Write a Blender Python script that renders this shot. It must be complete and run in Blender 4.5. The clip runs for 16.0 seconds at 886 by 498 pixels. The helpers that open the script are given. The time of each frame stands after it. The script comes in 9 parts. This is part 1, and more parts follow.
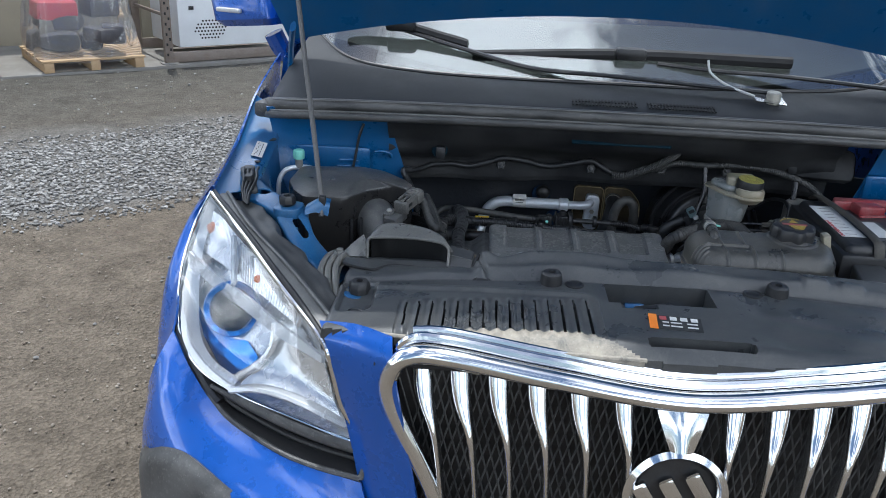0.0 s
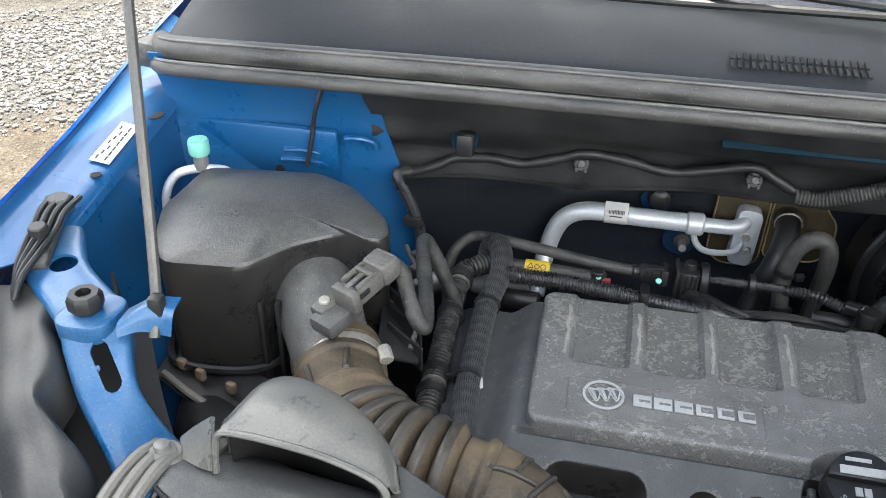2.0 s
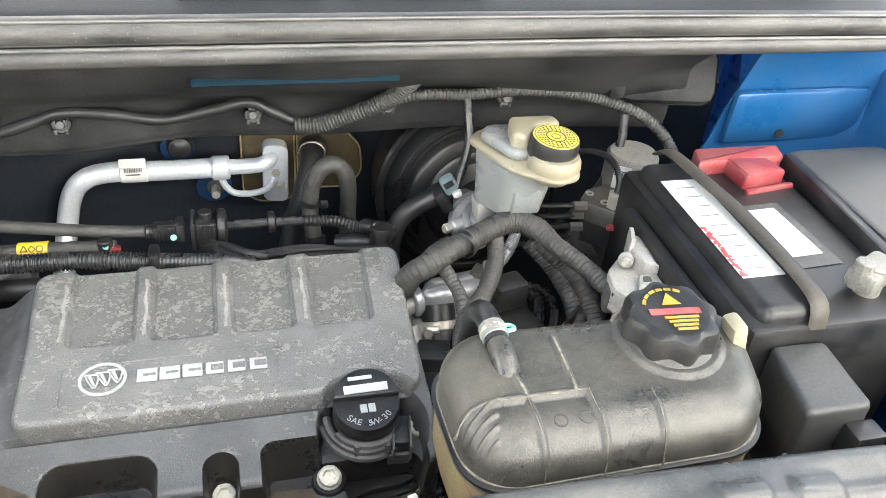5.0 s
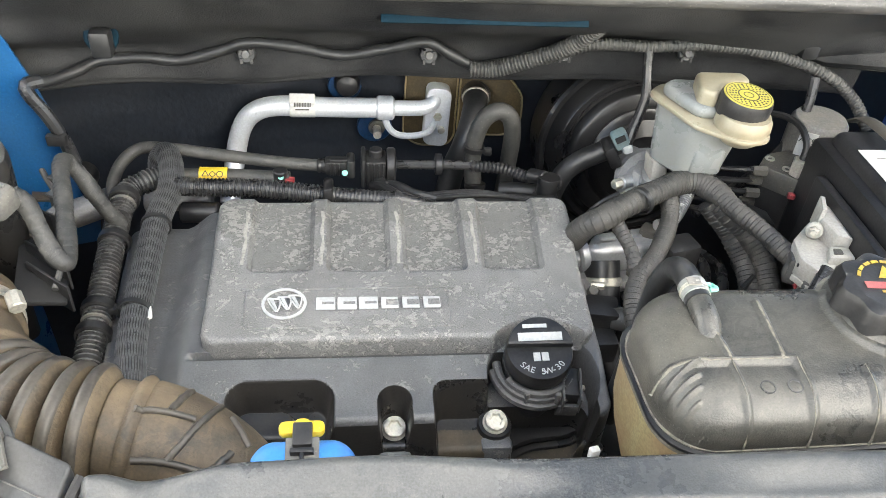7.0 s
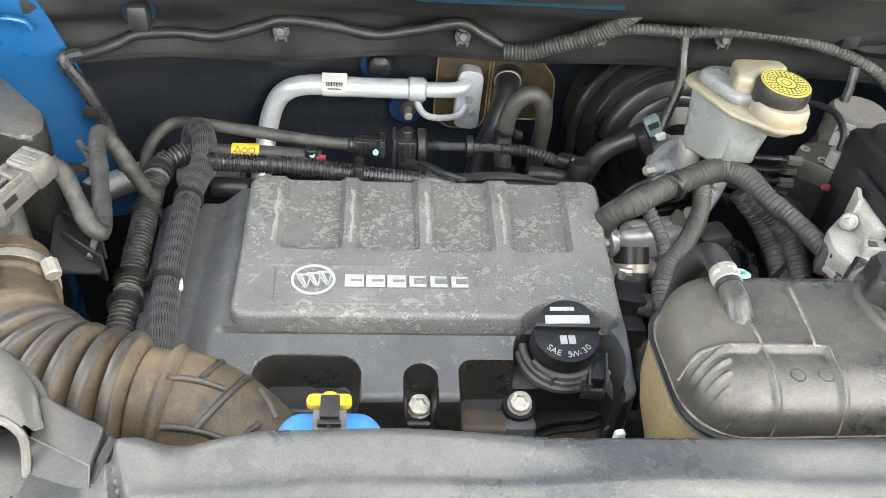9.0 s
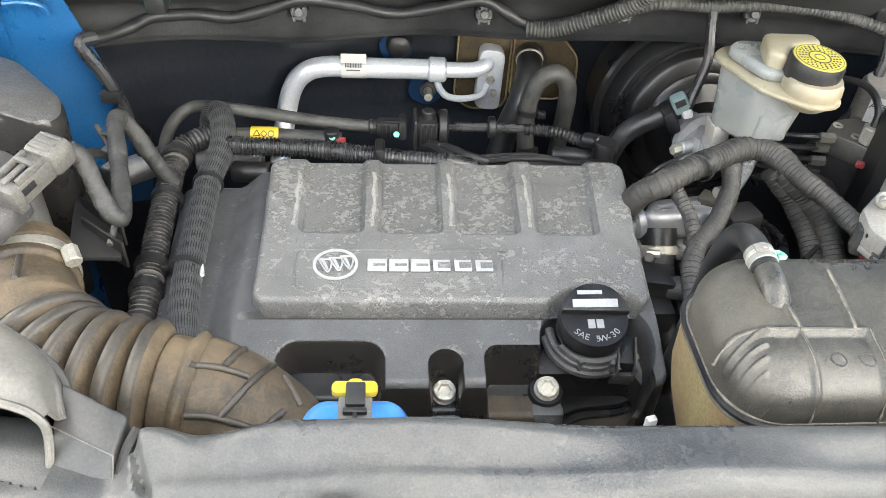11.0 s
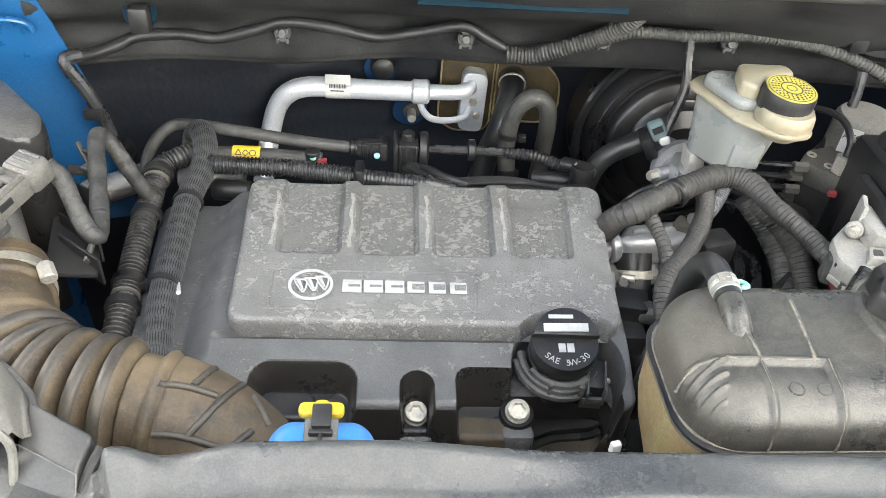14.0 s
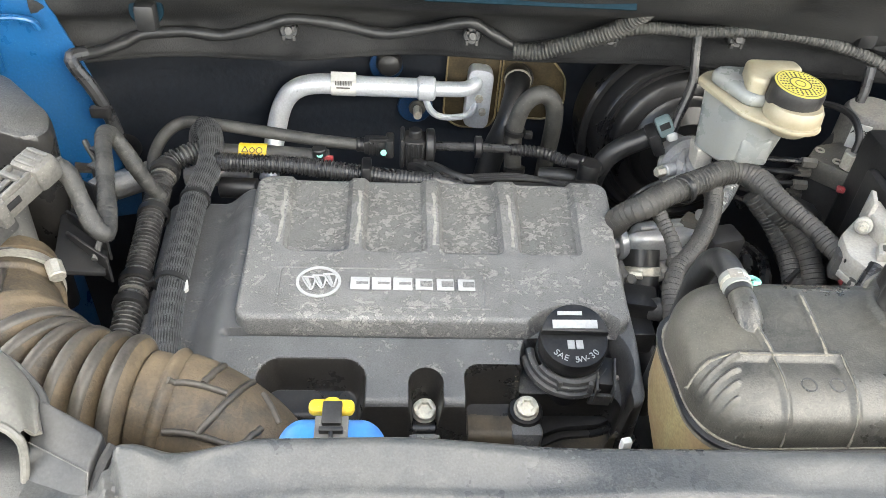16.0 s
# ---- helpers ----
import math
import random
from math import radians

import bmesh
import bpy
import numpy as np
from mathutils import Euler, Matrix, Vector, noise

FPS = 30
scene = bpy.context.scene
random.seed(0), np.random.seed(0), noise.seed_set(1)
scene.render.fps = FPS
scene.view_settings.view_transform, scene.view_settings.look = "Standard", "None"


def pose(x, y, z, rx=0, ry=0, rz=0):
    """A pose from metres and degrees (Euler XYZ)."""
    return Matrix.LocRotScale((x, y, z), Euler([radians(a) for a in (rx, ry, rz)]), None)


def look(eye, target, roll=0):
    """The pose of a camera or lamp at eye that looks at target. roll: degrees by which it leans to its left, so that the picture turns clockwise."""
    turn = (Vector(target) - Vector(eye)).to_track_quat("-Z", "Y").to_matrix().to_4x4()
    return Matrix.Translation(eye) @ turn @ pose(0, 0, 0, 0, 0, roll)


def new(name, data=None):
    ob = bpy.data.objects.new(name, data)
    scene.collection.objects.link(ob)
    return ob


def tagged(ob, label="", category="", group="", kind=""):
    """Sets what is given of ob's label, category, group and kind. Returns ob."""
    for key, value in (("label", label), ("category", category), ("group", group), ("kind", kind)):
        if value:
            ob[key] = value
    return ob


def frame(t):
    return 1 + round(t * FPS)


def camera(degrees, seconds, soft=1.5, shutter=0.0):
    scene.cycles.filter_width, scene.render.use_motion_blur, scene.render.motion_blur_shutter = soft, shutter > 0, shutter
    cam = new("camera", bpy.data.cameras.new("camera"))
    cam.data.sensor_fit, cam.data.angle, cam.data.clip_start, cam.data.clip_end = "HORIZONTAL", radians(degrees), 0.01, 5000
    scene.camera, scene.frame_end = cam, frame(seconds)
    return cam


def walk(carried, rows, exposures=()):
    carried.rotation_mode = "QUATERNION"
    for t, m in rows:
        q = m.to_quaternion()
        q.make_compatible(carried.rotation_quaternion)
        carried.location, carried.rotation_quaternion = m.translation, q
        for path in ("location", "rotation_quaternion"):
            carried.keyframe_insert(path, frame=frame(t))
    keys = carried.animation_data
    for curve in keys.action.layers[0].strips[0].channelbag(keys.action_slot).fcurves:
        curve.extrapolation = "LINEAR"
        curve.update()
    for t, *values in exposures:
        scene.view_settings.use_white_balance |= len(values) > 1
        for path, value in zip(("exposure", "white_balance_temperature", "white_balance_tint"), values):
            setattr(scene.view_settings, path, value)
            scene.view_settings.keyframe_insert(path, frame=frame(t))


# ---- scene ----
cam = camera(56.9, 16.0, soft=0.65)
PATH = [
    (0, (0.099, 0.209, 1.564), (0.031, 2.056, 0.801), 2.6),
    (0.5, (0.111, 0.582, 1.542), (-0.185, 2.376, 0.71), 2.2),
    (1, (0.14, 0.832, 1.525), (-0.34, 2.553, 0.626), 1.6),
    (1.5, (0.159, 1.012, 1.511), (-0.336, 2.671, 0.509), 0.8),
    (2, (0.174, 1.113, 1.49), (-0.163, 2.759, 0.404), 1.0),
    (2.5, (0.211, 1.144, 1.481), (0.088, 2.789, 0.349), 2.1),
    (3, (0.263, 1.156, 1.476), (0.339, 2.795, 0.332), 3.0),
    (3.5, (0.309, 1.162, 1.481), (0.586, 2.772, 0.327), 4.4),
    (3.7, (0.334, 1.164, 1.477), (0.661, 2.767, 0.326), 4.2),
    (5.8, (0.345, 1.163, 1.474), (0.837, 2.688, 0.278), 6.2),
    (6, (0.324, 1.17, 1.47), (0.753, 2.7, 0.255), 5.6),
    (6.5, (0.28, 1.175, 1.459), (0.597, 2.712, 0.219), 5.3),
    (7, (0.27, 1.177, 1.454), (0.503, 2.713, 0.194), 5.0),
    (7.5, (0.269, 1.174, 1.455), (0.468, 2.703, 0.181), 5.0),
    (8, (0.27, 1.172, 1.454), (0.455, 2.698, 0.175), 5.0),
    (8.5, (0.27, 1.173, 1.455), (0.448, 2.696, 0.171), 5.0),
    (9, (0.265, 1.172, 1.449), (0.44, 2.693, 0.162), 5.3),
    (11.3, (0.26, 1.189, 1.436), (0.381, 2.677, 0.105), 3.4),
    (11.5, (0.271, 1.193, 1.433), (0.386, 2.676, 0.096), 3.0),
    (12, (0.297, 1.203, 1.431), (0.405, 2.682, 0.089), 2.5),
    (12.5, (0.298, 1.205, 1.433), (0.42, 2.686, 0.095), 3.1),
    (13, (0.281, 1.201, 1.437), (0.416, 2.697, 0.116), 3.9),
    (13.5, (0.278, 1.192, 1.444), (0.423, 2.701, 0.14), 4.8),
    (14, (0.277, 1.181, 1.451), (0.425, 2.7, 0.159), 5.1),
    (14.5, (0.274, 1.175, 1.452), (0.422, 2.697, 0.163), 5.0),
    (15, (0.275, 1.175, 1.452), (0.418, 2.698, 0.163), 4.9),
    (15.5, (0.274, 1.179, 1.448), (0.415, 2.697, 0.153), 4.8),
    (16, (0.272, 1.182, 1.449), (0.414, 2.698, 0.152), 4.8),
]
walk(cam, [(t, look(eye, target, roll)) for t, eye, target, roll in PATH],
     [(0, 0.1, 5850, 8), (0.7, 0.45, 6350, 8), (1.5, 0.95, 6600, 8), (2.2, 1.8, 6900, 8), (2.7, 2.28, 7200, 8), (3.7, 2.58, 7500, 8), (6, 2.42, 7500, 8), (8, 2.44, 7480, 8), (16, 2.44, 7480, 8)])

# ---------------------------------------------------------------- light
SUN_ELEV, SUN_AZIM = radians(79), radians(-25)     # azimuth from +y towards +x
world = bpy.data.worlds.new("sky")
scene.world = world
world.use_nodes = True
wn, wl = world.node_tree.nodes, world.node_tree.links
sky = wn.new("ShaderNodeTexSky")
sky.sky_type, sky.sun_disc = "NISHITA", False
sky.sun_elevation, sky.sun_rotation = SUN_ELEV, SUN_AZIM
coord = wn.new("ShaderNodeTexCoord")
cl = wn.new("ShaderNodeTexNoise")
cl.inputs["Scale"].default_value, cl.inputs["Detail"].default_value, cl.inputs["Roughness"].default_value = 2.6, 10, 0.6
ramp = wn.new("ShaderNodeValToRGB")
ramp.color_ramp.elements[0].position, ramp.color_ramp.elements[1].position = 0.495, 0.58
mixc = wn.new("ShaderNodeMix")
mixc.data_type = "RGBA"
mixc.inputs[7].default_value = (27.0, 27.2, 27.6, 1)
cmap = wn.new("ShaderNodeMapping")
cmap.inputs["Location"].default_value = (11.28, 3.09, 14.84)
wl.new(coord.outputs["Generated"], cmap.inputs["Vector"])
wl.new(cmap.outputs["Vector"], cl.inputs["Vector"])
wl.new(cl.outputs["Fac"], ramp.inputs["Fac"])
wl.new(ramp.outputs["Color"], mixc.inputs[0])
wl.new(sky.outputs["Color"], mixc.inputs[6])
wl.new(mixc.outputs[2], wn["Background"].inputs["Color"])
wn["Background"].inputs["Strength"].default_value = 0.12

sun = new("sun", bpy.data.lights.new("sun", "SUN"))
sun.data.energy, sun.data.angle, sun.data.color = 3.3, radians(0.6), (1.0, 0.95, 0.87)
to_sun = Vector((math.sin(SUN_AZIM) * math.cos(SUN_ELEV), math.cos(SUN_AZIM) * math.cos(SUN_ELEV), math.sin(SUN_ELEV)))
sun.matrix_world = look(to_sun * 20, (0, 0, 0))

# ---------------------------------------------------------------- materials


def material(name, colour, rough=0.5, metal=0.0, dust=0.0, dust_colour=(0.30, 0.27, 0.23), scale=30, vary=0.25, bump=0.15, bump_scale=400,
             spots=0.0, spot_scale=90, coat=0.0, spec=0.5, streak=None, mottle=0.0, mottle_scale=60, specks=None, speck_scale=520):
    """A surface with two scales of variation: broad patches of dust over fine grain, and dried drops where asked for."""
    m = bpy.data.materials.new(name)
    m.use_nodes = True
    nt = m.node_tree
    n, l = nt.nodes, nt.links
    p = n["Principled BSDF"]
    p.inputs["Metallic"].default_value = metal
    p.inputs["Coat Weight"].default_value = coat
    p.inputs["Coat Roughness"].default_value = 0.06
    p.inputs["Specular IOR Level"].default_value = spec
    tc = n.new("ShaderNodeTexCoord")
    vec = tc.outputs["Object"]
    if streak:
        mp = n.new("ShaderNodeMapping")
        mp.inputs["Scale"].default_value = streak
        l.new(vec, mp.inputs["Vector"])
        vec = mp.outputs["Vector"]
    broad = n.new("ShaderNodeTexNoise")
    broad.inputs["Scale"].default_value, broad.inputs["Detail"].default_value, broad.inputs["Roughness"].default_value = scale, 6, 0.65
    l.new(vec, broad.inputs["Vector"])
    fine = n.new("ShaderNodeTexNoise")
    fine.inputs["Scale"].default_value, fine.inputs["Detail"].default_value = bump_scale, 4
    l.new(tc.outputs["Object"], fine.inputs["Vector"])
    tone = n.new("ShaderNodeMix")
    tone.data_type = "RGBA"
    lo = [c * (1 - vary) for c in colour]
    hi = [min(1, c * (1 + vary)) for c in colour]
    tone.inputs[6].default_value, tone.inputs[7].default_value = (*lo, 1), (*hi, 1)
    stretch = n.new("ShaderNodeMapRange")
    stretch.inputs[1].default_value, stretch.inputs[2].default_value = 0.32, 0.68
    l.new(fine.outputs["Fac"], stretch.inputs[0])
    l.new(stretch.outputs[0], tone.inputs[0])
    out = tone.outputs[2]
    rr = n.new("ShaderNodeMapRange")
    rr.inputs[1].default_value, rr.inputs[2].default_value = 0.3, 0.7
    rr.inputs[3].default_value, rr.inputs[4].default_value = max(0.02, rough - 0.12), min(1, rough + 0.12)
    l.new(broad.outputs["Fac"], rr.inputs[0])
    l.new(rr.outputs[0], p.inputs["Roughness"])
    if dust > 0:
        mr = n.new("ShaderNodeMapRange")
        mr.inputs[1].default_value, mr.inputs[2].default_value, mr.inputs[4].default_value = 0.36, 0.66, dust
        l.new(broad.outputs["Fac"], mr.inputs[0])
        dm = n.new("ShaderNodeMix")
        dm.data_type = "RGBA"
        dm.inputs[7].default_value = (*dust_colour, 1)
        l.new(mr.outputs[0], dm.inputs[0])
        l.new(out, dm.inputs[6])
        out = dm.outputs[2]
    if spots > 0:
        vo = n.new("ShaderNodeTexVoronoi")
        vo.inputs["Scale"].default_value = spot_scale
        ad = n.new("ShaderNodeMix")
        ad.data_type = "VECTOR"
        ad.inputs[0].default_value = 0.0035
        nz = n.new("ShaderNodeTexNoise")
        nz.inputs["Scale"].default_value = 120
        l.new(tc.outputs["Object"], nz.inputs["Vector"])
        l.new(tc.outputs["Object"], ad.inputs[4])
        l.new(nz.outputs["Color"], ad.inputs[5])
        l.new(ad.outputs[1], vo.inputs["Vector"])
        sep = n.new("ShaderNodeSeparateColor")
        l.new(vo.outputs["Color"], sep.inputs[0])
        thr = n.new("ShaderNodeMath")
        thr.operation, thr.inputs[1].default_value = "MULTIPLY", 0.46
        l.new(sep.outputs[0], thr.inputs[0])
        les = n.new("ShaderNodeMath")
        les.operation = "LESS_THAN"
        l.new(vo.outputs["Distance"], les.inputs[0])
        l.new(thr.outputs[0], les.inputs[1])
        few = n.new("ShaderNodeMath")
        few.operation, few.inputs[1].default_value = "GREATER_THAN", 0.45
        l.new(sep.outputs[1], few.inputs[0])
        mu = n.new("ShaderNodeMath")
        mu.operation = "MULTIPLY"
        l.new(les.outputs[0], mu.inputs[0])
        l.new(few.outputs[0], mu.inputs[1])
        # a pale rim round each dried drop, its middle fainter
        rim = n.new("ShaderNodeMath")
        rim.operation = "DIVIDE"
        l.new(vo.outputs["Distance"], rim.inputs[0])
        l.new(thr.outputs[0], rim.inputs[1])
        rim2 = n.new("ShaderNodeMapRange")
        rim2.inputs[1].default_value, rim2.inputs[2].default_value, rim2.inputs[3].default_value, rim2.inputs[4].default_value = 0.5, 0.9, 0.4 * spots, spots
        l.new(rim.outputs[0], rim2.inputs[0])
        mu2 = n.new("ShaderNodeMath")
        mu2.operation = "MULTIPLY"
        l.new(mu.outputs[0], mu2.inputs[0])
        l.new(rim2.outputs[0], mu2.inputs[1])
        sm = n.new("ShaderNodeMix")
        sm.data_type = "RGBA"
        sm.inputs[7].default_value = (*dust_colour, 1)
        l.new(mu2.outputs[0], sm.inputs[0])
        l.new(out, sm.inputs[6])
        out = sm.outputs[2]
    if mottle > 0:
        # hard-edged dried-on patches
        mp2 = n.new("ShaderNodeMapping")
        mp2.inputs["Scale"].default_value = (0.85, 1.1, 1)
        l.new(tc.outputs["Object"], mp2.inputs["Vector"])
        mn = n.new("ShaderNodeTexNoise")
        mn.inputs["Scale"].default_value, mn.inputs["Detail"].default_value, mn.inputs["Roughness"].default_value, mn.inputs["Distortion"].default_value = mottle_scale, 5, 0.6, 0.8
        l.new(mp2.outputs["Vector"], mn.inputs["Vector"])
        mm = n.new("ShaderNodeValToRGB")
        l.new(mn.outputs["Fac"], mm.inputs["Fac"])
        e = mm.color_ramp.elements
        e[0].position, e[0].color, e[1].position, e[1].color = 0.505, (0, 0, 0, 1), 0.66, (0.55, 0.55, 0.55, 1)
        for at, val in ((0.525, 1.0), (0.55, 0.85), (0.575, 0.4)):
            k = e.new(at)
            k.color = (val, val, val, 1)
        ms = n.new("ShaderNodeMath")
        ms.operation, ms.inputs[1].default_value = "MULTIPLY", mottle
        l.new(mm.outputs["Color"], ms.inputs[0])
        mx = n.new("ShaderNodeMix")
        mx.data_type = "RGBA"
        mx.inputs[7].default_value = (*dust_colour, 1)
        l.new(ms.outputs[0], mx.inputs[0])
        l.new(out, mx.inputs[6])
        out = mx.outputs[2]
    if specks is None:
        specks = 0.3 if dust >= 0.2 else 0.0
    if specks > 0:
        # grains of dust
        sv = n.new("ShaderNodeTexVoronoi")
        sv.inputs["Scale"].default_value = speck_scale
        l.new(tc.outputs["Object"], sv.inputs["Vector"])
        ss = n.new("ShaderNodeSeparateColor")
        l.new(sv.outputs["Color"], ss.inputs[0])
        th = n.new("ShaderNodeMath")
        th.operation, th.inputs[1].default_value = "POWER", 7.0
        l.new(ss.outputs[0], th.inputs[0])
        th2 = n.new("ShaderNodeMath")
        th2.operation, th2.inputs[1].default_value = "MULTIPLY", 0.42
        l.new(th.outputs[0], th2.inputs[0])
        lt = n.new("ShaderNodeMath")
        lt.operation = "LESS_THAN"
        l.new(sv.outputs["Distance"], lt.inputs[0])
        l.new(th2.outputs[0], lt.inputs[1])
        sp_ = n.new("ShaderNodeMath")
        sp_.operation, sp_.inputs[1].default_value = "MULTIPLY", specks
        l.new(lt.outputs[0], sp_.inputs[0])
        sx_ = n.new("ShaderNodeMix")
        sx_.data_type = "RGBA"
        sx_.inputs[7].default_value = (*[min(0.6, c * 1.6) for c in dust_colour], 1)
        l.new(sp_.outputs[0], sx_.inputs[0])
        l.new(out, sx_.inputs[6])
        out = sx_.outputs[2]
    l.new(out, p.inputs["Base Color"])
    if bump > 0:
        b = n.new("ShaderNodeBump")
        b.inputs["Strength"].default_value, b.inputs["Distance"].default_value = bump, 0.001
        l.new(fine.outputs["Fac"], b.inputs["Height"])
        l.new(b.outputs["Normal"], p.inputs["Normal"])
    return m


def stained(name, base, pale, dark, scale, stretch, lo, rough=0.5, film=0.35, grain=0.22):
    """Moulded plastic under a film of dust, with dried water marks: pale islands, each with a darker shore."""
    m = bpy.data.materials.new(name)
    m.use_nodes = True
    n, l = m.node_tree.nodes, m.node_tree.links
    p = n["Principled BSDF"]
    p.inputs["Specular IOR Level"].default_value = 0.45
    tc = n.new("ShaderNodeTexCoord")

    def noisy(sc, detail, rgh=0.55, dist=0.0, vec=None):
        t = n.new("ShaderNodeTexNoise")
        t.inputs["Scale"].default_value, t.inputs["Detail"].default_value = sc, detail
        t.inputs["Roughness"].default_value, t.inputs["Distortion"].default_value = rgh, dist
        l.new(vec or tc.outputs["Object"], t.inputs["Vector"])
        return t.outputs["Fac"]

    def blend(fac, a, b, mode="MIX"):
        x = n.new("ShaderNodeMix")
        x.data_type, x.blend_type = "RGBA", mode
        for sock, v in ((0, fac), (6, a), (7, b)):
            if isinstance(v, tuple):
                x.inputs[sock].default_value = (*v, 1)
            elif isinstance(v, float):
                x.inputs[sock].default_value = v
            else:
                l.new(v, x.inputs[sock])
        return x.outputs[2]

    def curve(fac, stops):
        r = n.new("ShaderNodeValToRGB")
        e = r.color_ramp.elements
        e[0].position, e[0].color = stops[0][0], (stops[0][1],) * 3 + (1,)
        e[1].position, e[1].color = stops[-1][0], (stops[-1][1],) * 3 + (1,)
        for at, v in stops[1:-1]:
            e.new(at).color = (v, v, v, 1)
        l.new(fac, r.inputs["Fac"])
        return r.outputs["Color"]
    mp = n.new("ShaderNodeMapping")
    mp.inputs["Scale"].default_value = stretch
    l.new(tc.outputs["Object"], mp.inputs["Vector"])
    gather = n.new("ShaderNodeMath")          # marks gather in loose clusters
    gather.operation, gather.inputs[1].default_value = "MULTIPLY_ADD", 0.55
    l.new(noisy(26, 3, 0.6), gather.inputs[0])
    l.new(noisy(scale, 5.0, 0.62, 0.5, mp.outputs["Vector"]), gather.inputs[2])
    settle = n.new("ShaderNodeMath")
    settle.operation, settle.inputs[1].default_value = "SUBTRACT", 0.275
    l.new(gather.outputs[0], settle.inputs[0])
    marks = settle.outputs[0]
    out = blend(curve(noisy(14, 5, 0.6), ((0.36, 0.0), (0.66, film))), base, tuple(c * 1.9 for c in base))
    fine = noisy(900, 3)
    out = blend(curve(marks, ((lo - 0.035, 0.0), (lo - 0.012, 0.8), (lo + 0.004, 0.8), (lo + 0.018, 0.0))), out, dark)
    out = blend(curve(marks, ((lo, 0.0), (lo + 0.025, 0.8), (lo + 0.05, 0.45), (lo + 0.16, 0.6))), out, pale)
    g = n.new("ShaderNodeMapRange")
    g.inputs[1].default_value, g.inputs[2].default_value, g.inputs[3].default_value, g.inputs[4].default_value = 0.3, 0.7, 1 - grain, 1 + grain
    l.new(fine, g.inputs[0])
    out = blend(1.0, out, g.outputs[0], "MULTIPLY")
    vo = n.new("ShaderNodeTexVoronoi")
    vo.inputs["Scale"].default_value = 300
    l.new(tc.outputs["Object"], vo.inputs["Vector"])
    sep = n.new("ShaderNodeSeparateColor")
    l.new(vo.outputs["Color"], sep.inputs[0])
    th = n.new("ShaderNodeMath")
    th.operation, th.inputs[1].default_value = "POWER", 9.0
    l.new(sep.outputs[0], th.inputs[0])
    lt = n.new("ShaderNodeMath")
    lt.operation = "SUBTRACT"
    lt.use_clamp = True
    sc2 = n.new("ShaderNodeMath")
    sc2.operation, sc2.inputs[1].default_value = "MULTIPLY", 0.33
    l.new(th.outputs[0], sc2.inputs[0])
    l.new(sc2.outputs[0], lt.inputs[0])
    l.new(vo.outputs["Distance"], lt.inputs[1])
    gain = n.new("ShaderNodeMath")
    gain.operation, gain.inputs[1].default_value = "MULTIPLY", 3.0
    gain.use_clamp = True
    l.new(lt.outputs[0], gain.inputs[0])
    out = blend(gain.outputs[0], out, pale)
    l.new(out, p.inputs["Base Color"])
    l.new(curve(noisy(40, 3), ((0.35, rough - 0.08), (0.65, rough + 0.1))), p.inputs["Roughness"])
    b = n.new("ShaderNodeBump")
    b.inputs["Strength"].default_value, b.inputs["Distance"].default_value = 0.55, 0.0008
    l.new(noisy(620, 4), b.inputs["Height"])
    l.new(b.outputs["Normal"], p.inputs["Normal"])
    return m


GREY = (0.20, 0.195, 0.185)
M_COVER = stained("engine_cover_plastic", (0.134, 0.134, 0.131), (0.30, 0.295, 0.275), (0.080, 0.080, 0.076), 150, (1, 1.15, 1), 0.575, 0.46, 0.5, 0.4)
M_COVER_LOW = stained("lower_cover_plastic", (0.084, 0.086, 0.088), (0.20, 0.197, 0.185), (0.075, 0.075, 0.074), 120, (1, 1.1, 1), 0.625, 0.42, 0.5)
M_STAIN = stained("dried_water_marks", (0.115, 0.115, 0.111), (0.265, 0.26, 0.24), (0.040, 0.040, 0.037), 170, (0.95, 1.3, 1), 0.545, 0.5, 0.3, 0.28)
M_DUSTPALE = material("caught_pale_dust", (0.24, 0.235, 0.215), 0.8, dust=0.6, dust_colour=(0.33, 0.32, 0.29), scale=160, vary=0.3, specks=0)
M_BLACK = material("black_plastic", (0.011, 0.011, 0.012), 0.42, dust=0.08, dust_colour=GREY, scale=25)
M_GAP = material("dusty_grey_gap_cover", (0.100, 0.100, 0.096), 0.42, dust=0.5, dust_colour=(0.24, 0.235, 0.215), scale=11, vary=0.25, specks=0.15, speck_scale=600)
M_FLAP = material("grey_black_flap_plastic", (0.034, 0.035, 0.036), 0.42, dust=0.25, dust_colour=(0.12, 0.117, 0.108), scale=12, vary=0.25, specks=0.05)
M_WORNBLUE = material("worn_dusty_blue_paint", (0.007, 0.095, 0.25), 0.36, metal=0.1, coat=0.2, vary=0.2, dust=0.3, dust_colour=(0.12, 0.185, 0.24), scale=22, bump=0.06)
M_DOME = material("dusty_scoop_plastic", (0.098, 0.097, 0.091), 0.32, dust=0.35, dust_colour=(0.25, 0.235, 0.20), scale=10, vary=0.2, specks=0.15, speck_scale=700)
M_CABLE = material("dusty_taped_cable", (0.032, 0.032, 0.031), 0.55, dust=0.4, dust_colour=(0.13, 0.126, 0.114), scale=60, bump=0.4, bump_scale=1200)
M_BLACK_DUSTY = material("dusty_black_plastic", (0.035, 0.035, 0.035), 0.5, dust=0.4, dust_colour=GREY, scale=16, spots=0.3, spot_scale=150)
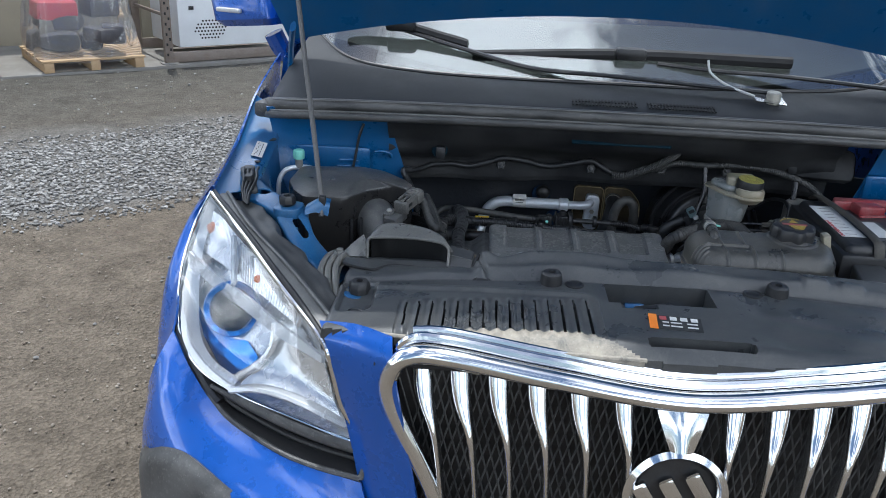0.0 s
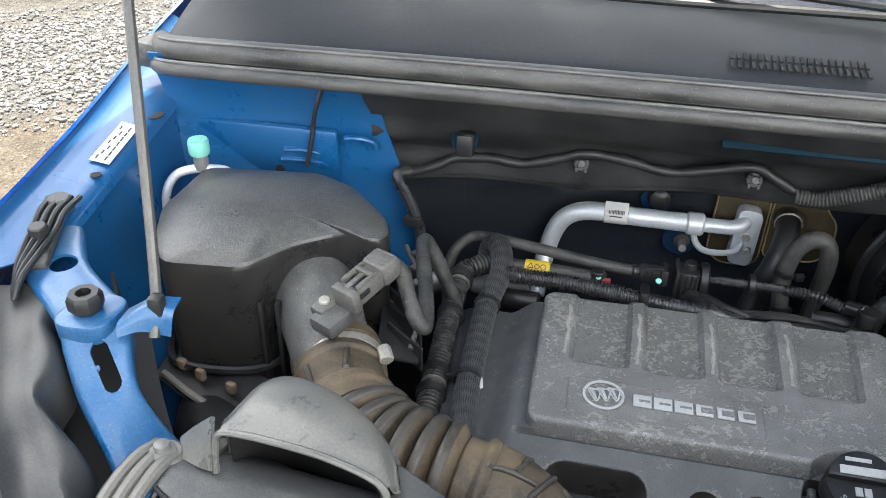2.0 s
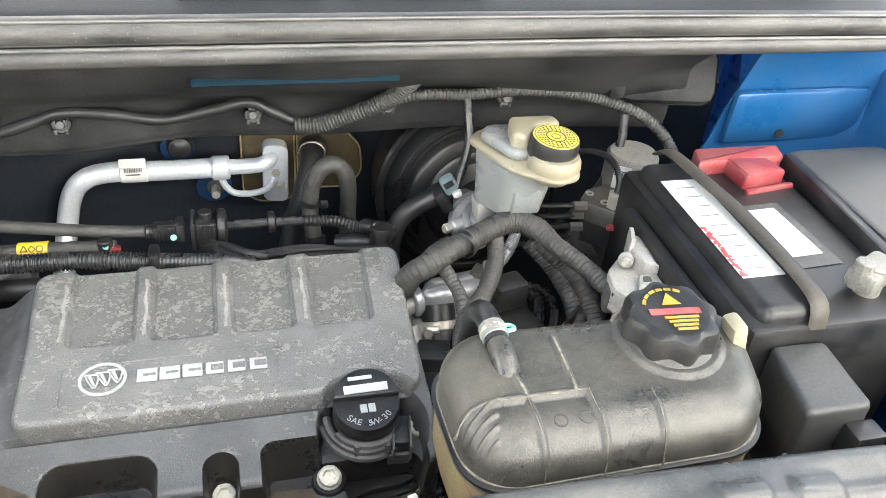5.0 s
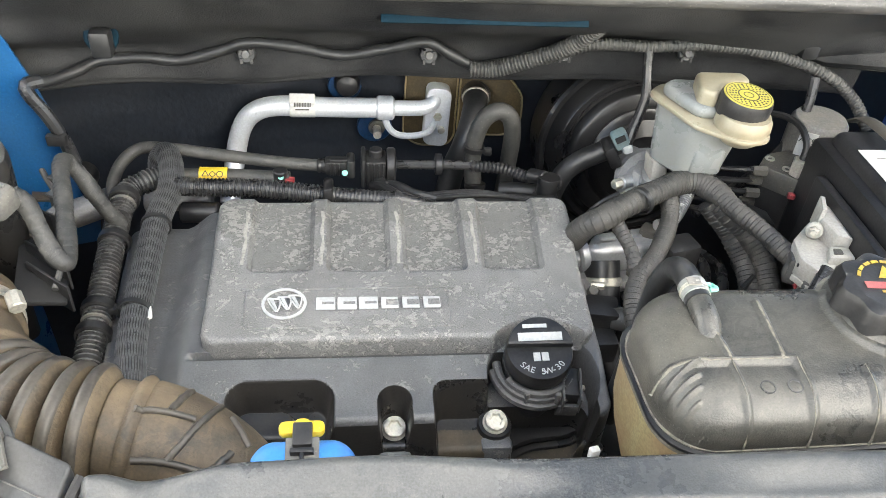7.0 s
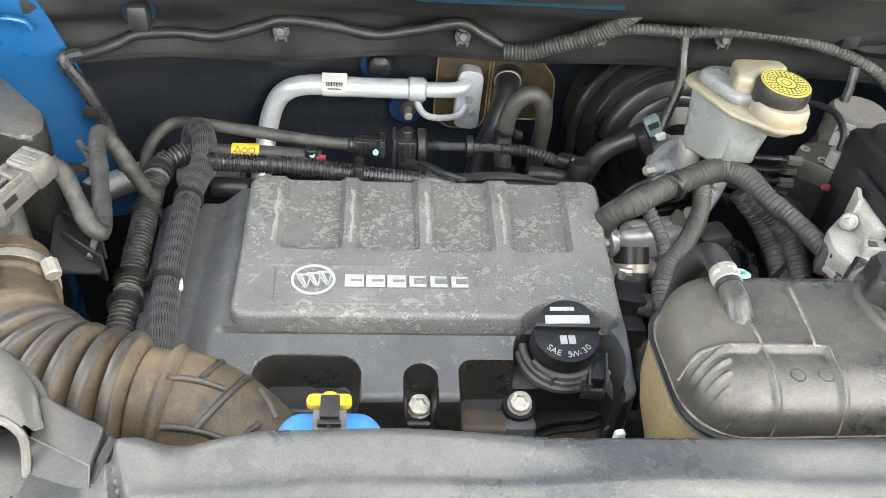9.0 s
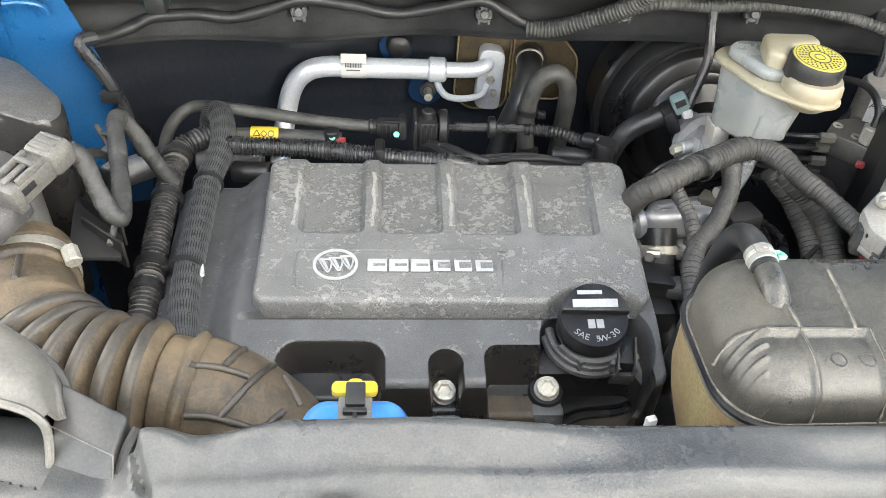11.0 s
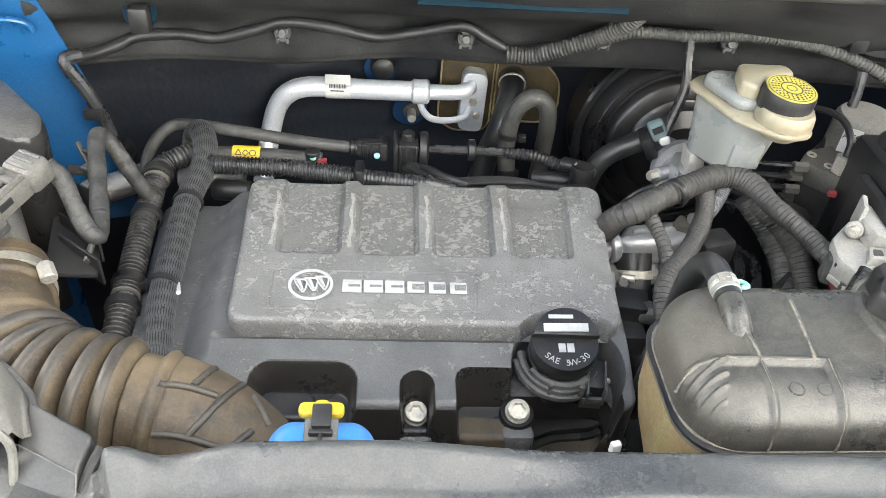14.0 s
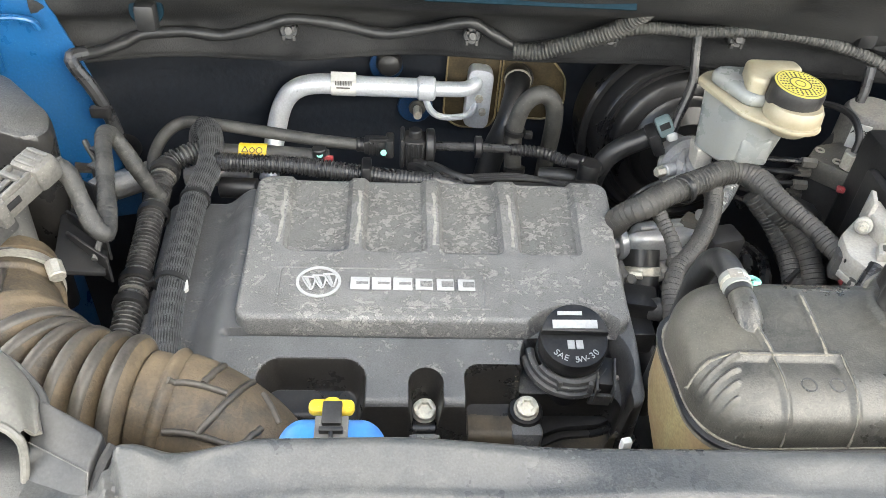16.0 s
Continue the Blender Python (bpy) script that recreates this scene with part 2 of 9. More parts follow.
M_SLAM = material("grey_black_moulded_cover", (0.042, 0.045, 0.048), 0.33, dust=0.2, dust_colour=(0.16, 0.155, 0.14), scale=9, vary=0.25, bump=0.2, bump_scale=700, specks=0.08, speck_scale=700, spec=0.45, mottle=0.12, mottle_scale=30)
M_TANK_TOP = material("tank_top_plastic", (0.034, 0.0335, 0.031), 0.34, dust=0.35, dust_colour=(0.13, 0.122, 0.103), scale=22, vary=0.35, mottle=0.2, mottle_scale=60, specks=0.15, speck_scale=700, bump=0.3, bump_scale=700, spec=0.5)
M_TANK_DUSTY = material("dust_filmed_tank_top", (0.045, 0.043, 0.038), 0.42, dust=0.55, dust_colour=(0.155, 0.143, 0.115), scale=16, vary=0.3, specks=0.25, speck_scale=700, bump=0.3, bump_scale=700)
M_AMBER = material("amber_tank_plastic", (0.30, 0.25, 0.13), 0.4, dust=0.7, dust_colour=(0.26, 0.16, 0.10), scale=20)
M_SEAM = material("dusty_seam", (0.12, 0.108, 0.086), 0.8, dust=0.6, dust_colour=(0.26, 0.245, 0.205), scale=120)
# sunlight on the dusty lip is put into this beige
M_LIP = material("sunlit_dusty_lip", (0.14, 0.13, 0.11), 0.6, dust=0.85, dust_colour=(0.44, 0.39, 0.31), scale=30, vary=0.3, mottle=0.25, mottle_scale=40)
M_BROWN = material("dust_brown_rubber", (0.046, 0.036, 0.026), 0.65, dust=0.7, dust_colour=(0.195, 0.143, 0.085), scale=18, vary=0.3, bump=0.5, mottle=0.2, mottle_scale=45, specks=0)
M_HOSE = material("grey_rubber_hose", (0.0125, 0.0128, 0.0135), 0.42, dust=0.13, dust_colour=(0.12, 0.122, 0.125), scale=40)
M_CREST = material("worn_rib_crest", (0.045, 0.040, 0.034), 0.42, dust=0.4, dust_colour=(0.115, 0.097, 0.075), scale=30, specks=0)
M_GREYTUBE = material("dusty_grey_tube", (0.07, 0.07, 0.068), 0.5, dust=0.5, dust_colour=(0.25, 0.24, 0.215), scale=14)
M_CORR = material("black_corrugated_tube", (0.018, 0.018, 0.019), 0.28, dust=0.18, dust_colour=(0.12, 0.12, 0.12), scale=40, specks=0)
M_TAPE = material("cloth_taped_harness", (0.030, 0.029, 0.028), 0.52, dust=0.35, dust_colour=(0.145, 0.135, 0.115), scale=60, bump=0.5, bump_scale=1500)
M_BRAID = material("grey_braided_sleeve", (0.008, 0.008, 0.009), 0.6, dust=0.15, dust_colour=(0.2, 0.2, 0.19), scale=90)
M_STRAND = material("grey_braid_strand", (0.070, 0.072, 0.075), 0.35, dust=0.2, dust_colour=(0.16, 0.16, 0.155), scale=120, specks=0)
M_ALU = material("aluminium", (0.66, 0.69, 0.73), 0.38, metal=0.35, vary=0.08, dust=0.15, dust_colour=(0.4, 0.4, 0.4), scale=40)
M_CAST = material("cast_aluminium", (0.27, 0.27, 0.27), 0.45, metal=0.45, vary=0.1, dust=0.35, dust_colour=(0.2, 0.17, 0.13), bump=0.5)
M_PALECAST = material("pale_cast_housing", (0.40, 0.39, 0.36), 0.5, metal=0.1, vary=0.15, dust=0.4, dust_colour=(0.30, 0.27, 0.22), scale=50, specks=0.2)
M_CASTDARK = material("dull_cast_block", (0.085, 0.082, 0.076), 0.5, metal=0.3, vary=0.15, dust=0.4, dust_colour=(0.2, 0.18, 0.14), bump=0.4)
# darker copy of the bay blue, its shade put into the colour
M_SHADEBLUE = material("shaded_blue_plate", (0.004, 0.021, 0.035), 0.6, dust=0.35, dust_colour=(0.010, 0.018, 0.023), scale=14, spec=0.08)
M_PLUGGREY = material("dusty_plug_grey", (0.095, 0.092, 0.086), 0.5, dust=0.4, dust_colour=(0.21, 0.195, 0.165), scale=40)
M_CORRGREY = material("dusty_corrugated_tube", (0.034, 0.034, 0.035), 0.28, dust=0.3, dust_colour=(0.17, 0.168, 0.16), scale=60, specks=0)
M_ZINC = material("pale_zinc_screw", (0.62, 0.60, 0.52), 0.4, metal=0.3, vary=0.12, dust=0.3, dust_colour=(0.35, 0.3, 0.22), scale=90)
M_STEEL = material("zinc_steel", (0.5, 0.48, 0.42), 0.42, metal=0.5, vary=0.15, dust=0.3, dust_colour=(0.3, 0.26, 0.2), scale=80)
M_RUST = material("rusty_steel", (0.14, 0.09, 0.06), 0.8, dust=0.5, dust_colour=(0.26, 0.21, 0.16), scale=60)
M_CHROME = material("chrome", (0.74, 0.75, 0.76), 0.08, metal=1.0, vary=0.02, bump=0, scale=12)
M_BLUE = material("blue_metallic_paint", (0.006, 0.085, 0.40), 0.3, metal=0.35, coat=1.0, vary=0.12, bump=0.03, bump_scale=1200)
M_BAYBLUE = material("thin_blue_bay_paint", (0.005, 0.090, 0.25), 0.34, metal=0.15, coat=0.25, vary=0.1, dust=0.2, dust_colour=(0.07, 0.13, 0.185), scale=12, bump=0.05)
M_DEEPBLUE = material("dark_blue_paint", (0.004, 0.040, 0.12), 0.5, dust=0.45, dust_colour=(0.008, 0.02, 0.035), scale=60)
M_FELT = material("firewall_insulation", (0.018, 0.0185, 0.020), 0.55, dust=0.7, dust_colour=(0.070, 0.070, 0.069), scale=7, specks=0.12, bump=0.6, bump_scale=500, spec=0.2)
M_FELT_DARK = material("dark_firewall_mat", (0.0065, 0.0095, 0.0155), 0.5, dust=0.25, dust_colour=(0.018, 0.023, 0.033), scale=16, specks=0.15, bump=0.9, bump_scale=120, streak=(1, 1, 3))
M_SEALRUB = material("cowl_rubber_seal", (0.031, 0.031, 0.031), 0.45, dust=0.48, dust_colour=(0.195, 0.187, 0.174), scale=14, streak=(0.5, 3, 3))
M_SEALEDGE = material("pale_ridge", (0.075, 0.074, 0.07), 0.4, dust=0.6, dust_colour=(0.26, 0.25, 0.235), scale=14, streak=(0.5, 3, 3), specks=0)
M_COWL = material("cowl_plastic", (0.021, 0.023, 0.026), 0.6, dust=0.28, dust_colour=(0.07, 0.072, 0.076), scale=10, specks=0.1, spec=0.35)
M_WHITE = material("white_semi_clear_plastic", (0.215, 0.228, 0.228), 0.3, dust=0.45, dust_colour=(0.20, 0.185, 0.14), scale=18, vary=0.04, specks=0, bump=0.05)
M_CREAM = material("cream_plastic", (0.30, 0.275, 0.205), 0.36, dust=0.55, dust_colour=(0.20, 0.14, 0.07), scale=16, vary=0.04, specks=0, bump=0.05)
M_YELLOW = material("yellow_print", (0.50, 0.44, 0.075), 0.5, vary=0.06, dust=0.2, scale=40)
M_ORANGE = material("orange_print", (0.8, 0.22, 0.02), 0.5, vary=0.05)
M_RED = material("red_plastic", (0.26, 0.022, 0.03), 0.45, vary=0.15, dust=0.25, scale=30)
M_REDPRINT = material("red_print", (0.42, 0.035, 0.045), 0.5, vary=0.15, dust=0.3, scale=60)
M_LABEL = material("white_paper_label", (0.62, 0.62, 0.60), 0.55, vary=0.08, dust=0.3, dust_colour=(0.40, 0.385, 0.36), scale=25)
M_PRINT = material("black_print", (0.025, 0.025, 0.025), 0.6)
M_LETTER = material("white_relief_letter", (0.42, 0.43, 0.43), 0.5, vary=0.1, dust=0.3, dust_colour=(0.36, 0.36, 0.35), scale=60)
M_CAPBLUE = material("blue_plastic_cap", (0.025, 0.22, 0.62), 0.36, vary=0.08, dust=0.15, dust_colour=(0.24, 0.3, 0.38), scale=30)
M_FADED = material("faded_yellow_print", (0.36, 0.255, 0.03), 0.55, vary=0.2, dust=0.4, dust_colour=(0.14, 0.115, 0.07), scale=90)
M_CAPYELLOW = material("yellow_plastic", (0.66, 0.45, 0.015), 0.42, vary=0.1, dust=0.2, scale=40)
M_TEAL = material("pale_teal_plastic", (0.17, 0.25, 0.26), 0.5, vary=0.1, dust=0.3, scale=60)
M_MINT = material("mint_plastic_cap", (0.2, 0.55, 0.45), 0.5, vary=0.1)
M_FOAM = material("brown_foam_gasket", (0.085, 0.060, 0.026), 0.7, dust=0.6, dust_colour=(0.026, 0.021, 0.014), scale=30, bump=0.4)
M_GREYPL = material("light_grey_plastic", (0.16, 0.155, 0.145), 0.5, dust=0.45, dust_colour=(0.28, 0.255, 0.215), scale=40)
M_TERMINAL = material("tin_terminal", (0.20, 0.195, 0.18), 0.5, metal=0.3, dust=0.4, dust_colour=(0.24, 0.225, 0.19), scale=50)
M_BOOST = material("gloss_black_steel", (0.008, 0.008, 0.009), 0.34, coat=0.12, dust=0.06, dust_colour=GREY, scale=12)
M_GLOSSBLACK = material("glossy_black_plastic", (0.016, 0.016, 0.0165), 0.3, dust=0.3, dust_colour=(0.060, 0.052, 0.043), scale=16, specks=0.15)
M_BAYDIRT = material("dirt_in_cover_bay", (0.040, 0.034, 0.026), 0.6, dust=0.7, dust_colour=(0.105, 0.082, 0.055), scale=40)
M_PUMP = material("silver_cast_pump", (0.44, 0.45, 0.46), 0.38, metal=0.5, vary=0.08, dust=0.3, dust_colour=(0.26, 0.24, 0.21), scale=30, bump=0.2)
# near-black for black parts; shade in gaps and throats is put in too
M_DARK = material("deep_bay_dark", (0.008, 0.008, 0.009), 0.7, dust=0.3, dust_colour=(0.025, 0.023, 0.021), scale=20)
M_ENGINE = material("engine_block_dirt", (0.035, 0.031, 0.027), 0.7, dust=0.5, dust_colour=(0.12, 0.09, 0.065), scale=30)
M_LAMPBOWL = material("lamp_reflector", (0.82, 0.83, 0.84), 0.24, metal=0.8, vary=0.04, bump=0)
M_LAMPWHITE = material("silver_white_lamp_plastic", (0.72, 0.74, 0.76), 0.22, metal=0.25, vary=0.03, bump=0)
M_LAMPBLUE = material("blue_lamp_reflector", (0.02, 0.19, 0.60), 0.15, metal=0.7, vary=0.05, bump=0)
M_AMBERLAMP = material("amber_reflection", (0.75, 0.2, 0.05), 0.25, vary=0.05)
M_STRAP = material("dusty_olive_strap", (0.038, 0.033, 0.026), 0.5, dust=0.45, dust_colour=(0.095, 0.083, 0.066), scale=30)
M_ROD = material("dark_steel_rod", (0.12, 0.115, 0.11), 0.42, metal=0.5, vary=0.1)


def glass(name, tint, rough=0.0, ior=1.5):
    m = bpy.data.materials.new(name)
    m.use_nodes = True
    p = m.node_tree.nodes["Principled BSDF"]
    p.inputs["Base Color"].default_value = (*tint, 1)
    p.inputs["Transmission Weight"].default_value, p.inputs["Roughness"].default_value, p.inputs["IOR"].default_value = 1, rough, ior
    return m


M_GLASS = glass("windscreen_glass", (0.42, 0.48, 0.48), 0.0, 2.0)
M_LENS = glass("clear_lamp_lens", (0.93, 0.94, 0.95), 0.02, 1.42)
M_FILM = glass("clear_wrap_film", (0.8, 0.81, 0.83), 0.10, 1.42)
M_FILM.node_tree.nodes["Principled BSDF"].inputs["Transmission Weight"].default_value = 0.88

# ---------------------------------------------------------------- mesh tools


def thing(name, label, category, at, group=""):
    e = new(name)
    e.empty_display_size = 0.05
    e.location = at
    return tagged(e, label, category, group)


def sharpen(bm, angle=0.62):
    bmesh.ops.recalc_face_normals(bm, faces=bm.faces)
    for f in bm.faces:
        f.smooth = True
    for e in bm.edges:
        if len(e.link_faces) == 2 and e.calc_face_angle(0) > angle:
            e.smooth = False


def part(name, bm, mat, parent=None, label="", angle=0.62):
    sharpen(bm, angle)
    me = bpy.data.meshes.new(name)
    bm.to_mesh(me)
    bm.free()
    me.materials.append(mat)
    ob = new(name, me)
    if parent:
        ob.parent = parent
        if parent.type == "EMPTY":
            ob.matrix_parent_inverse = Matrix.Translation(-parent.location)
    if label:
        tagged(ob, label)
    return ob


def box(c, s, r=0.0, rz=0.0, rx=0.0, ry=0.0, seg=2, bm=None):
    bm = bm or bmesh.new()
    m = pose(*c, rx, ry, rz) @ Matrix.Diagonal((*s, 1))
    g = bmesh.ops.create_cube(bm, size=1, matrix=m)
    if r > 0:
        es = list({e for v in g["verts"] for e in v.link_edges})
        bmesh.ops.bevel(bm, geom=es, offset=r, segments=seg, affect="EDGES", profile=0.5)
    return bm


def lathe(profile, at, axis=(0, 0, 1), seg=28, bm=None, wave=None, hollow=False):
    """Turns (radius, height) pairs about an axis. wave(angle) scales the radius."""
    bm = bm or bmesh.new()
    q = Vector((0, 0, 1)).rotation_difference(Vector(axis).normalized())
    rings = []
    for r, hgt in profile:
        ring = []
        for i in range(seg):
            a = 2 * math.pi * i / seg
            k = r * (wave(a, hgt) if wave else 1)
            ring.append(bm.verts.new(Vector(at) + q @ Vector((k * math.cos(a), k * math.sin(a), hgt))))
        rings.append(ring)
    for a, b in zip(rings, rings[1:]):
        for i in range(seg):
            j = (i + 1) % seg
            bm.faces.new((a[i], a[j], b[j], b[i]))
    if hollow:
        for i in range(seg):
            j = (i + 1) % seg
            bm.faces.new((rings[-1][i], rings[-1][j], rings[0][j], rings[0][i]))
    else:
        bm.faces.new(rings[0][::-1])
        bm.faces.new(rings[-1])
    return bm


def rod(p, q, r, seg=16, bm=None, bev=0.15):
    p, q = Vector(p), Vector(q)
    length = (q - p).length
    b = min(r * bev, length * 0.2)
    return lathe([(r - b, 0), (r, b), (r, length - b), (r - b, length)], p, q - p, seg, bm)


def spline(pts, step):
    """Evenly spaced points on a smooth curve through pts."""
    P = [Vector(p) for p in pts]
    P = [P[0] * 2 - P[1]] + P + [P[-1] * 2 - P[-2]]
    dense = []
    for i in range(1, len(P) - 2):
        a, b, c, d = P[i - 1:i + 3]
        for k in range(24):
            t = k / 24
            dense.append(0.5 * ((2 * b) + (c - a) * t + (2 * a - 5 * b + 4 * c - d) * t * t + (3 * b - a - 3 * c + d) * t ** 3))
    dense.append(P[-2].copy())
    # walk along it at even steps
    total = sum((b - a).length for a, b in zip(dense, dense[1:]))
    n = max(2, round(total / step))
    gap = total / n
    out, acc, want = [dense[0].copy()], 0.0, gap
    for a, b in zip(dense, dense[1:]):
        seg = (b - a).length
        while seg > 0 and want <= acc + seg + 1e-9 and len(out) < n:
            out.append(a.lerp(b, (want - acc) / seg))
            want += gap
        acc += seg
    out.append(dense[-1].copy())
    return out


def sweep(pts, r, seg=12, step=0.004, bm=None, squash=1.0):
    """A tube along pts; r is a radius or a function of the length travelled."""
    bm = bm or bmesh.new()
    C = spline(pts, step)
    tang = [(C[min(i + 1, len(C) - 1)] - C[max(i - 1, 0)]).normalized() for i in range(len(C))]
    up = Vector((0, 0, 1)) if abs(tang[0].z) < 0.9 else Vector((1, 0, 0))
    side = tang[0].cross(up).normalized()
    rings, dist = [], 0.0
    for i, c in enumerate(C):
        if i:
            dist += (c - C[i - 1]).length
        side = (side - tang[i] * side.dot(tang[i])).normalized()
        nrm = side.cross(tang[i])
        k = r(dist) if callable(r) else r
        rings.append([bm.verts.new(c + (side * math.cos(a) + nrm * math.sin(a) * squash) * k) for a in (2 * math.pi * j / seg for j in range(seg))])
    for a, b in zip(rings, rings[1:]):
        for i in range(seg):
            j = (i + 1) % seg
            bm.faces.new((a[i], a[j], b[j], b[i]))
    bm.faces.new(rings[0][::-1])
    bm.faces.new(rings[-1])
    return bm


def corrugated(r, pitch=0.0045, depth=0.0011):
    return lambda d: r + depth * math.tanh(2.2 * math.sin(2 * math.pi * d / pitch))


def taped(r, pitch=0.009, depth=0.0011):
    return lambda d: r - depth * ((d / pitch + 0.22 * math.sin(d * 190)) % 1.0) + 0.0004 * math.sin(d * 130)


def inset(outline, d):
    """The outline drawn in by d along its corners' bisectors."""
    n = len(outline)
    area = sum(outline[i][0] * outline[(i + 1) % n][1] - outline[(i + 1) % n][0] * outline[i][1] for i in range(n))
    s = 1 if area > 0 else -1
    out = []
    for i in range(n):
        k = 1
        a, b = Vector(outline[i]) - Vector(outline[i - k]), Vector(outline[(i + k) % n]) - Vector(outline[i])
        t = a.normalized() + b.normalized()
        nrm = Vector((-t.y, t.x)).normalized() * s
        out.append((outline[i][0] + nrm.x * d, outline[i][1] + nrm.y * d))
    return out


def stack(levels, bm=None):
    """Closes a pile of equal-length outlines [(outline, z), ...] into a solid."""
    bm = bm or bmesh.new()
    rings = [[bm.verts.new((x, y, z)) for x, y in ol] for ol, z in levels]
    for a, b in zip(rings, rings[1:]):
        for i in range(len(a)):
            j = (i + 1) % len(a)
            bm.faces.new((a[i], a[j], b[j], b[i]))
    bm.faces.new(rings[0][::-1])
    bm.faces.new(rings[-1])
    return bm


def prism(outline, z0, z1, r=0.0, seg=2, bm=None):
    """A solid over an outline, its top and bottom edges rounded by r."""
    if r <= 0:
        return stack([(outline, z0), (outline, z1)], bm)
    levels = []
    for k in range(seg + 1):
        a = math.pi / 2 * k / seg
        levels.append((inset(outline, r * (1 - math.sin(a))), z0 + r * (1 - math.cos(a))))
    for k in range(seg + 1):
        a = math.pi / 2 * k / seg
        levels.append((inset(outline, r * (1 - math.cos(a))), z1 - r * (1 - math.sin(a))))
    return stack(levels, bm)


def helix(pts, r, strand, turns, phase, step=0.003, bm=None):
    """One strand wound round the curve through pts."""
    bm = bm or bmesh.new()
    C = spline(pts, step)
    tang = [(C[min(i + 1, len(C) - 1)] - C[max(i - 1, 0)]).normalized() for i in range(len(C))]
    up = Vector((0, 0, 1)) if abs(tang[0].z) < 0.9 else Vector((1, 0, 0))
    side = tang[0].cross(up).normalized()
    rings, dist = [], 0.0
    for i, c in enumerate(C):
        if i:
            dist += (c - C[i - 1]).length
        side = (side - tang[i] * side.dot(tang[i])).normalized()
        nrm = side.cross(tang[i])
        a = phase + turns * dist
        o = side * math.cos(a) + nrm * math.sin(a)
        q = (tang[i] + (nrm * math.cos(a) - side * math.sin(a)) * r * turns).normalized().cross(o)
        rings.append([bm.verts.new(c + o * (r + strand * 0.6 * u) + q * strand * v) for u, v in ((0.9, -0.6), (0.9, 0.6), (-0.6, 1.0), (-0.6, -1.0))])
    for a, b in zip(rings, rings[1:]):
        for i in range(4):
            j = (i + 1) % 4
            bm.faces.new((a[i], a[j], b[j], b[i]))
    return bm


def round_outline(pts, r, n=5):
    """A polygon with its corners rounded."""
    out = []
    N = len(pts)
    for i in range(N):
        p, a, b = Vector(pts[i]), Vector(pts[i - 1]), Vector(pts[(i + 1) % N])
        k = min(r, (a - p).length * 0.45, (b - p).length * 0.45)
        s, e = p + (a - p).normalized() * k, p + (b - p).normalized() * k
        for j in range(n + 1):
            t = j / n
            q = s * (1 - t) ** 2 + p * 2 * t * (1 - t) + e * t * t
            out.append((q.x, q.y))
    return out


def smooth(a, b, x):
    t = min(1, max(0, (x - a) / (b - a)))
    return t * t * (3 - 2 * t)


def rrect(x, y, cx, cy, hw, hh, r):
    dx, dy = abs(x - cx) - hw + r, abs(y - cy) - hh + r
    return math.hypot(max(dx, 0), max(dy, 0)) + min(max(dx, dy), 0) - r


def pad(quad, ztop, zbot, nx, ny, edge, corner, f=None, keep=None, bm=None, snap=None):
    """A moulded cover over four plan corners (front left, front right, back right, back left): rolled edges, rounded corners,
    heights f(x, y) on its top and a skirt down to zbot. keep(x, y) cuts openings; the net is drawn on to the line snap(x, y) = 0."""
    bm = bm or bmesh.new()
    A, B, C, D = (Vector((*p, 0)) for p in quad)
    w = ((B - A).length + (C - D).length) / 2
    hgt = ((D - A).length + (C - B).length) / 2
    grid = []
    for j in range(ny + 1):
        row = []
        for i in range(nx + 1):
            # closer rows near the rim
            u, v = i / nx, j / ny
            u, v = (0.5 - 0.5 * math.cos(math.pi * u)) * 0.35 + u * 0.65, (0.5 - 0.5 * math.cos(math.pi * v)) * 0.35 + v * 0.65
            x, y = (u - 0.5) * w, (v - 0.5) * hgt
            dx, dy = abs(x) - w / 2 + corner, abs(y) - hgt / 2 + corner
            if dx > 0 and dy > 0 and math.hypot(dx, dy) > corner:
                k = corner / math.hypot(dx, dy)
                x, y = math.copysign(w / 2 - corner + dx * k, x), math.copysign(hgt / 2 - corner + dy * k, y)
            d = -rrect(x, y, 0, 0, w / 2, hgt / 2, corner)
            u, v = x / w + 0.5, y / hgt + 0.5
            p = A * (1 - u) * (1 - v) + B * u * (1 - v) + C * u * v + D * (1 - u) * v
            if snap:
                g0, h_ = snap(p.x, p.y), 0.0004
                if abs(g0) < 0.6 * w / nx:
                    gx, gy = (snap(p.x + h_, p.y) - g0) / h_, (snap(p.x, p.y + h_) - g0) / h_
                    gg = max(0.3, gx * gx + gy * gy)
                    p = Vector((p.x - g0 * gx / gg, p.y - g0 * gy / gg, 0))
            z = ztop + (f(p.x, p.y) if f else 0)
            if d < edge:
                k = 1 - d / edge
                z -= edge * (1 - math.sqrt(max(0, 1 - k * k)))
            row.append(bm.verts.new((p.x, p.y, max(z, zbot + 0.0005))))
        grid.append(row)
    faces = []
    for j in range(ny):
        for i in range(nx):
            q = (grid[j][i], grid[j][i + 1], grid[j + 1][i + 1], grid[j + 1][i])
            c = sum((v.co for v in q), Vector()) / 4
            if keep is None or keep(c.x, c.y):
                faces.append(bm.faces.new(q))
    rim = [e for e in bm.edges if len(e.link_faces) == 1]
    made = bmesh.ops.extrude_edge_only(bm, edges=rim)
    for v in (g for g in made["geom"] if isinstance(g, bmesh.types.BMVert)):
        v.co.z = zbot
    bmesh.ops.delete(bm, geom=[v for v in bm.verts if not v.link_faces], context="VERTS")
    return bm


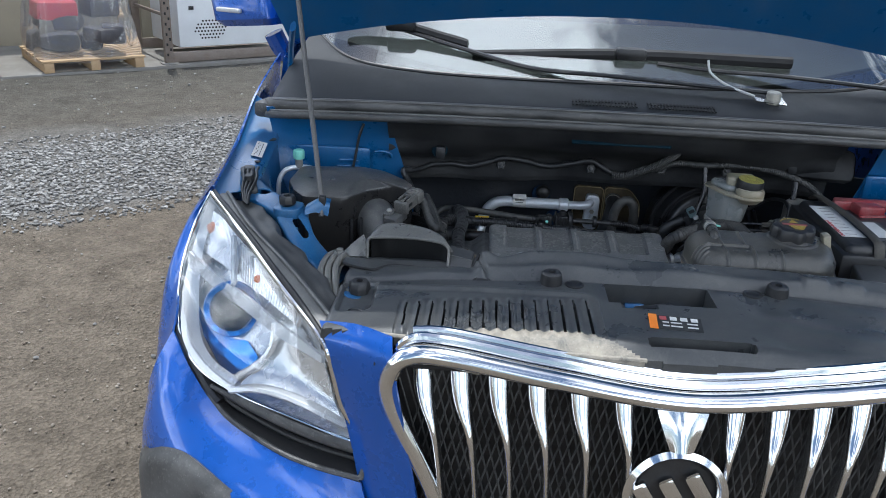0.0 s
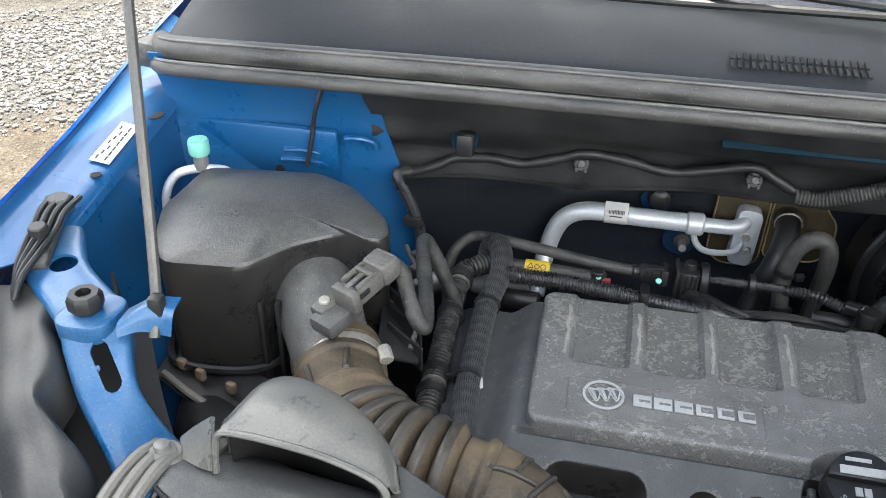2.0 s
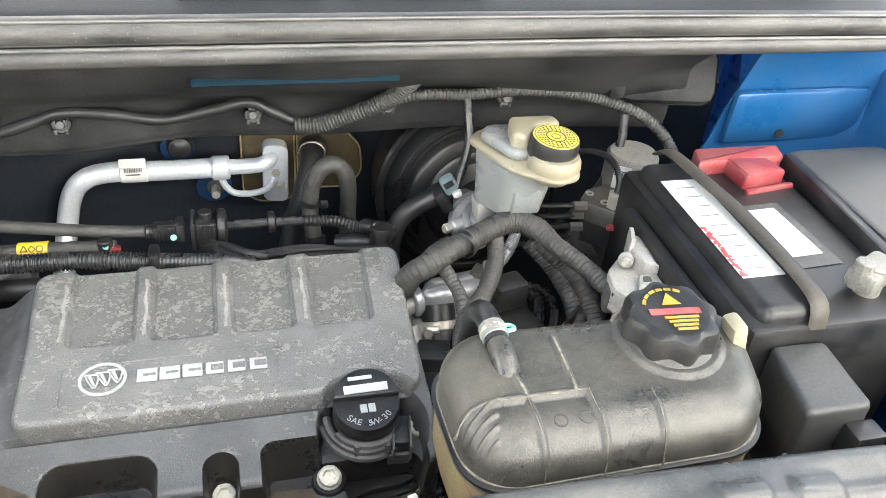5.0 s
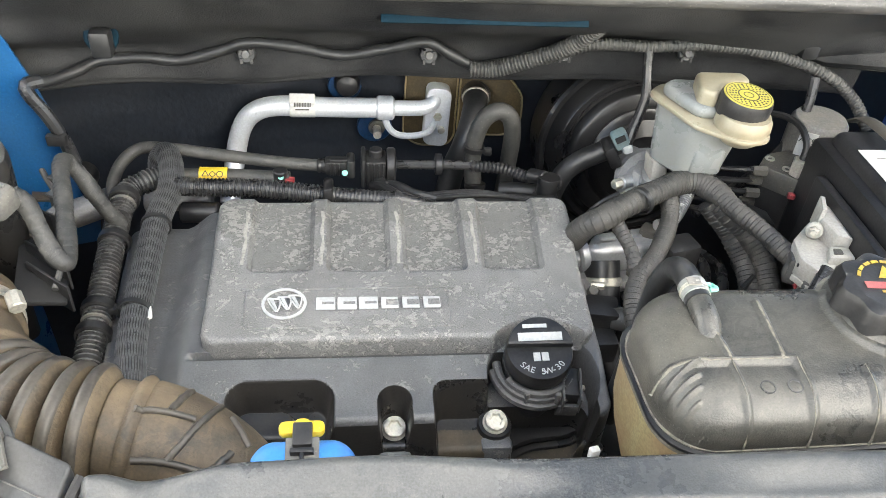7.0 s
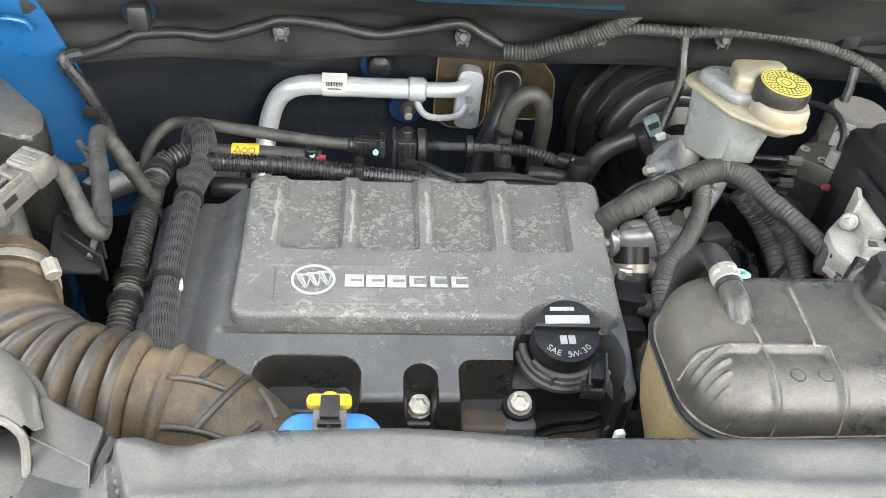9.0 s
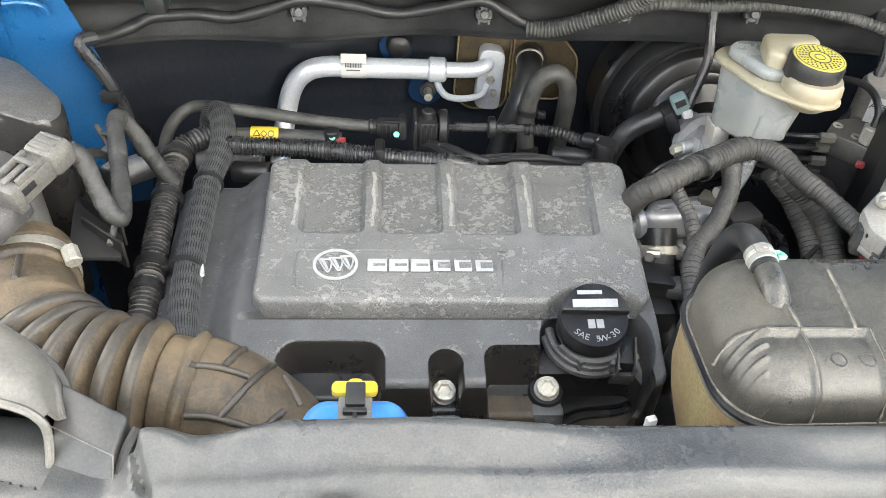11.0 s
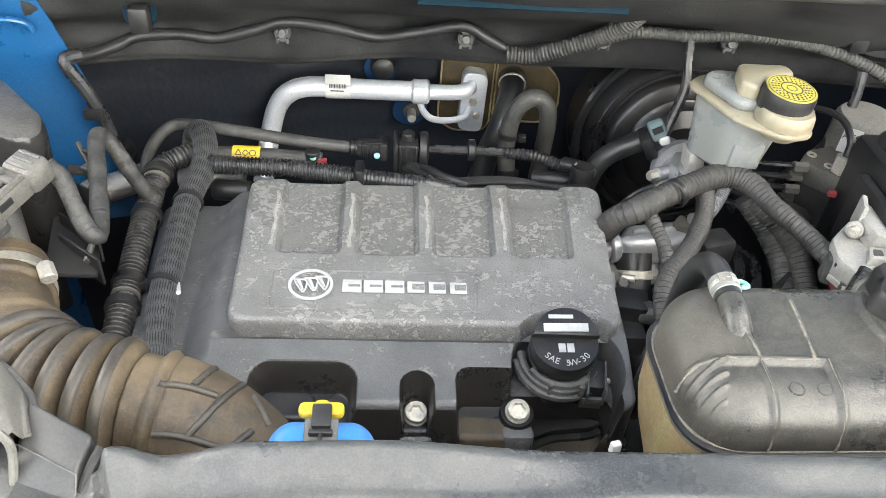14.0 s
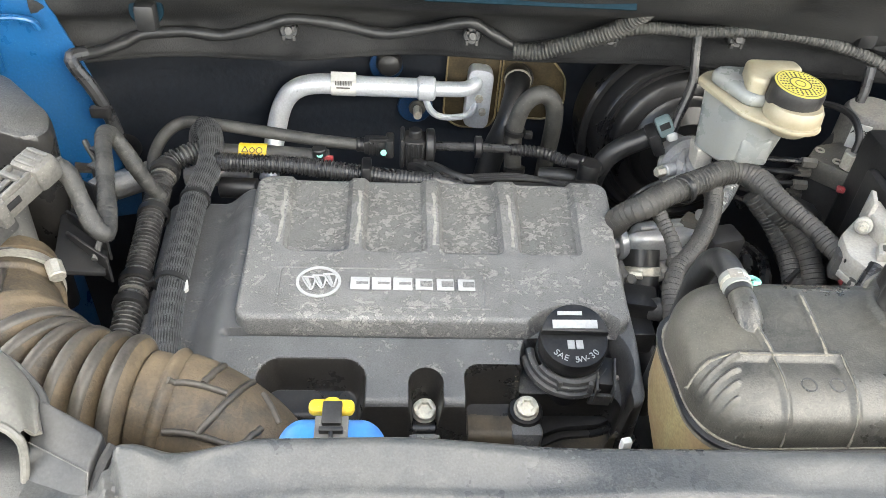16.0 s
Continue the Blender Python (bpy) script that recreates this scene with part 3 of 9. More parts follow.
def pad_round(quad, edge, corner, x, y):
    """How far a pad's rolled edge drops at (x, y), for a nearly square-on plan."""
    xs, ys = [p[0] for p in quad], [p[1] for p in quad]
    cx, cy = sum(xs) / 4, sum(ys) / 4
    w, hgt = (xs[1] + xs[2] - xs[0] - xs[3]) / 2, (ys[2] + ys[3] - ys[0] - ys[1]) / 2
    k = 1 + rrect(x, y, cx, cy, w / 2, hgt / 2, corner) / edge
    return edge * (1 - math.sqrt(max(0, 1 - k * k))) if k > 0 else 0.0


def surface(ctrl, nu, nv, thick=0.0, bm=None):
    """A smooth sheet through a net of control points (rows of equal length)."""
    bm = bm or bmesh.new()

    def curve(P, n):
        P = [Vector(p) for p in P]
        P = [P[0] * 2 - P[1]] + P + [P[-1] * 2 - P[-2]]
        out = []
        m = len(P) - 3
        for k in range(n + 1):
            s = k / n * m
            i = min(int(s), m - 1)
            t = s - i
            a, b, c, d = P[i:i + 4]
            out.append(0.5 * ((2 * b) + (c - a) * t + (2 * a - 5 * b + 4 * c - d) * t * t + (3 * b - a - 3 * c + d) * t ** 3))
        return out
    rows = [curve(r, nu) for r in ctrl]
    cols = [curve([r[i] for r in rows], nv) for i in range(nu + 1)]
    V = [[bm.verts.new(p) for p in c] for c in cols]
    fs = []
    for i in range(nu):
        for j in range(nv):
            fs.append(bm.faces.new((V[i][j], V[i + 1][j], V[i + 1][j + 1], V[i][j + 1])))
    if thick:
        bmesh.ops.recalc_face_normals(bm, faces=fs)
        bmesh.ops.solidify(bm, geom=fs, thickness=thick)
    return bm


def writing(name, text, size, m, mat, parent, squeeze=1.0, label=""):
    cu = bpy.data.curves.new(name, "FONT")
    cu.body, cu.size, cu.align_x, cu.align_y, cu.extrude = text, size, "CENTER", "CENTER", 0.0002
    tmp = bpy.data.objects.new(name, cu)
    scene.collection.objects.link(tmp)
    me = bpy.data.meshes.new_from_object(tmp.evaluated_get(bpy.context.evaluated_depsgraph_get()))
    bpy.data.objects.remove(tmp)
    me.transform(m @ Matrix.Diagonal((squeeze, 1, 1, 1)))
    bm = bmesh.new()
    bm.from_mesh(me)
    return part(name, bm, mat, parent, label)


XC = 0.41          # the car's middle line


def flip(pts, side):
    return [(XC + (x - XC) * side, y, z) for x, y, z in pts]

# ---------------------------------------------------------------- yard
YARD = Matrix.Translation((-3.91, 7.55, 0)) @ Matrix.Rotation(math.atan2(0.63, 0.77), 4, "Z")     # along the shed's open side


def yard_material():
    m = bpy.data.materials.new("packed_dirt_and_gravel")
    m.use_nodes = True
    n, l = m.node_tree.nodes, m.node_tree.links
    p = n["Principled BSDF"]
    p.inputs["Roughness"].default_value = 0.95
    p.inputs["Specular IOR Level"].default_value = 0.15
    tc = n.new("ShaderNodeTexCoord")
    dot = n.new("ShaderNodeVectorMath")
    dot.operation = "DOT_PRODUCT"
    dot.inputs[1].default_value = (-0.62, 0.78, 0)
    l.new(tc.outputs["Object"], dot.inputs[0])
    wob = n.new("ShaderNodeTexNoise")
    wob.inputs["Scale"].default_value, wob.inputs["Detail"].default_value = 1.3, 5
    l.new(tc.outputs["Object"], wob.inputs["Vector"])
    add = n.new("ShaderNodeMath")
    add.operation = "MULTIPLY_ADD"
    add.inputs[1].default_value = 1.3
    l.new(wob.outputs["Fac"], add.inputs[0])
    l.new(dot.outputs["Value"], add.inputs[2])
    band = n.new("ShaderNodeValToRGB")
    e = band.color_ramp.elements
    e[0].position, e[0].color = 0.0, (0.185, 0.152, 0.115, 1)
    for pos, col in ((0.455, (0.192, 0.16, 0.123)), (0.49, (0.205, 0.193, 0.176)), (0.60, (0.205, 0.193, 0.176)), (0.65, (0.15, 0.134, 0.11)), (0.80, (0.125, 0.117, 0.10))):
        k = e.new(pos)
        k.color = (*col, 1)
    e[-1].position, e[-1].color = 1.0, (0.11, 0.10, 0.09, 1)
    sc = n.new("ShaderNodeMapRange")
    sc.inputs[1].default_value, sc.inputs[2].default_value = 0, 11
    l.new(add.outputs[0], sc.inputs[0])
    l.new(sc.outputs[0], band.inputs["Fac"])
    big = n.new("ShaderNodeTexNoise")
    big.inputs["Scale"].default_value, big.inputs["Detail"].default_value, big.inputs["Roughness"].default_value = 5, 10, 0.75
    l.new(tc.outputs["Object"], big.inputs["Vector"])
    mr = n.new("ShaderNodeMapRange")
    mr.inputs[1].default_value, mr.inputs[2].default_value, mr.inputs[3].default_value, mr.inputs[4].default_value = 0.25, 0.75, 0.55, 1.45
    l.new(big.outputs["Fac"], mr.inputs[0])
    mul = n.new("ShaderNodeMix")
    mul.data_type, mul.blend_type = "RGBA", "MULTIPLY"
    mul.inputs[0].default_value = 1
    l.new(band.outputs["Color"], mul.inputs[6])
    l.new(mr.outputs[0], mul.inputs[7])
    vo = n.new("ShaderNodeTexVoronoi")
    vo.inputs["Scale"].default_value = 70
    l.new(tc.outputs["Object"], vo.inputs["Vector"])
    peb = n.new("ShaderNodeMix")
    peb.data_type, peb.blend_type = "RGBA", "MULTIPLY"
    peb.inputs[0].default_value = 0.35
    l.new(mul.outputs[2], peb.inputs[6])
    bw = n.new("ShaderNodeRGBToBW")
    l.new(vo.outputs["Color"], bw.inputs[0])
    l.new(bw.outputs[0], peb.inputs[7])
    l.new(peb.outputs[2], p.inputs["Base Color"])
    hsum = n.new("ShaderNodeMath")
    l.new(big.outputs["Fac"], hsum.inputs[0])
    l.new(vo.outputs["Distance"], hsum.inputs[1])
    b = n.new("ShaderNodeBump")
    b.inputs["Strength"].default_value, b.inputs["Distance"].default_value = 0.9, 0.02
    l.new(hsum.outputs[0], b.inputs["Height"])
    l.new(b.outputs["Normal"], p.inputs["Normal"])
    return m


bm = bmesh.new()
steps = [-600, -150, -40, -14] + [-9 + 0.3 * i for i in range(57)] + [14, 40, 150, 600]
ystep = [-600, -150, -40, -10, -4] + [0.3 * i for i in range(34)] + [14, 40, 150, 600]
V = [[bm.verts.new((x, y, 0.018 * noise.noise((x * 0.9, y * 0.9, 0)) - 0.004 if abs(x) < 9 and 0 < y < 10 else -0.004)) for x in steps] for y in ystep]
for a, b in zip(V, V[1:]):
    for i in range(len(steps) - 1):
        bm.faces.new((a[i], a[i + 1], b[i + 1], b[i]))
ground = tagged(part("ground", bm, yard_material()), "packed brown dirt yard with a band of grey gravel", "ground", kind="structure")

# loose stones
rs = np.random.RandomState(4)
ico = bmesh.new()
bmesh.ops.create_icosphere(ico, subdivisions=1, radius=1)
iv = np.array([v.co[:] for v in ico.verts])
ifc = [[v.index for v in f.verts] for f in ico.faces]
ico.free()


def stones(name, count, smin, smax, spot, mat, label):
    vs, fs = [], []
    k = 0
    while k < count:
        x, y = rs.uniform(-4.6, -0.75), rs.uniform(1.6, 8.6)
        if rs.rand() > spot(-0.62 * x + 0.78 * y):
            continue
        s = rs.uniform(smin, smax) * (0.6 + 0.4 * rs.rand())
        a = rs.uniform(0, 6.28)
        sh = iv * np.array([1, rs.uniform(0.6, 1), rs.uniform(0.4, 0.75)]) * (1 + rs.uniform(-0.22, 0.22, (len(iv), 1)))
        R = np.array([[math.cos(a), -math.sin(a), 0], [math.sin(a), math.cos(a), 0], [0, 0, 1]])
        z = 0.018 * noise.noise((x * 0.9, y * 0.9, 0)) + s * 0.18
        vs.append(sh @ R.T * s + np.array([x, y, z]))
        fs += [[i + k * len(iv) for i in f] for f in ifc]
        k += 1
    me = bpy.data.meshes.new(name)
    me.from_pydata(np.concatenate(vs).tolist(), [], fs)
    me.materials.append(mat)
    return tagged(new(name, me), label, "stones", kind="stuff")


def stone_material(name, lo, hi):
    m = bpy.data.materials.new(name)
    m.use_nodes = True
    n, l = m.node_tree.nodes, m.node_tree.links
    g = n.new("ShaderNodeNewGeometry")
    r = n.new("ShaderNodeValToRGB")
    r.color_ramp.elements[0].color, r.color_ramp.elements[1].color = (*lo, 1), (*hi, 1)
    l.new(g.outputs["Random Per Island"], r.inputs["Fac"])
    l.new(r.outputs["Color"], n["Principled BSDF"].inputs["Base Color"])
    n["Principled BSDF"].inputs["Roughness"].default_value = 0.9
    return m


stones("gravel", 16000, 0.007, 0.019, lambda s: 1.0 if 4.6 < s < 5.9 else (0.35 if 4.35 < s < 6.2 else 0.004), stone_material("grey_gravel", (0.11, 0.106, 0.098), (0.36, 0.348, 0.325)),
       "loose grey crushed gravel strewn across the dirt yard")
stones("pebbles", 3000, 0.003, 0.009, lambda s: 0.9 if s < 4.6 else 0.35, stone_material("dirt_pebbles", (0.13, 0.10, 0.075), (0.32, 0.28, 0.23)),
       "small brown pebbles lying on packed dirt")

M_WALL = material("shed_wall_beige", (0.32, 0.28, 0.205), 0.8, vary=0.1, dust=0.4, dust_colour=(0.25, 0.22, 0.17), scale=2, bump=0.1)
M_CONC = material("shed_concrete", (0.22, 0.21, 0.19), 0.9, vary=0.2, dust=0.5, dust_colour=(0.14, 0.125, 0.105), scale=3)
M_PINE = material("pallet_pine", (0.46, 0.32, 0.18), 0.7, vary=0.2, dust=0.4, dust_colour=(0.3, 0.2, 0.11), scale=9, streak=(0.5, 8, 8))
M_CABINET = material("white_cabinet_paint", (0.72, 0.74, 0.75), 0.4, vary=0.04, dust=0.15, scale=3)
M_RACK = material("worn_rack_steel", (0.2, 0.16, 0.13), 0.6, metal=0.3, dust=0.5, dust_colour=(0.28, 0.25, 0.22), scale=14)
M_LOAD = material("wrapped_dark_goods", (0.032, 0.029, 0.034), 0.5, dust=0.5, dust_colour=(0.16, 0.15, 0.15), scale=3)
M_LOADRED = material("wrapped_red_goods", (0.45, 0.05, 0.07), 0.5, vary=0.2)

bm = box((3.0, 2.0, 0.004), (16, 4.0, 0.05), 0.01)
bmesh.ops.transform(bm, matrix=YARD, verts=bm.verts)
tagged(part("pavement", bm, M_CONC), "dusty concrete slab under the shed", "floor", kind="structure")
bm = bmesh.new()
for i in range(54):
    box((-5 + 0.3 * i, 1.75 + (0.012 if i % 2 else 0), 1.6), (0.3, 0.06, 3.2), bm=bm)
bmesh.ops.transform(bm, matrix=YARD, verts=bm.verts)
tagged(part("wall_north", bm, M_WALL), "beige shed wall behind the pallets", "wall", kind="structure")


def pallet(x, y, load_seed):
    e = thing("pallet", "pale pine shipping pallet on the dirt beside the shed", "pallet", YARD @ Vector((x, y, 0)), "pallets along the shed")

    def add(name, c, s):
        bm = box(c, s, 0.004)
        bmesh.ops.transform(bm, matrix=YARD @ Matrix.Translation((x, y, 0)), verts=bm.verts)
        part(name, bm, M_PINE, e)
    for k in range(3):
        add("stringer", (0.06 + 0.41 * k, 0.5, 0.075), (0.085, 1.0, 0.09))
        add("bottom_board", (0.47, 0.07 + 0.43 * k, 0.019), (0.94, 0.1, 0.02))
    for k in range(7):
        add("deck_board", (0.47, 0.05 + 0.15 * k, 0.131), (0.94, 0.1, 0.02))
    # the load under film
    r = random.Random(load_seed)
    w = thing("wrapped_load", "dark goods wrapped in creased clear plastic film on a pallet", "wrapped goods", YARD @ Vector((x, y, 0.142)), "wrapped loads")
    for k in range(9):
        bm = box((r.uniform(0.2, 0.75), r.uniform(0.2, 0.75), 0.145 + 0.08 + 0.11 * (k // 2)), (r.uniform(0.2, 0.36), r.uniform(0.2, 0.4), r.uniform(0.12, 0.17)), 0.03, r.uniform(-20, 20))
        bmesh.ops.transform(bm, matrix=YARD @ Matrix.Translation((x, y, 0)), verts=bm.verts)
        part("bundle", bm, M_LOADRED if k == 7 else M_LOAD, w)
    bm = bmesh.new()
    rings = []
    for j in range(16):
        z = 0.10 + 0.055 * j
        ring = []
        for i in range(64):
            a = 2 * math.pi * i / 64
            k = 0.47 / max(abs(math.cos(a)), abs(math.sin(a))) ** 0.9 + 0.03 * noise.noise((math.cos(a) * 9 + load_seed, math.sin(a) * 9, z * 5)) + 0.018 * noise.noise((math.cos(a) * 25 + z * 9, math.sin(a) * 25, z * 4 + load_seed))
            ring.append(bm.verts.new(YARD @ Vector((x + 0.47 + k * math.cos(a) * (1 - 0.012 * j), y + 0.5 + k * math.sin(a) * (1 - 0.012 * j), z))))
        rings.append(ring)
    for a, b in zip(rings, rings[1:]):
        for i in range(64):
            bm.faces.new((a[i], a[(i + 1) % 64], b[(i + 1) % 64], b[i]))
    ob = part("film", bm, M_FILM, w, "creased clear plastic film", angle=3)
    ob.visible_shadow = False


pallet(0.0, 0.0, 1)
pallet(-1.28, 0.0, 5)
pallet(-2.56, 0.05, 9)


def yard_box(name, c, s, mat, parent, r=0.004):
    bm = box(c, s, r)
    bmesh.ops.transform(bm, matrix=YARD, verts=bm.verts)
    return part(name, bm, mat, parent)


rack = thing("pallet_rack", "worn brown steel pallet rack with punched uprights", "rack", YARD @ Vector((1.2, 0.1, 0)))
yard_box("upright", (1.2, 0.1, 1.2), (0.08, 0.06, 2.4), M_RACK, rack)
yard_box("upright", (1.2, 1.1, 1.2), (0.08, 0.06, 2.4), M_RACK, rack)
yard_box("foot_plate", (1.2, 0.08, 0.035), (0.16, 0.13, 0.012), M_GREYPL, rack)
yard_box("beam", (2.6, 0.1, 0.09), (2.72, 0.05, 0.1), M_RACK, rack)
yard_box("beam", (2.6, 1.1, 0.09), (2.72, 0.05, 0.1), M_RACK, rack)
yard_box("brace", (1.2, 0.6, 0.5), (0.03, 1.0, 0.03), M_RACK, rack)
for k in range(26):
    yard_box("slot", (1.2 + (0.016 if k % 2 else -0.016), 0.068, 0.12 + 0.05 * k), (0.016, 0.008, 0.026), M_DARK, rack, 0)
cab = thing("cabinet", "white metal equipment cabinet with a perforated vent on the rack", "cabinet", YARD @ Vector((1.9, 0.5, 0.15)))
body = yard_box("body", (1.98, 0.55, 0.75), (1.3, 0.85, 1.15), M_CABINET, cab, 0.012)
for k in range(60):
    i, j = k % 10, k // 10
    if (i - 4.5) ** 2 / 25 + (j - 2.5) ** 2 / 9 < 1:
        bm = lathe([(0.010, 0), (0.010, 0.004)], (1.5 + 0.034 * i + 0.017 * (j % 2), 0.126, 0.26 + 0.034 * j), (0, -1, 0), 8)
        bmesh.ops.transform(bm, matrix=YARD, verts=bm.verts)
        part("vent_hole", bm, M_DARK, cab)
bm = sweep([(1.78, 0.115, 0.95), (1.76, 0.112, 0.6), (1.83, 0.11, 0.52), (1.92, 0.112, 0.6), (1.86, 0.115, 0.95)], 0.006, 8, 0.02)
bmesh.ops.transform(bm, matrix=YARD, verts=bm.verts)
part("cable", bm, M_BLACK, cab, "hanging black cable")
yard_box("socket", (1.47, 0.12, 0.56), (0.05, 0.012, 0.035), M_BLACK, cab, 0.002)

# ---------------------------------------------------------------- the car's body
car = thing("car", "metallic blue compact SUV with its bonnet open, parked on dirt", "car", (XC, 2.4, 0))


def both(name, rows, nu, nv, thick, mat, label="", angle=0.62):
    for side in (1, -1):
        part(name, surface([flip(r, side) for r in rows], nu, nv, thick), mat, car, label, angle)


# wing outer skin, from the bonnet shut line to the arch
both("wing", [
    [(-0.372, 1.602, 1.086), (-0.376, 1.615, 1.087), (-0.402, 1.85, 1.105), (-0.45, 2.18, 1.135), (-0.49, 2.6, 1.165)],
    [(-0.405, 1.574, 1.022), (-0.420, 1.60, 1.03), (-0.437, 1.85, 1.05), (-0.468, 2.2, 1.08), (-0.495, 2.6, 1.10)],
    [(-0.411, 1.503, 0.958), (-0.452, 1.555, 0.94), (-0.474, 1.84, 0.95), (-0.486, 2.2, 0.96), (-0.495, 2.6, 0.96)],
    [(-0.407, 1.452, 0.893), (-0.468, 1.52, 0.82), (-0.490, 1.80, 0.82), (-0.49, 2.2, 0.82), (-0.49, 2.6, 0.82)],
    [(-0.432, 1.40, 0.77), (-0.480, 1.49, 0.68), (-0.494, 1.62, 0.74), (-0.492, 2.2, 0.70), (-0.485, 2.6, 0.5)],
], 28, 24, 0.004, M_BLUE, "metallic blue front wing")
# bumper skin below the lamps
both("bumper_skin", [
    [(-0.408, 1.446, 0.870), (-0.358, 1.386, 0.826), (-0.290, 1.330, 0.780), (-0.180, 1.274, 0.750), (-0.048, 1.232, 0.744)],
    [(-0.440, 1.42, 0.80), (-0.400, 1.362, 0.785), (-0.30, 1.293, 0.750), (-0.155, 1.240, 0.718), (-0.03, 1.205, 0.695)],
    [(-0.472, 1.45, 0.70), (-0.435, 1.355, 0.70), (-0.30, 1.245, 0.69), (-0.14, 1.185, 0.66), (-0.005, 1.165, 0.63)],
    [(-0.480, 1.45, 0.58), (-0.43, 1.34, 0.57), (-0.30, 1.225, 0.57), (-0.14, 1.165, 0.56), (0.03, 1.145, 0.54)],
    [(-0.47, 1.45, 0.42), (-0.42, 1.34, 0.42), (-0.30, 1.235, 0.42), (-0.12, 1.175, 0.42), (0.06, 1.15, 0.42)],
], 28, 20, 0.004, M_BLUE, "metallic blue front bumper")
# upright of the bumper between lamp and grille
both("bumper_upright", [
    [(-0.118, 1.285, 0.992), (-0.06, 1.262, 1.002), (-0.005, 1.238, 0.998)],
    [(-0.104, 1.262, 0.968), (-0.055, 1.238, 0.972), (0.0, 1.213, 0.968)],
    [(-0.085, 1.253, 0.90), (-0.040, 1.228, 0.89), (0.018, 1.205, 0.87)],
    [(-0.062, 1.250, 0.79), (-0.022, 1.222, 0.78), (0.04, 1.195, 0.76)],
    [(-0.045, 1.232, 0.70), (0.0, 1.20, 0.68), (0.06, 1.18, 0.66)],
    [(-0.03, 1.205, 0.55), (0.03, 1.18, 0.55), (0.09, 1.165, 0.55)],
], 14, 24, 0.004, M_BLUE, "metallic blue bumper edge beside the grille")
# grey lower arch trim
both("arch_trim", [
    [(-0.475, 1.44, 0.66), (-0.432, 1.340, 0.700), (-0.389, 1.312, 0.725), (-0.347, 1.288, 0.735), (-0.306, 1.259, 0.731), (-0.266, 1.240, 0.715), (-0.215, 1.220, 0.69), (-0.12, 1.18, 0.62)],
    [(-0.490, 1.45, 0.62), (-0.446, 1.335, 0.660), (-0.398, 1.296, 0.690), (-0.352, 1.268, 0.700), (-0.308, 1.240, 0.696), (-0.266, 1.220, 0.680), (-0.212, 1.200, 0.655), (-0.115, 1.165, 0.58)],
    [(-0.492, 1.45, 0.54), (-0.448, 1.335, 0.56), (-0.400, 1.285, 0.58), (-0.352, 1.252, 0.58), (-0.308, 1.225, 0.58), (-0.266, 1.205, 0.57), (-0.212, 1.185, 0.55), (-0.115, 1.155, 0.50)],
    [(-0.47, 1.46, 0.40), (-0.44, 1.345, 0.40), (-0.395, 1.295, 0.40), (-0.35, 1.265, 0.40), (-0.305, 1.235, 0.40), (-0.26, 1.215, 0.40), (-0.205, 1.195, 0.40), (-0.11, 1.165, 0.40)],
], 34, 16, 0.006, M_BLACK_DUSTY, "grey-black plastic arch trim")
# slot under the lamp
for side in (1, -1):
    SLOT_TOP = [(-0.318, 1.362, 0.822), (-0.268, 1.337, 0.820), (-0.222, 1.315, 0.817), (-0.172, 1.294, 0.812), (-0.114, 1.271, 0.807), (-0.052, 1.252, 0.802)]
    SLOT_LOW = [(-0.322, 1.358, 0.802), (-0.285, 1.328, 0.779), (-0.234, 1.300, 0.764), (-0.175, 1.273, 0.751), (-0.114, 1.252, 0.746), (-0.050, 1.234, 0.746)]

    def slot_line(a, back, up=0.0):
        return flip([tuple(p + (q - p) * a + (0, back, up)[k] for k, (p, q) in enumerate(zip(t, l))) for t, l in zip(SLOT_TOP, SLOT_LOW)], side)
    slot = part("lamp_slot", surface([slot_line(0, 0), slot_line(0.15, 0.030), slot_line(0.8, 0.034), slot_line(1, 0)], 30, 14, 0.003), M_DARK, car, "black slot trim under the headlamp")
    part("slot_corner", sweep(flip([(-0.402, 1.458, 0.872), (-0.378, 1.426, 0.850), (-0.352, 1.396, 0.826), (-0.325, 1.368, 0.808), (-0.300, 1.348, 0.794)], side), 0.011, 10, 0.006), M_BLACK, slot, "black sealing edge under the lens")
    part("slot_shelf", surface([slot_line(0.02, -0.003), slot_line(0.20, -0.004), slot_line(0.34, 0.004), slot_line(0.36, 0.026)], 30, 10, 0.002), M_BLACK_DUSTY, slot, "grey-black shelf under the lens")
    part("slot_lip", sweep(slot_line(0.56, 0.012), 0.0055, 8, 0.008), M_BLACK, slot)
    part("slot_lip", sweep(slot_line(0.93, -0.002), 0.0048, 8, 0.008), M_BLACK_DUSTY, slot, "rounded lower lip of the slot")
    part("slot_end", sweep([slot_line(0.25, 0.0)[-1], tuple(c + d for c, d in zip(slot_line(0.6, -0.002)[-1], (0.006 * side, 0, 0))), slot_line(0.93, -0.002)[-1]], 0.0055, 8, 0.004), M_BLACK_DUSTY, slot)

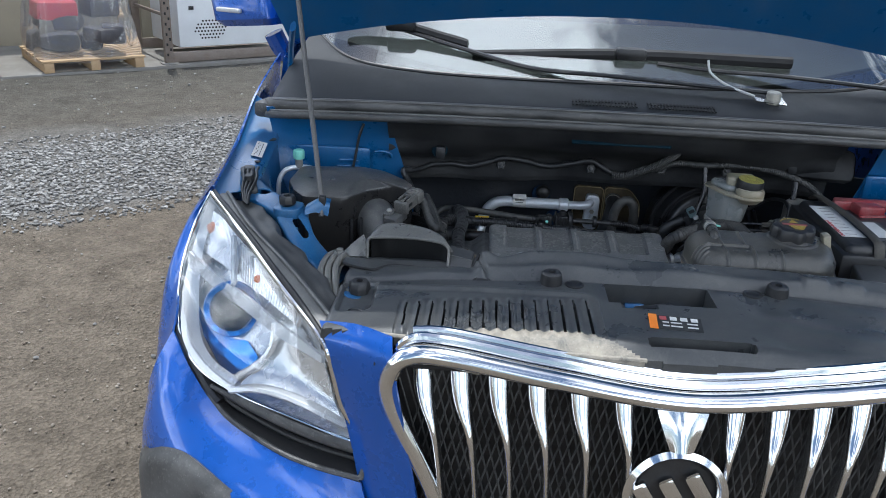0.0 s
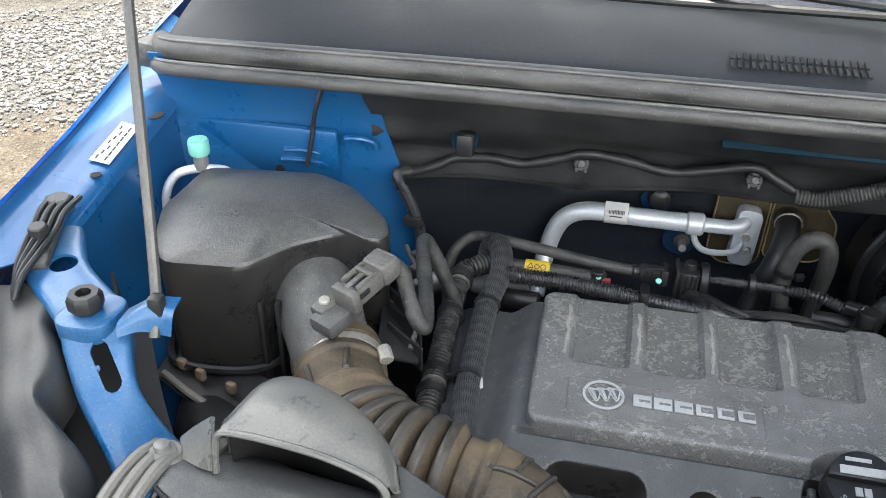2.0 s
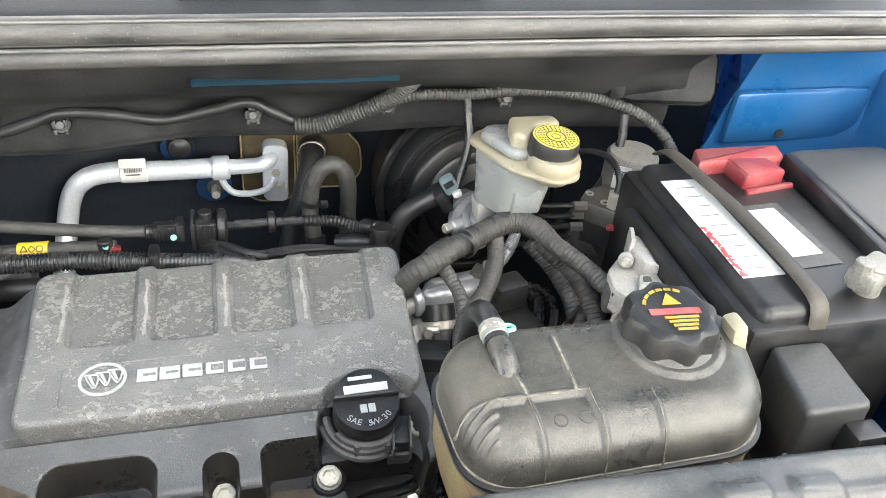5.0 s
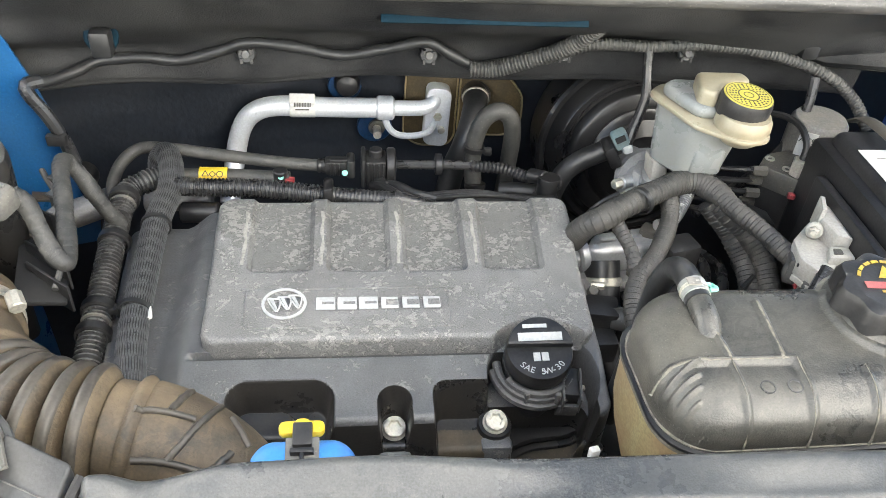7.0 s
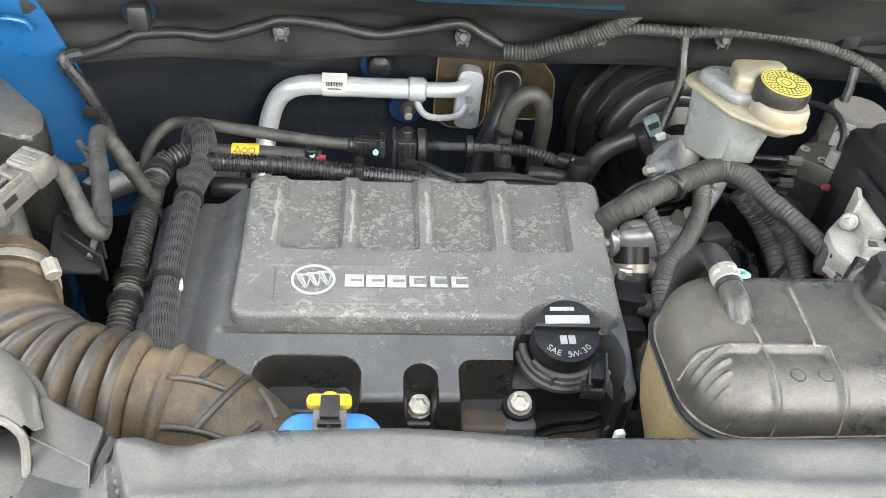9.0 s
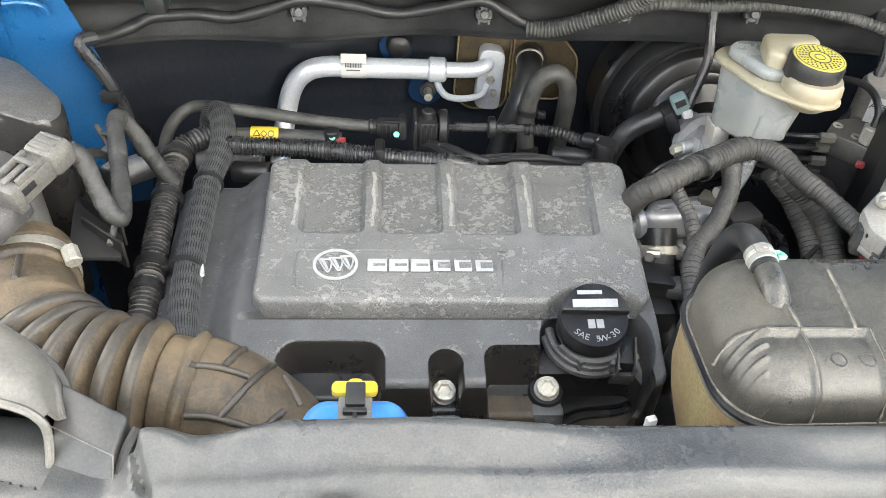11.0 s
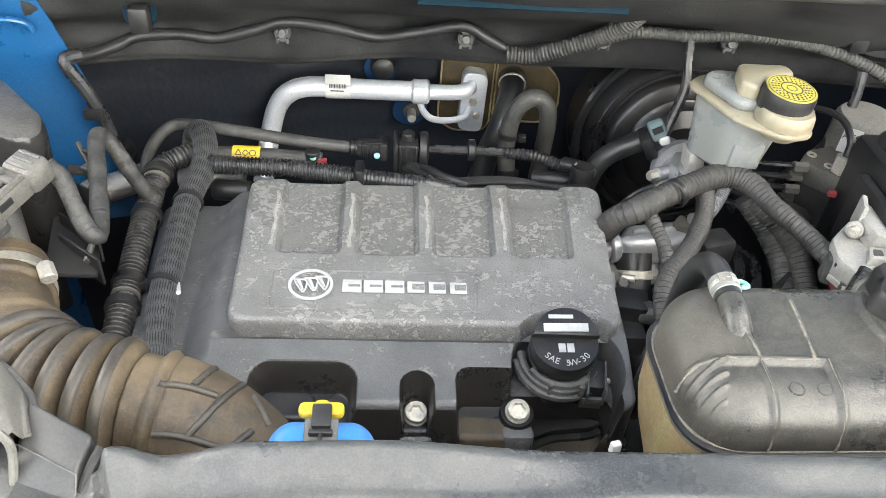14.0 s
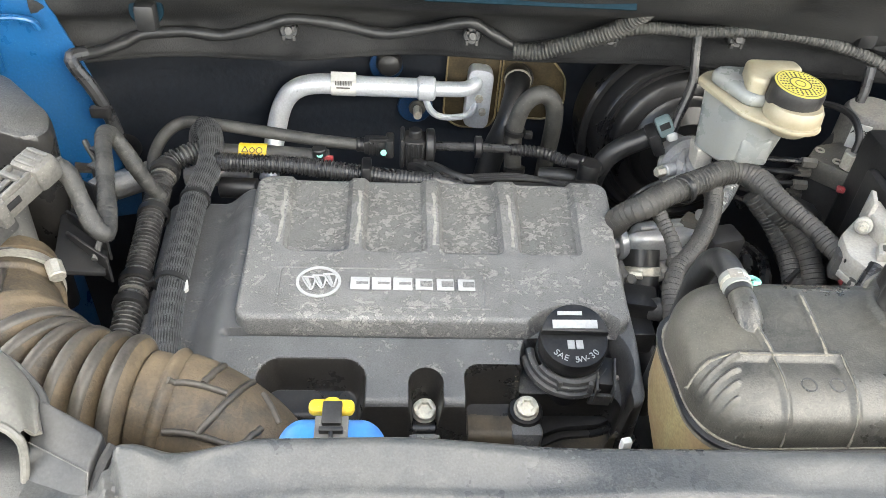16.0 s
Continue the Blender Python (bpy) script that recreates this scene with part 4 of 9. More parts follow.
# wing rail inside the bay, with its flange and the inner wall
both("wing_rail", [
    [(-0.376, 1.597, 1.080), (-0.405, 1.85, 1.102), (-0.452, 2.18, 1.132)],
    [(-0.366, 1.600, 1.070), (-0.390, 1.85, 1.090), (-0.432, 2.18, 1.118)],
    [(-0.325, 1.66, 1.062), (-0.345, 1.86, 1.080), (-0.372, 2.13, 1.106)],
    [(-0.318, 1.66, 1.05), (-0.335, 1.86, 1.068), (-0.36, 2.12, 1.09)],
], 20, 12, 0.002, M_BAYBLUE, "blue painted wing rail")
both("inner_wing", [
    [(-0.333, 1.62, 1.05), (-0.335, 1.68, 1.055), (-0.342, 1.86, 1.07), (-0.365, 2.12, 1.09)],
    [(-0.315, 1.62, 0.92), (-0.315, 1.68, 0.93), (-0.32, 1.86, 0.95), (-0.33, 2.12, 0.97)],
    [(-0.21, 1.60, 0.71), (-0.20, 1.68, 0.72), (-0.18, 1.86, 0.74), (-0.18, 2.12, 0.76)],
    [(-0.18, 1.60, 0.45), (-0.17, 1.68, 0.45), (-0.15, 1.86, 0.45), (-0.15, 2.12, 0.45)],
], 16, 16, 0.002, M_BAYBLUE, "blue painted inner wing")
# rear side panels of the bay, under the seal
for side in (1, -1):
    part("bay_panel", surface([flip([(x - (0.0 if side > 0 else 0.07), y, z) for x, y, z in r], side) for r in (
        [(-0.37, 1.975, 1.15), (-0.22, 1.985, 1.15), (-0.10, 1.99, 1.15)],
        [(-0.36, 1.985, 1.09), (-0.22, 2.0, 1.08), (-0.085, 2.003, 1.08)],
        [(-0.35, 1.975, 1.02), (-0.22, 1.995, 1.0), (-0.058, 2.003, 1.0)],
        [(-0.33, 1.95, 0.90), (-0.18, 1.97, 0.88), (-0.025, 2.000, 0.88)],
        [(-0.32, 1.94, 0.82), (-0.17, 1.96, 0.80), (-0.03 if side > 0 else -0.10, 2.0, 0.80)])], 16, 20, 0.003), M_BAYBLUE, car, "blue bulkhead side panel")
    part("panel_pressing", box((XC + (-0.24 - XC) * side, 1.992, 1.028), (0.2, 0.012, 0.075), 0.006, rx=4), M_BAYBLUE, car)
    for px, pz, w in ((-0.185, 1.034, 0.05), (-0.185, 1.020, 0.06), (-0.113, 1.058, 0.034)) if side > 0 else ():
        part("panel_rib", sweep([(XC + (px - w / 2 - XC) * side, 1.984, pz), (XC + (px - XC) * side, 1.986, pz + 0.001), (XC + (px + w / 2 - XC) * side, 1.990, pz - 0.004), (XC + (px + w / 2 + 0.004 - XC) * side, 1.992, pz - 0.014)], 0.0035, 10, 0.004), M_BAYBLUE, car)
    part("panel_hole", rod((XC + (-0.219 - XC) * side, 1.984, 1.005), (XC + (-0.219 - XC) * side, 1.9855, 1.005), 0.006), M_DARK, car)

# holes and sticker on the wing rail
for p, r in (((-0.352, 1.935, 1.0845), 0.012), ((-0.345, 1.795, 1.0755), 0.006), ((-0.366, 2.02, 1.094), 0.005), ((-0.338, 1.735, 1.0705), 0.005)):
    part("rail_hole", rod((p[0], p[1], p[2] + 0.001), (p[0], p[1], p[2] + 0.0025), r, 14, bev=0.02), M_DARK, car)
STK = Matrix.Translation((-0.357, 1.857, 1.0856)) @ Matrix.Rotation(radians(7), 4, "Z") @ Matrix.Rotation(radians(12.5), 4, "Y") @ Matrix.Rotation(radians(5), 4, "X")
bm = box((0, 0, 0), (0.022, 0.085, 0.0006))
bmesh.ops.transform(bm, matrix=STK, verts=bm.verts)
sticker = part("rail_sticker", bm, M_LABEL, car, "white identification sticker")
for k in range(7):
    bm = box((-0.006 + 0.002 * (k % 3), -0.034 + 0.0105 * k, 0.0006), (0.0015, 0.007, 0.0004))
    box((0.004, -0.034 + 0.0105 * k, 0.0006), (0.0015, 0.008, 0.0004), bm=bm)
    bmesh.ops.transform(bm, matrix=STK, verts=bm.verts)
    part("sticker_print", bm, M_PRINT, sticker)
part("rail_bolt", rod((-0.374, 2.075, 1.10), (-0.374, 2.075, 1.116), 0.012, 6), M_BAYBLUE, car, "blue painted bolt")

# blue front bracket carrying the catch stay and the lamp
BRACKET = (((-0.370, 1.688), (-0.320, 1.716), 1.062), ((-0.325, 1.642), (-0.282, 1.666), 1.058), ((-0.262, 1.594), (-0.217, 1.619), 1.050), ((-0.244, 1.572), (-0.202, 1.593), 1.036),
       ((-0.219, 1.545), (-0.185, 1.568), 1.012), ((-0.172, 1.507), (-0.153, 1.550), 0.985), ((-0.128, 1.467), (-0.105, 1.530), 0.962))
rows = [[], [], [], []]
for (xl, yl_), (xr, yr), z in BRACKET:
    rows[0].append((xl - 0.002, yl_ - 0.001, z - 0.020))
    rows[1].append((xl, yl_, z))
    rows[2].append((xr, yr, z + 0.002))
    rows[3].append((xr + 0.003, yr + 0.002, z - 0.024))
for side in (1, -1):
    bm = surface([flip(r, side) for r in rows], 240, 60)

    def opening(x, y):
        x = XC + (x - XC) * side
        u, v = (x + 0.209) * 0.74 - (y - 1.570) * 0.67, (x + 0.209) * 0.67 + (y - 1.570) * 0.74
        return min(rrect(u, v, 0, 0, 0.0195, 0.0075, 0.0074), math.hypot(x + 0.297, y - 1.657) - 0.013)
    for v in bm.verts:
        o, h_ = opening(v.co.x, v.co.y), 0.0002
        if abs(o) < 0.0017:
            gx, gy = (opening(v.co.x + h_, v.co.y) - o) / h_, (opening(v.co.x, v.co.y + h_) - o) / h_
            v.co.x, v.co.y = v.co.x - o * gx, v.co.y - o * gy
    gone = [f for f in bm.faces if opening(*f.calc_center_median()[:2]) < 0]
    bmesh.ops.delete(bm, geom=gone, context="FACES")
    bmesh.ops.recalc_face_normals(bm, faces=bm.faces)
    bmesh.ops.solidify(bm, geom=list(bm.faces), thickness=0.003)
    part("lamp_bracket", bm, M_WORNBLUE, car, "blue painted slam panel bracket")
for side in (1, -1):
    def sx(x):
        return XC + (x - XC) * side
    part("bump_stop_seat", prism(round_outline([(sx(-0.266), 1.578), (sx(-0.214), 1.580), (sx(-0.209), 1.630), (sx(-0.260), 1.634)][::side], 0.022), 1.036, 1.056, 0.003), M_WORNBLUE, car)
    part("bump_stop", lathe([(0.012, 0), (0.0155, 0.004), (0.0155, 0.014), (0.013, 0.018), (0.007, 0.018), (0.006, 0.012)], (sx(-0.24), 1.604, 1.057), seg=8), M_BLACK, car, "black rubber bonnet bump stop")
    part("stay_tab", surface([flip(r, side) for r in ([(-0.205, 1.612, 1.058), (-0.184, 1.620, 1.068), (-0.164, 1.630, 1.064)], [(-0.205, 1.592, 1.057), (-0.184, 1.604, 1.066), (-0.163, 1.612, 1.060)], [(-0.204, 1.586, 1.046), (-0.186, 1.596, 1.048), (-0.166, 1.606, 1.038)])], 8, 8, 0.003), M_WORNBLUE, car, "bent blue stay tab")
    # black plastic clip tower beside the rail
    tower = part("clip_tower", box((sx(-0.334), 1.690, 1.072), (0.026, 0.105, 0.010), 0.004, rz=19 * side, rx=9), M_BLACK_DUSTY, car, "dusty black plastic clip beside the wing rail")
    for k in range(4):
        part("clip_rib", sweep(flip([(-0.354 + 0.0085 * k, 1.735 + 0.002 * k, 1.082), (-0.349 + 0.0085 * k, 1.708, 1.084), (-0.340 + 0.008 * k, 1.678, 1.079), (-0.334 + 0.006 * k, 1.645 - 0.006 * k, 1.066), (-0.324 + 0.003 * k, 1.618 - 0.004 * k, 1.052)], side), 0.0030, 8, 0.005), M_HOSE, tower)
    part("clip_bolt", rod((sx(-0.330), 1.676, 1.074), (sx(-0.330), 1.675, 1.087), 0.009, 8), M_BLACK, tower)
    part("clip_boss", rod((sx(-0.345), 1.730, 1.070), (sx(-0.345), 1.730, 1.086), 0.012, 14), M_BLACK_DUSTY, tower)
    # two near-black sheets added to stand for the shade beside the bracket
    part("shade_panel", surface([flip(r, side) for r in ([(-0.295, 1.72, 1.01), (-0.235, 1.635, 0.985), (-0.165, 1.52, 0.945), (-0.085, 1.43, 0.925)], [(-0.285, 1.73, 0.8), (-0.225, 1.645, 0.8), (-0.155, 1.53, 0.8), (-0.075, 1.44, 0.8)], [(-0.28, 1.73, 0.5), (-0.22, 1.645, 0.5), (-0.15, 1.53, 0.5), (-0.07, 1.44, 0.5)])], 14, 8, 0.003), M_DARK, car, "near-black sheet added for shade")
    part("gap_floor", surface([flip(r, side) for r in ([(-0.345, 1.625, 0.985), (-0.265, 1.505, 0.965), (-0.165, 1.40, 0.935), (-0.095, 1.325, 0.90)], [(-0.30, 1.67, 0.975), (-0.225, 1.56, 0.955), (-0.14, 1.455, 0.93), (-0.08, 1.375, 0.90)], [(-0.26, 1.71, 0.975), (-0.19, 1.61, 0.95), (-0.11, 1.51, 0.93), (-0.06, 1.42, 0.90)])], 16, 8, 0.003), M_DARK, car, "near-black sheet added for shade under the gap")
    part("cover_ridge", sweep(flip([(-0.352, 1.612, 1.072), (-0.282, 1.497, 1.057), (-0.190, 1.397, 1.026), (-0.106, 1.305, 0.988)], side), 0.0030, 8, 0.008), M_GAP, car)
    # dusty plastic gap cover between lamp and bay
    part("lamp_gap_cover", surface([flip(r, side) for r in (
        [(-0.376, 1.597, 1.068), (-0.310, 1.488, 1.052), (-0.217, 1.389, 1.02), (-0.116, 1.280, 0.975)],
        [(-0.364, 1.606, 1.070), (-0.295, 1.493, 1.055), (-0.202, 1.394, 1.024), (-0.109, 1.295, 0.982)],
        [(-0.349, 1.617, 1.069), (-0.277, 1.500, 1.054), (-0.185, 1.400, 1.023), (-0.101, 1.310, 0.984)],
        [(-0.345, 1.620, 1.058), (-0.272, 1.503, 1.043), (-0.180, 1.403, 1.012), (-0.097, 1.313, 0.974)])], 30, 12, 0.003), M_GAP, car, "dusty grey plastic lamp gap cover")
    inner = []
    for k in range(15):
        a = k / 14 * 3
        q = min(int(a), 2)
        P_, Q_ = [((-0.350, 1.615, 1.060), (-0.278, 1.498, 1.045), (-0.186, 1.399, 1.014), (-0.104, 1.310, 0.976)), ((-0.302, 1.650, 1.048), (-0.237, 1.530, 1.032), (-0.142, 1.430, 1.002), (-0.086, 1.350, 0.967))]
        u = Vector(P_[q]).lerp(Vector(P_[q + 1]), a - q)
        v = Vector(Q_[q]).lerp(Vector(Q_[q + 1]), a - q)
        w = 0.10 * math.sin(k * 2.1) + 0.06 * math.sin(k * 4.7)          # uneven inner edge
        inner.append([tuple(u), tuple(u.lerp(v, 0.35) + Vector((0, 0, -0.005))), tuple(u.lerp(v, 0.7) + Vector((0, 0, -0.002 + 0.002 * (k % 3)))), tuple(u.lerp(v, 1.0 + w)), tuple(u.lerp(v, 1.05 + w) + Vector((0.004, 0.004, -0.045)))])
    part("inner_gap_cover", surface([flip(list(r), side) for r in inner], 20, 56, 0.003), M_FLAP, car, "dark uneven inner gap cover")
    part("lamp_seal", sweep(flip([(-0.372, 1.595, 1.078), (-0.297, 1.490, 1.063), (-0.214, 1.390, 1.028), (-0.160, 1.331, 1.0), (-0.112, 1.270, 0.975)], side), 0.0045, 8, 0.01), M_BLACK, car)

# ---- headlamps
for side in (1, -1):
    def F(rows):
        return [flip(r, side) for r in rows]
    LENS = (
        [(-0.376, 1.594, 1.076), (-0.297, 1.486, 1.056), (-0.217, 1.386, 1.02), (-0.162, 1.325, 0.993), (-0.111, 1.264, 0.968)],
        [(-0.402, 1.572, 1.02), (-0.325, 1.452, 0.99), (-0.235, 1.352, 0.955), (-0.16, 1.295, 0.93), (-0.096, 1.255, 0.925)],
        [(-0.406, 1.50, 0.96), (-0.35, 1.412, 0.92), (-0.26, 1.325, 0.88), (-0.17, 1.278, 0.87), (-0.082, 1.25, 0.87)],
        [(-0.400, 1.452, 0.880), (-0.352, 1.392, 0.836), (-0.268, 1.335, 0.824), (-0.172, 1.292, 0.817), (-0.058, 1.250, 0.808)])
    EDGE = list(LENS[0]) + [LENS[1][4], LENS[2][4]] + list(LENS[3])[::-1] + [LENS[2][0], LENS[1][0], LENS[0][0]]
    # closed bowl, its rim on the lens edge and its floor set back
    DEEP = [[(x + 0.012, y + 0.055 - 0.02 * (j == 0), z - (0.065, 0.035, 0.015, 0.0)[j]) for x, y, z in r] for j, r in enumerate(LENS)]
    lamp = part("headlamp", surface(F(DEEP), 22, 16, 0.004), M_LAMPBOWL, car, "clear headlamp with bright reflectors and a projector")
    bm = bmesh.new()
    rim_a = [Vector(v) for v in flip(EDGE, side)]
    deep_e = list(DEEP[0]) + [DEEP[1][4], DEEP[2][4]] + list(DEEP[3])[::-1] + [DEEP[2][0], DEEP[1][0], DEEP[0][0]]
    rim_b = [Vector(v) for v in flip(deep_e, side)]
    va, vb = [bm.verts.new(v) for v in rim_a], [bm.verts.new(v) for v in rim_b]
    for i in range(len(va) - 1):
        bm.faces.new((va[i], va[i + 1], vb[i + 1], vb[i]))
    part("bowl_wall", bm, M_LAMPWHITE, lamp, "silver-white lamp surround")
    part("lens", surface(F(LENS), 30, 24, 0.003), M_LENS, lamp, "clear curved lens").visible_shadow = False
    part("lamp_rim", sweep(flip(EDGE, side), 0.0042, 8, 0.008), M_CHROME, lamp, "bright lamp rim")
    part("rim_band", surface(F((
        [(-0.383, 1.597, 1.060), (-0.395, 1.530, 0.986), (-0.396, 1.470, 0.927), (-0.384, 1.421, 0.872), (-0.340, 1.371, 0.843), (-0.277, 1.327, 0.830)],
        [(-0.372, 1.600, 1.046), (-0.376, 1.536, 0.987), (-0.366, 1.470, 0.935), (-0.352, 1.424, 0.884), (-0.320, 1.384, 0.857), (-0.265, 1.344, 0.844)])), 30, 4, 0.002), M_LAMPWHITE, lamp, "broad silver-white rim band")
    cx = XC + (-0.2965 - XC) * side
    ax = Vector((0.10 * side, -0.88, 0.42))
    part("projector_ring", lathe([(0.044, 0), (0.048, 0.008), (0.045, 0.015), (0.037, 0.011), (0.036, 0)], (cx, 1.432, 0.926), ax, 40, hollow=True), M_LAMPBLUE, lamp, "blue-tinted projector ring")
    part("projector_lens", lathe([(0.037, 0.0), (0.036, 0.009), (0.031, 0.018), (0.019, 0.025), (0.006, 0.028)], (cx, 1.432, 0.926), ax, 32), M_LENS, lamp)
    part("projector_cup", lathe([(0.038, -0.004), (0.0375, 0.002), (0.02, 0.004), (0.002, 0.005)], (cx, 1.432, 0.926), ax, 32), M_DARK, lamp)
    part("light_bar", surface(F((
        [(-0.392, 1.520, 0.990), (-0.326, 1.462, 0.974), (-0.262, 1.412, 0.962), (-0.222, 1.378, 0.953), (-0.190, 1.353, 0.945), (-0.155, 1.327, 0.938), (-0.112, 1.292, 0.930)],
        [(-0.392, 1.515, 0.972), (-0.328, 1.455, 0.953), (-0.262, 1.405, 0.940), (-0.222, 1.371, 0.932), (-0.190, 1.346, 0.926), (-0.155, 1.321, 0.922), (-0.112, 1.288, 0.920)])), 30, 4, 0.008), M_LAMPWHITE, lamp, "white curved light bar")
    part("fork_bar", sweep(flip([(-0.206, 1.358, 0.945), (-0.206, 1.350, 0.920), (-0.216, 1.344, 0.895), (-0.240, 1.345, 0.868), (-0.268, 1.350, 0.846)], side), 0.007, 8, 0.006), M_LAMPBOWL, lamp, "silver divider")
    # the blue reflection below the ring is put into this sheet's colour
    part("blue_bowl", surface(F((
        [(-0.374, 1.482, 0.905), (-0.348, 1.452, 0.888), (-0.322, 1.430, 0.876), (-0.262, 1.396, 0.886)],
        [(-0.366, 1.460, 0.888), (-0.345, 1.432, 0.872), (-0.305, 1.402, 0.860), (-0.240, 1.370, 0.874)],
        [(-0.350, 1.430, 0.872), (-0.322, 1.402, 0.848), (-0.287, 1.374, 0.834), (-0.232, 1.356, 0.862)])), 18, 12, 0.003), M_LAMPBLUE, lamp, "projector bowl, blue reflection put into its colour")
    part("lower_reflector", surface(F((
        [(-0.21, 1.372, 0.932), (-0.17, 1.348, 0.925), (-0.118, 1.312, 0.918)],
        [(-0.225, 1.352, 0.875), (-0.165, 1.325, 0.865), (-0.100, 1.292, 0.858)],
        [(-0.262, 1.340, 0.838), (-0.166, 1.298, 0.845), (-0.085, 1.272, 0.832)])), 18, 14, 0.003), M_LAMPBOWL, lamp, "bright lower reflector")
    part("lower_bezel", sweep(flip([(-0.275, 1.330, 0.833), (-0.221, 1.312, 0.850), (-0.166, 1.293, 0.850), (-0.113, 1.276, 0.838), (-0.074, 1.266, 0.826)], side), 0.010, 8, 0.008, squash=0.6), M_LAMPWHITE, lamp, "silver-white lower bar")
    # orange reflections in the bowl, put in as small amber bodies
    for x, y, z, w in ((-0.369, 1.574, 1.014, 0.020), (-0.249, 1.440, 0.981, 0.017)):
        part("amber_glint", lathe([(w * 0.3, -0.012), (w * 0.5, -0.006), (w * 0.55, 0.004), (w * 0.3, 0.012)], (XC + (x - XC) * side, y, z), (-0.3 * side, -0.8, 0.4), 12), M_AMBERLAMP, lamp, "amber patch for an orange reflection")
    for k in range(26):
        a = k / 25
        part("reflector_flute", sweep(flip([(-0.380 + 0.080 * a, 1.602 - 0.087 * a, 1.040 - 0.010 * a), (-0.382 + 0.084 * a, 1.576 - 0.084 * a, 1.006 - 0.010 * a), (-0.382 + 0.084 * a, 1.550 - 0.082 * a, 0.978 - 0.004 * a)], side), 0.0030, 6, 0.012), M_LAMPBOWL, lamp)
    for k in range(24):
        a = k / 23
        part("reflector_flute", sweep(flip([(-0.292 + 0.13 * a, 1.494 - 0.15 * a, 1.026 - 0.05 * a), (-0.288 + 0.13 * a, 1.480 - 0.138 * a, 1.000 - 0.04 * a), (-0.284 + 0.12 * a, 1.458 - 0.115 * a, 0.972 - 0.022 * a)], side), 0.0046, 6, 0.012), M_LAMPBOWL, lamp)
    part("divider", sweep(flip([(-0.309, 1.501, 1.030), (-0.297, 1.455, 0.990), (-0.293, 1.432, 0.972)], side), 0.005, 8, 0.01), M_LAMPWHITE, lamp)

# ---- grille
grille = part("grille", prism([(0.03, 0.52), (XC * 2 - 0.03, 0.52), (XC * 2 + 0.0, 0.97), (0.0, 0.97)], -0.01, 0.0), M_BLACK, car, "chrome-framed waterfall grille with black mesh")
grille.data.transform(Matrix(((1, 0, 0, 0), (0, 0, 1, 1.268), (0, 1, 0, 0), (0, 0, 0, 1))))


def grille_y(x):
    return 1.186 + 0.22 * (x - XC) ** 2


def frame_rail(zoff, yoff):
    pts = [(XC - 0.29, 0.55), (XC - 0.35, 0.76), (XC - 0.414, 0.90), (XC - 0.413, 0.955), (XC - 0.385, 0.985), (XC - 0.33, 0.99), (XC - 0.18, 0.975), (XC, 0.958)]
    pts = pts + [(2 * XC - x, z) for x, z in pts[-2::-1]]
    return [(x, grille_y(x) + yoff, z + zoff) for x, z in pts]


part("chrome_frame", sweep(frame_rail(0, -0.004), 0.0175, 14, 0.012, squash=0.8), M_CHROME, grille, "broad polished chrome surround")
part("chrome_step", sweep(frame_rail(0.019, 0.009)[3:-3], 0.008, 10, 0.012), M_CHROME, grille)
part("chrome_step", sweep(frame_rail(0.027, 0.02)[4:-4], 0.006, 10, 0.012), M_CHROME, grille)


def slat(x, w):
    """A chrome slat: broad and slanting at its head, narrow and proud below."""
    lean = (x - XC) * 0.10
    y = grille_y(x)
    s = 1 if x > XC else -1
    rows = []
    for dx, dy in ((-0.5, 0.03), (-0.5, 0.004), (0.0, -0.004), (0.5, 0.004), (0.5, 0.03)):
        out = w * 1.5 * max(0.0, 0.5 + dx * s)          # the head widens outwards
        rows.append([(x + dx * w + s * out, y + dy + 0.036, 0.957), (x + dx * w + s * out * 0.75 - lean * 0.15, y + dy + 0.014, 0.905), (x + dx * w * 0.95 - lean * 0.5, y + dy - 0.010, 0.845), (x + dx * w * 0.85 - lean, y + dy - 0.014, 0.70), (x + dx * w * 0.8 - lean * 1.4, y + dy - 0.006, 0.55)])
    part("slat", surface(rows, 22, 8, 0), M_CHROME, grille, angle=0.9)


for x in (0.045, 0.101, 0.157, 0.214, 0.275, 0.338):
    slat(x, 0.012)
    slat(2 * XC - x, 0.012)
# centre slat widening upwards over the badge
part("slat", surface([[(XC - 0.046, 1.222, 0.957), (XC, 1.214, 0.957), (XC + 0.046, 1.222, 0.957)], [(XC - 0.030, 1.198, 0.915), (XC, 1.190, 0.915), (XC + 0.030, 1.198, 0.915)], [(XC - 0.014, 1.180, 0.878), (XC, 1.174, 0.878), (XC + 0.014, 1.180, 0.878)]], 10, 10, 0.006), M_CHROME, grille)
badge = part("badge_ring", lathe([(0.060, 0), (0.073, 0.003), (0.075, 0.011), (0.066, 0.016), (0.059, 0.009), (0.058, 0.004)], (XC, 1.178, 0.806), (0, -1, 0.1), 40, hollow=True), M_CHROME, car, "round chrome badge ring with three plain slanted shields")
part("badge_disc", lathe([(0.062, -0.012), (0.062, 0.001)], (XC, 1.178, 0.806), (0, -1, 0.1), 32), M_BLACK, badge)
for k in range(3):
    x, z = XC - 0.036 + 0.036 * k, 0.792 + 0.012 * k
    part("badge_shield", box((x, 1.172, z), (0.024, 0.01, 0.066), 0.005, ry=-32), M_CHROME, badge)
# mesh behind the slats: crossing wires
bm = bmesh.new()
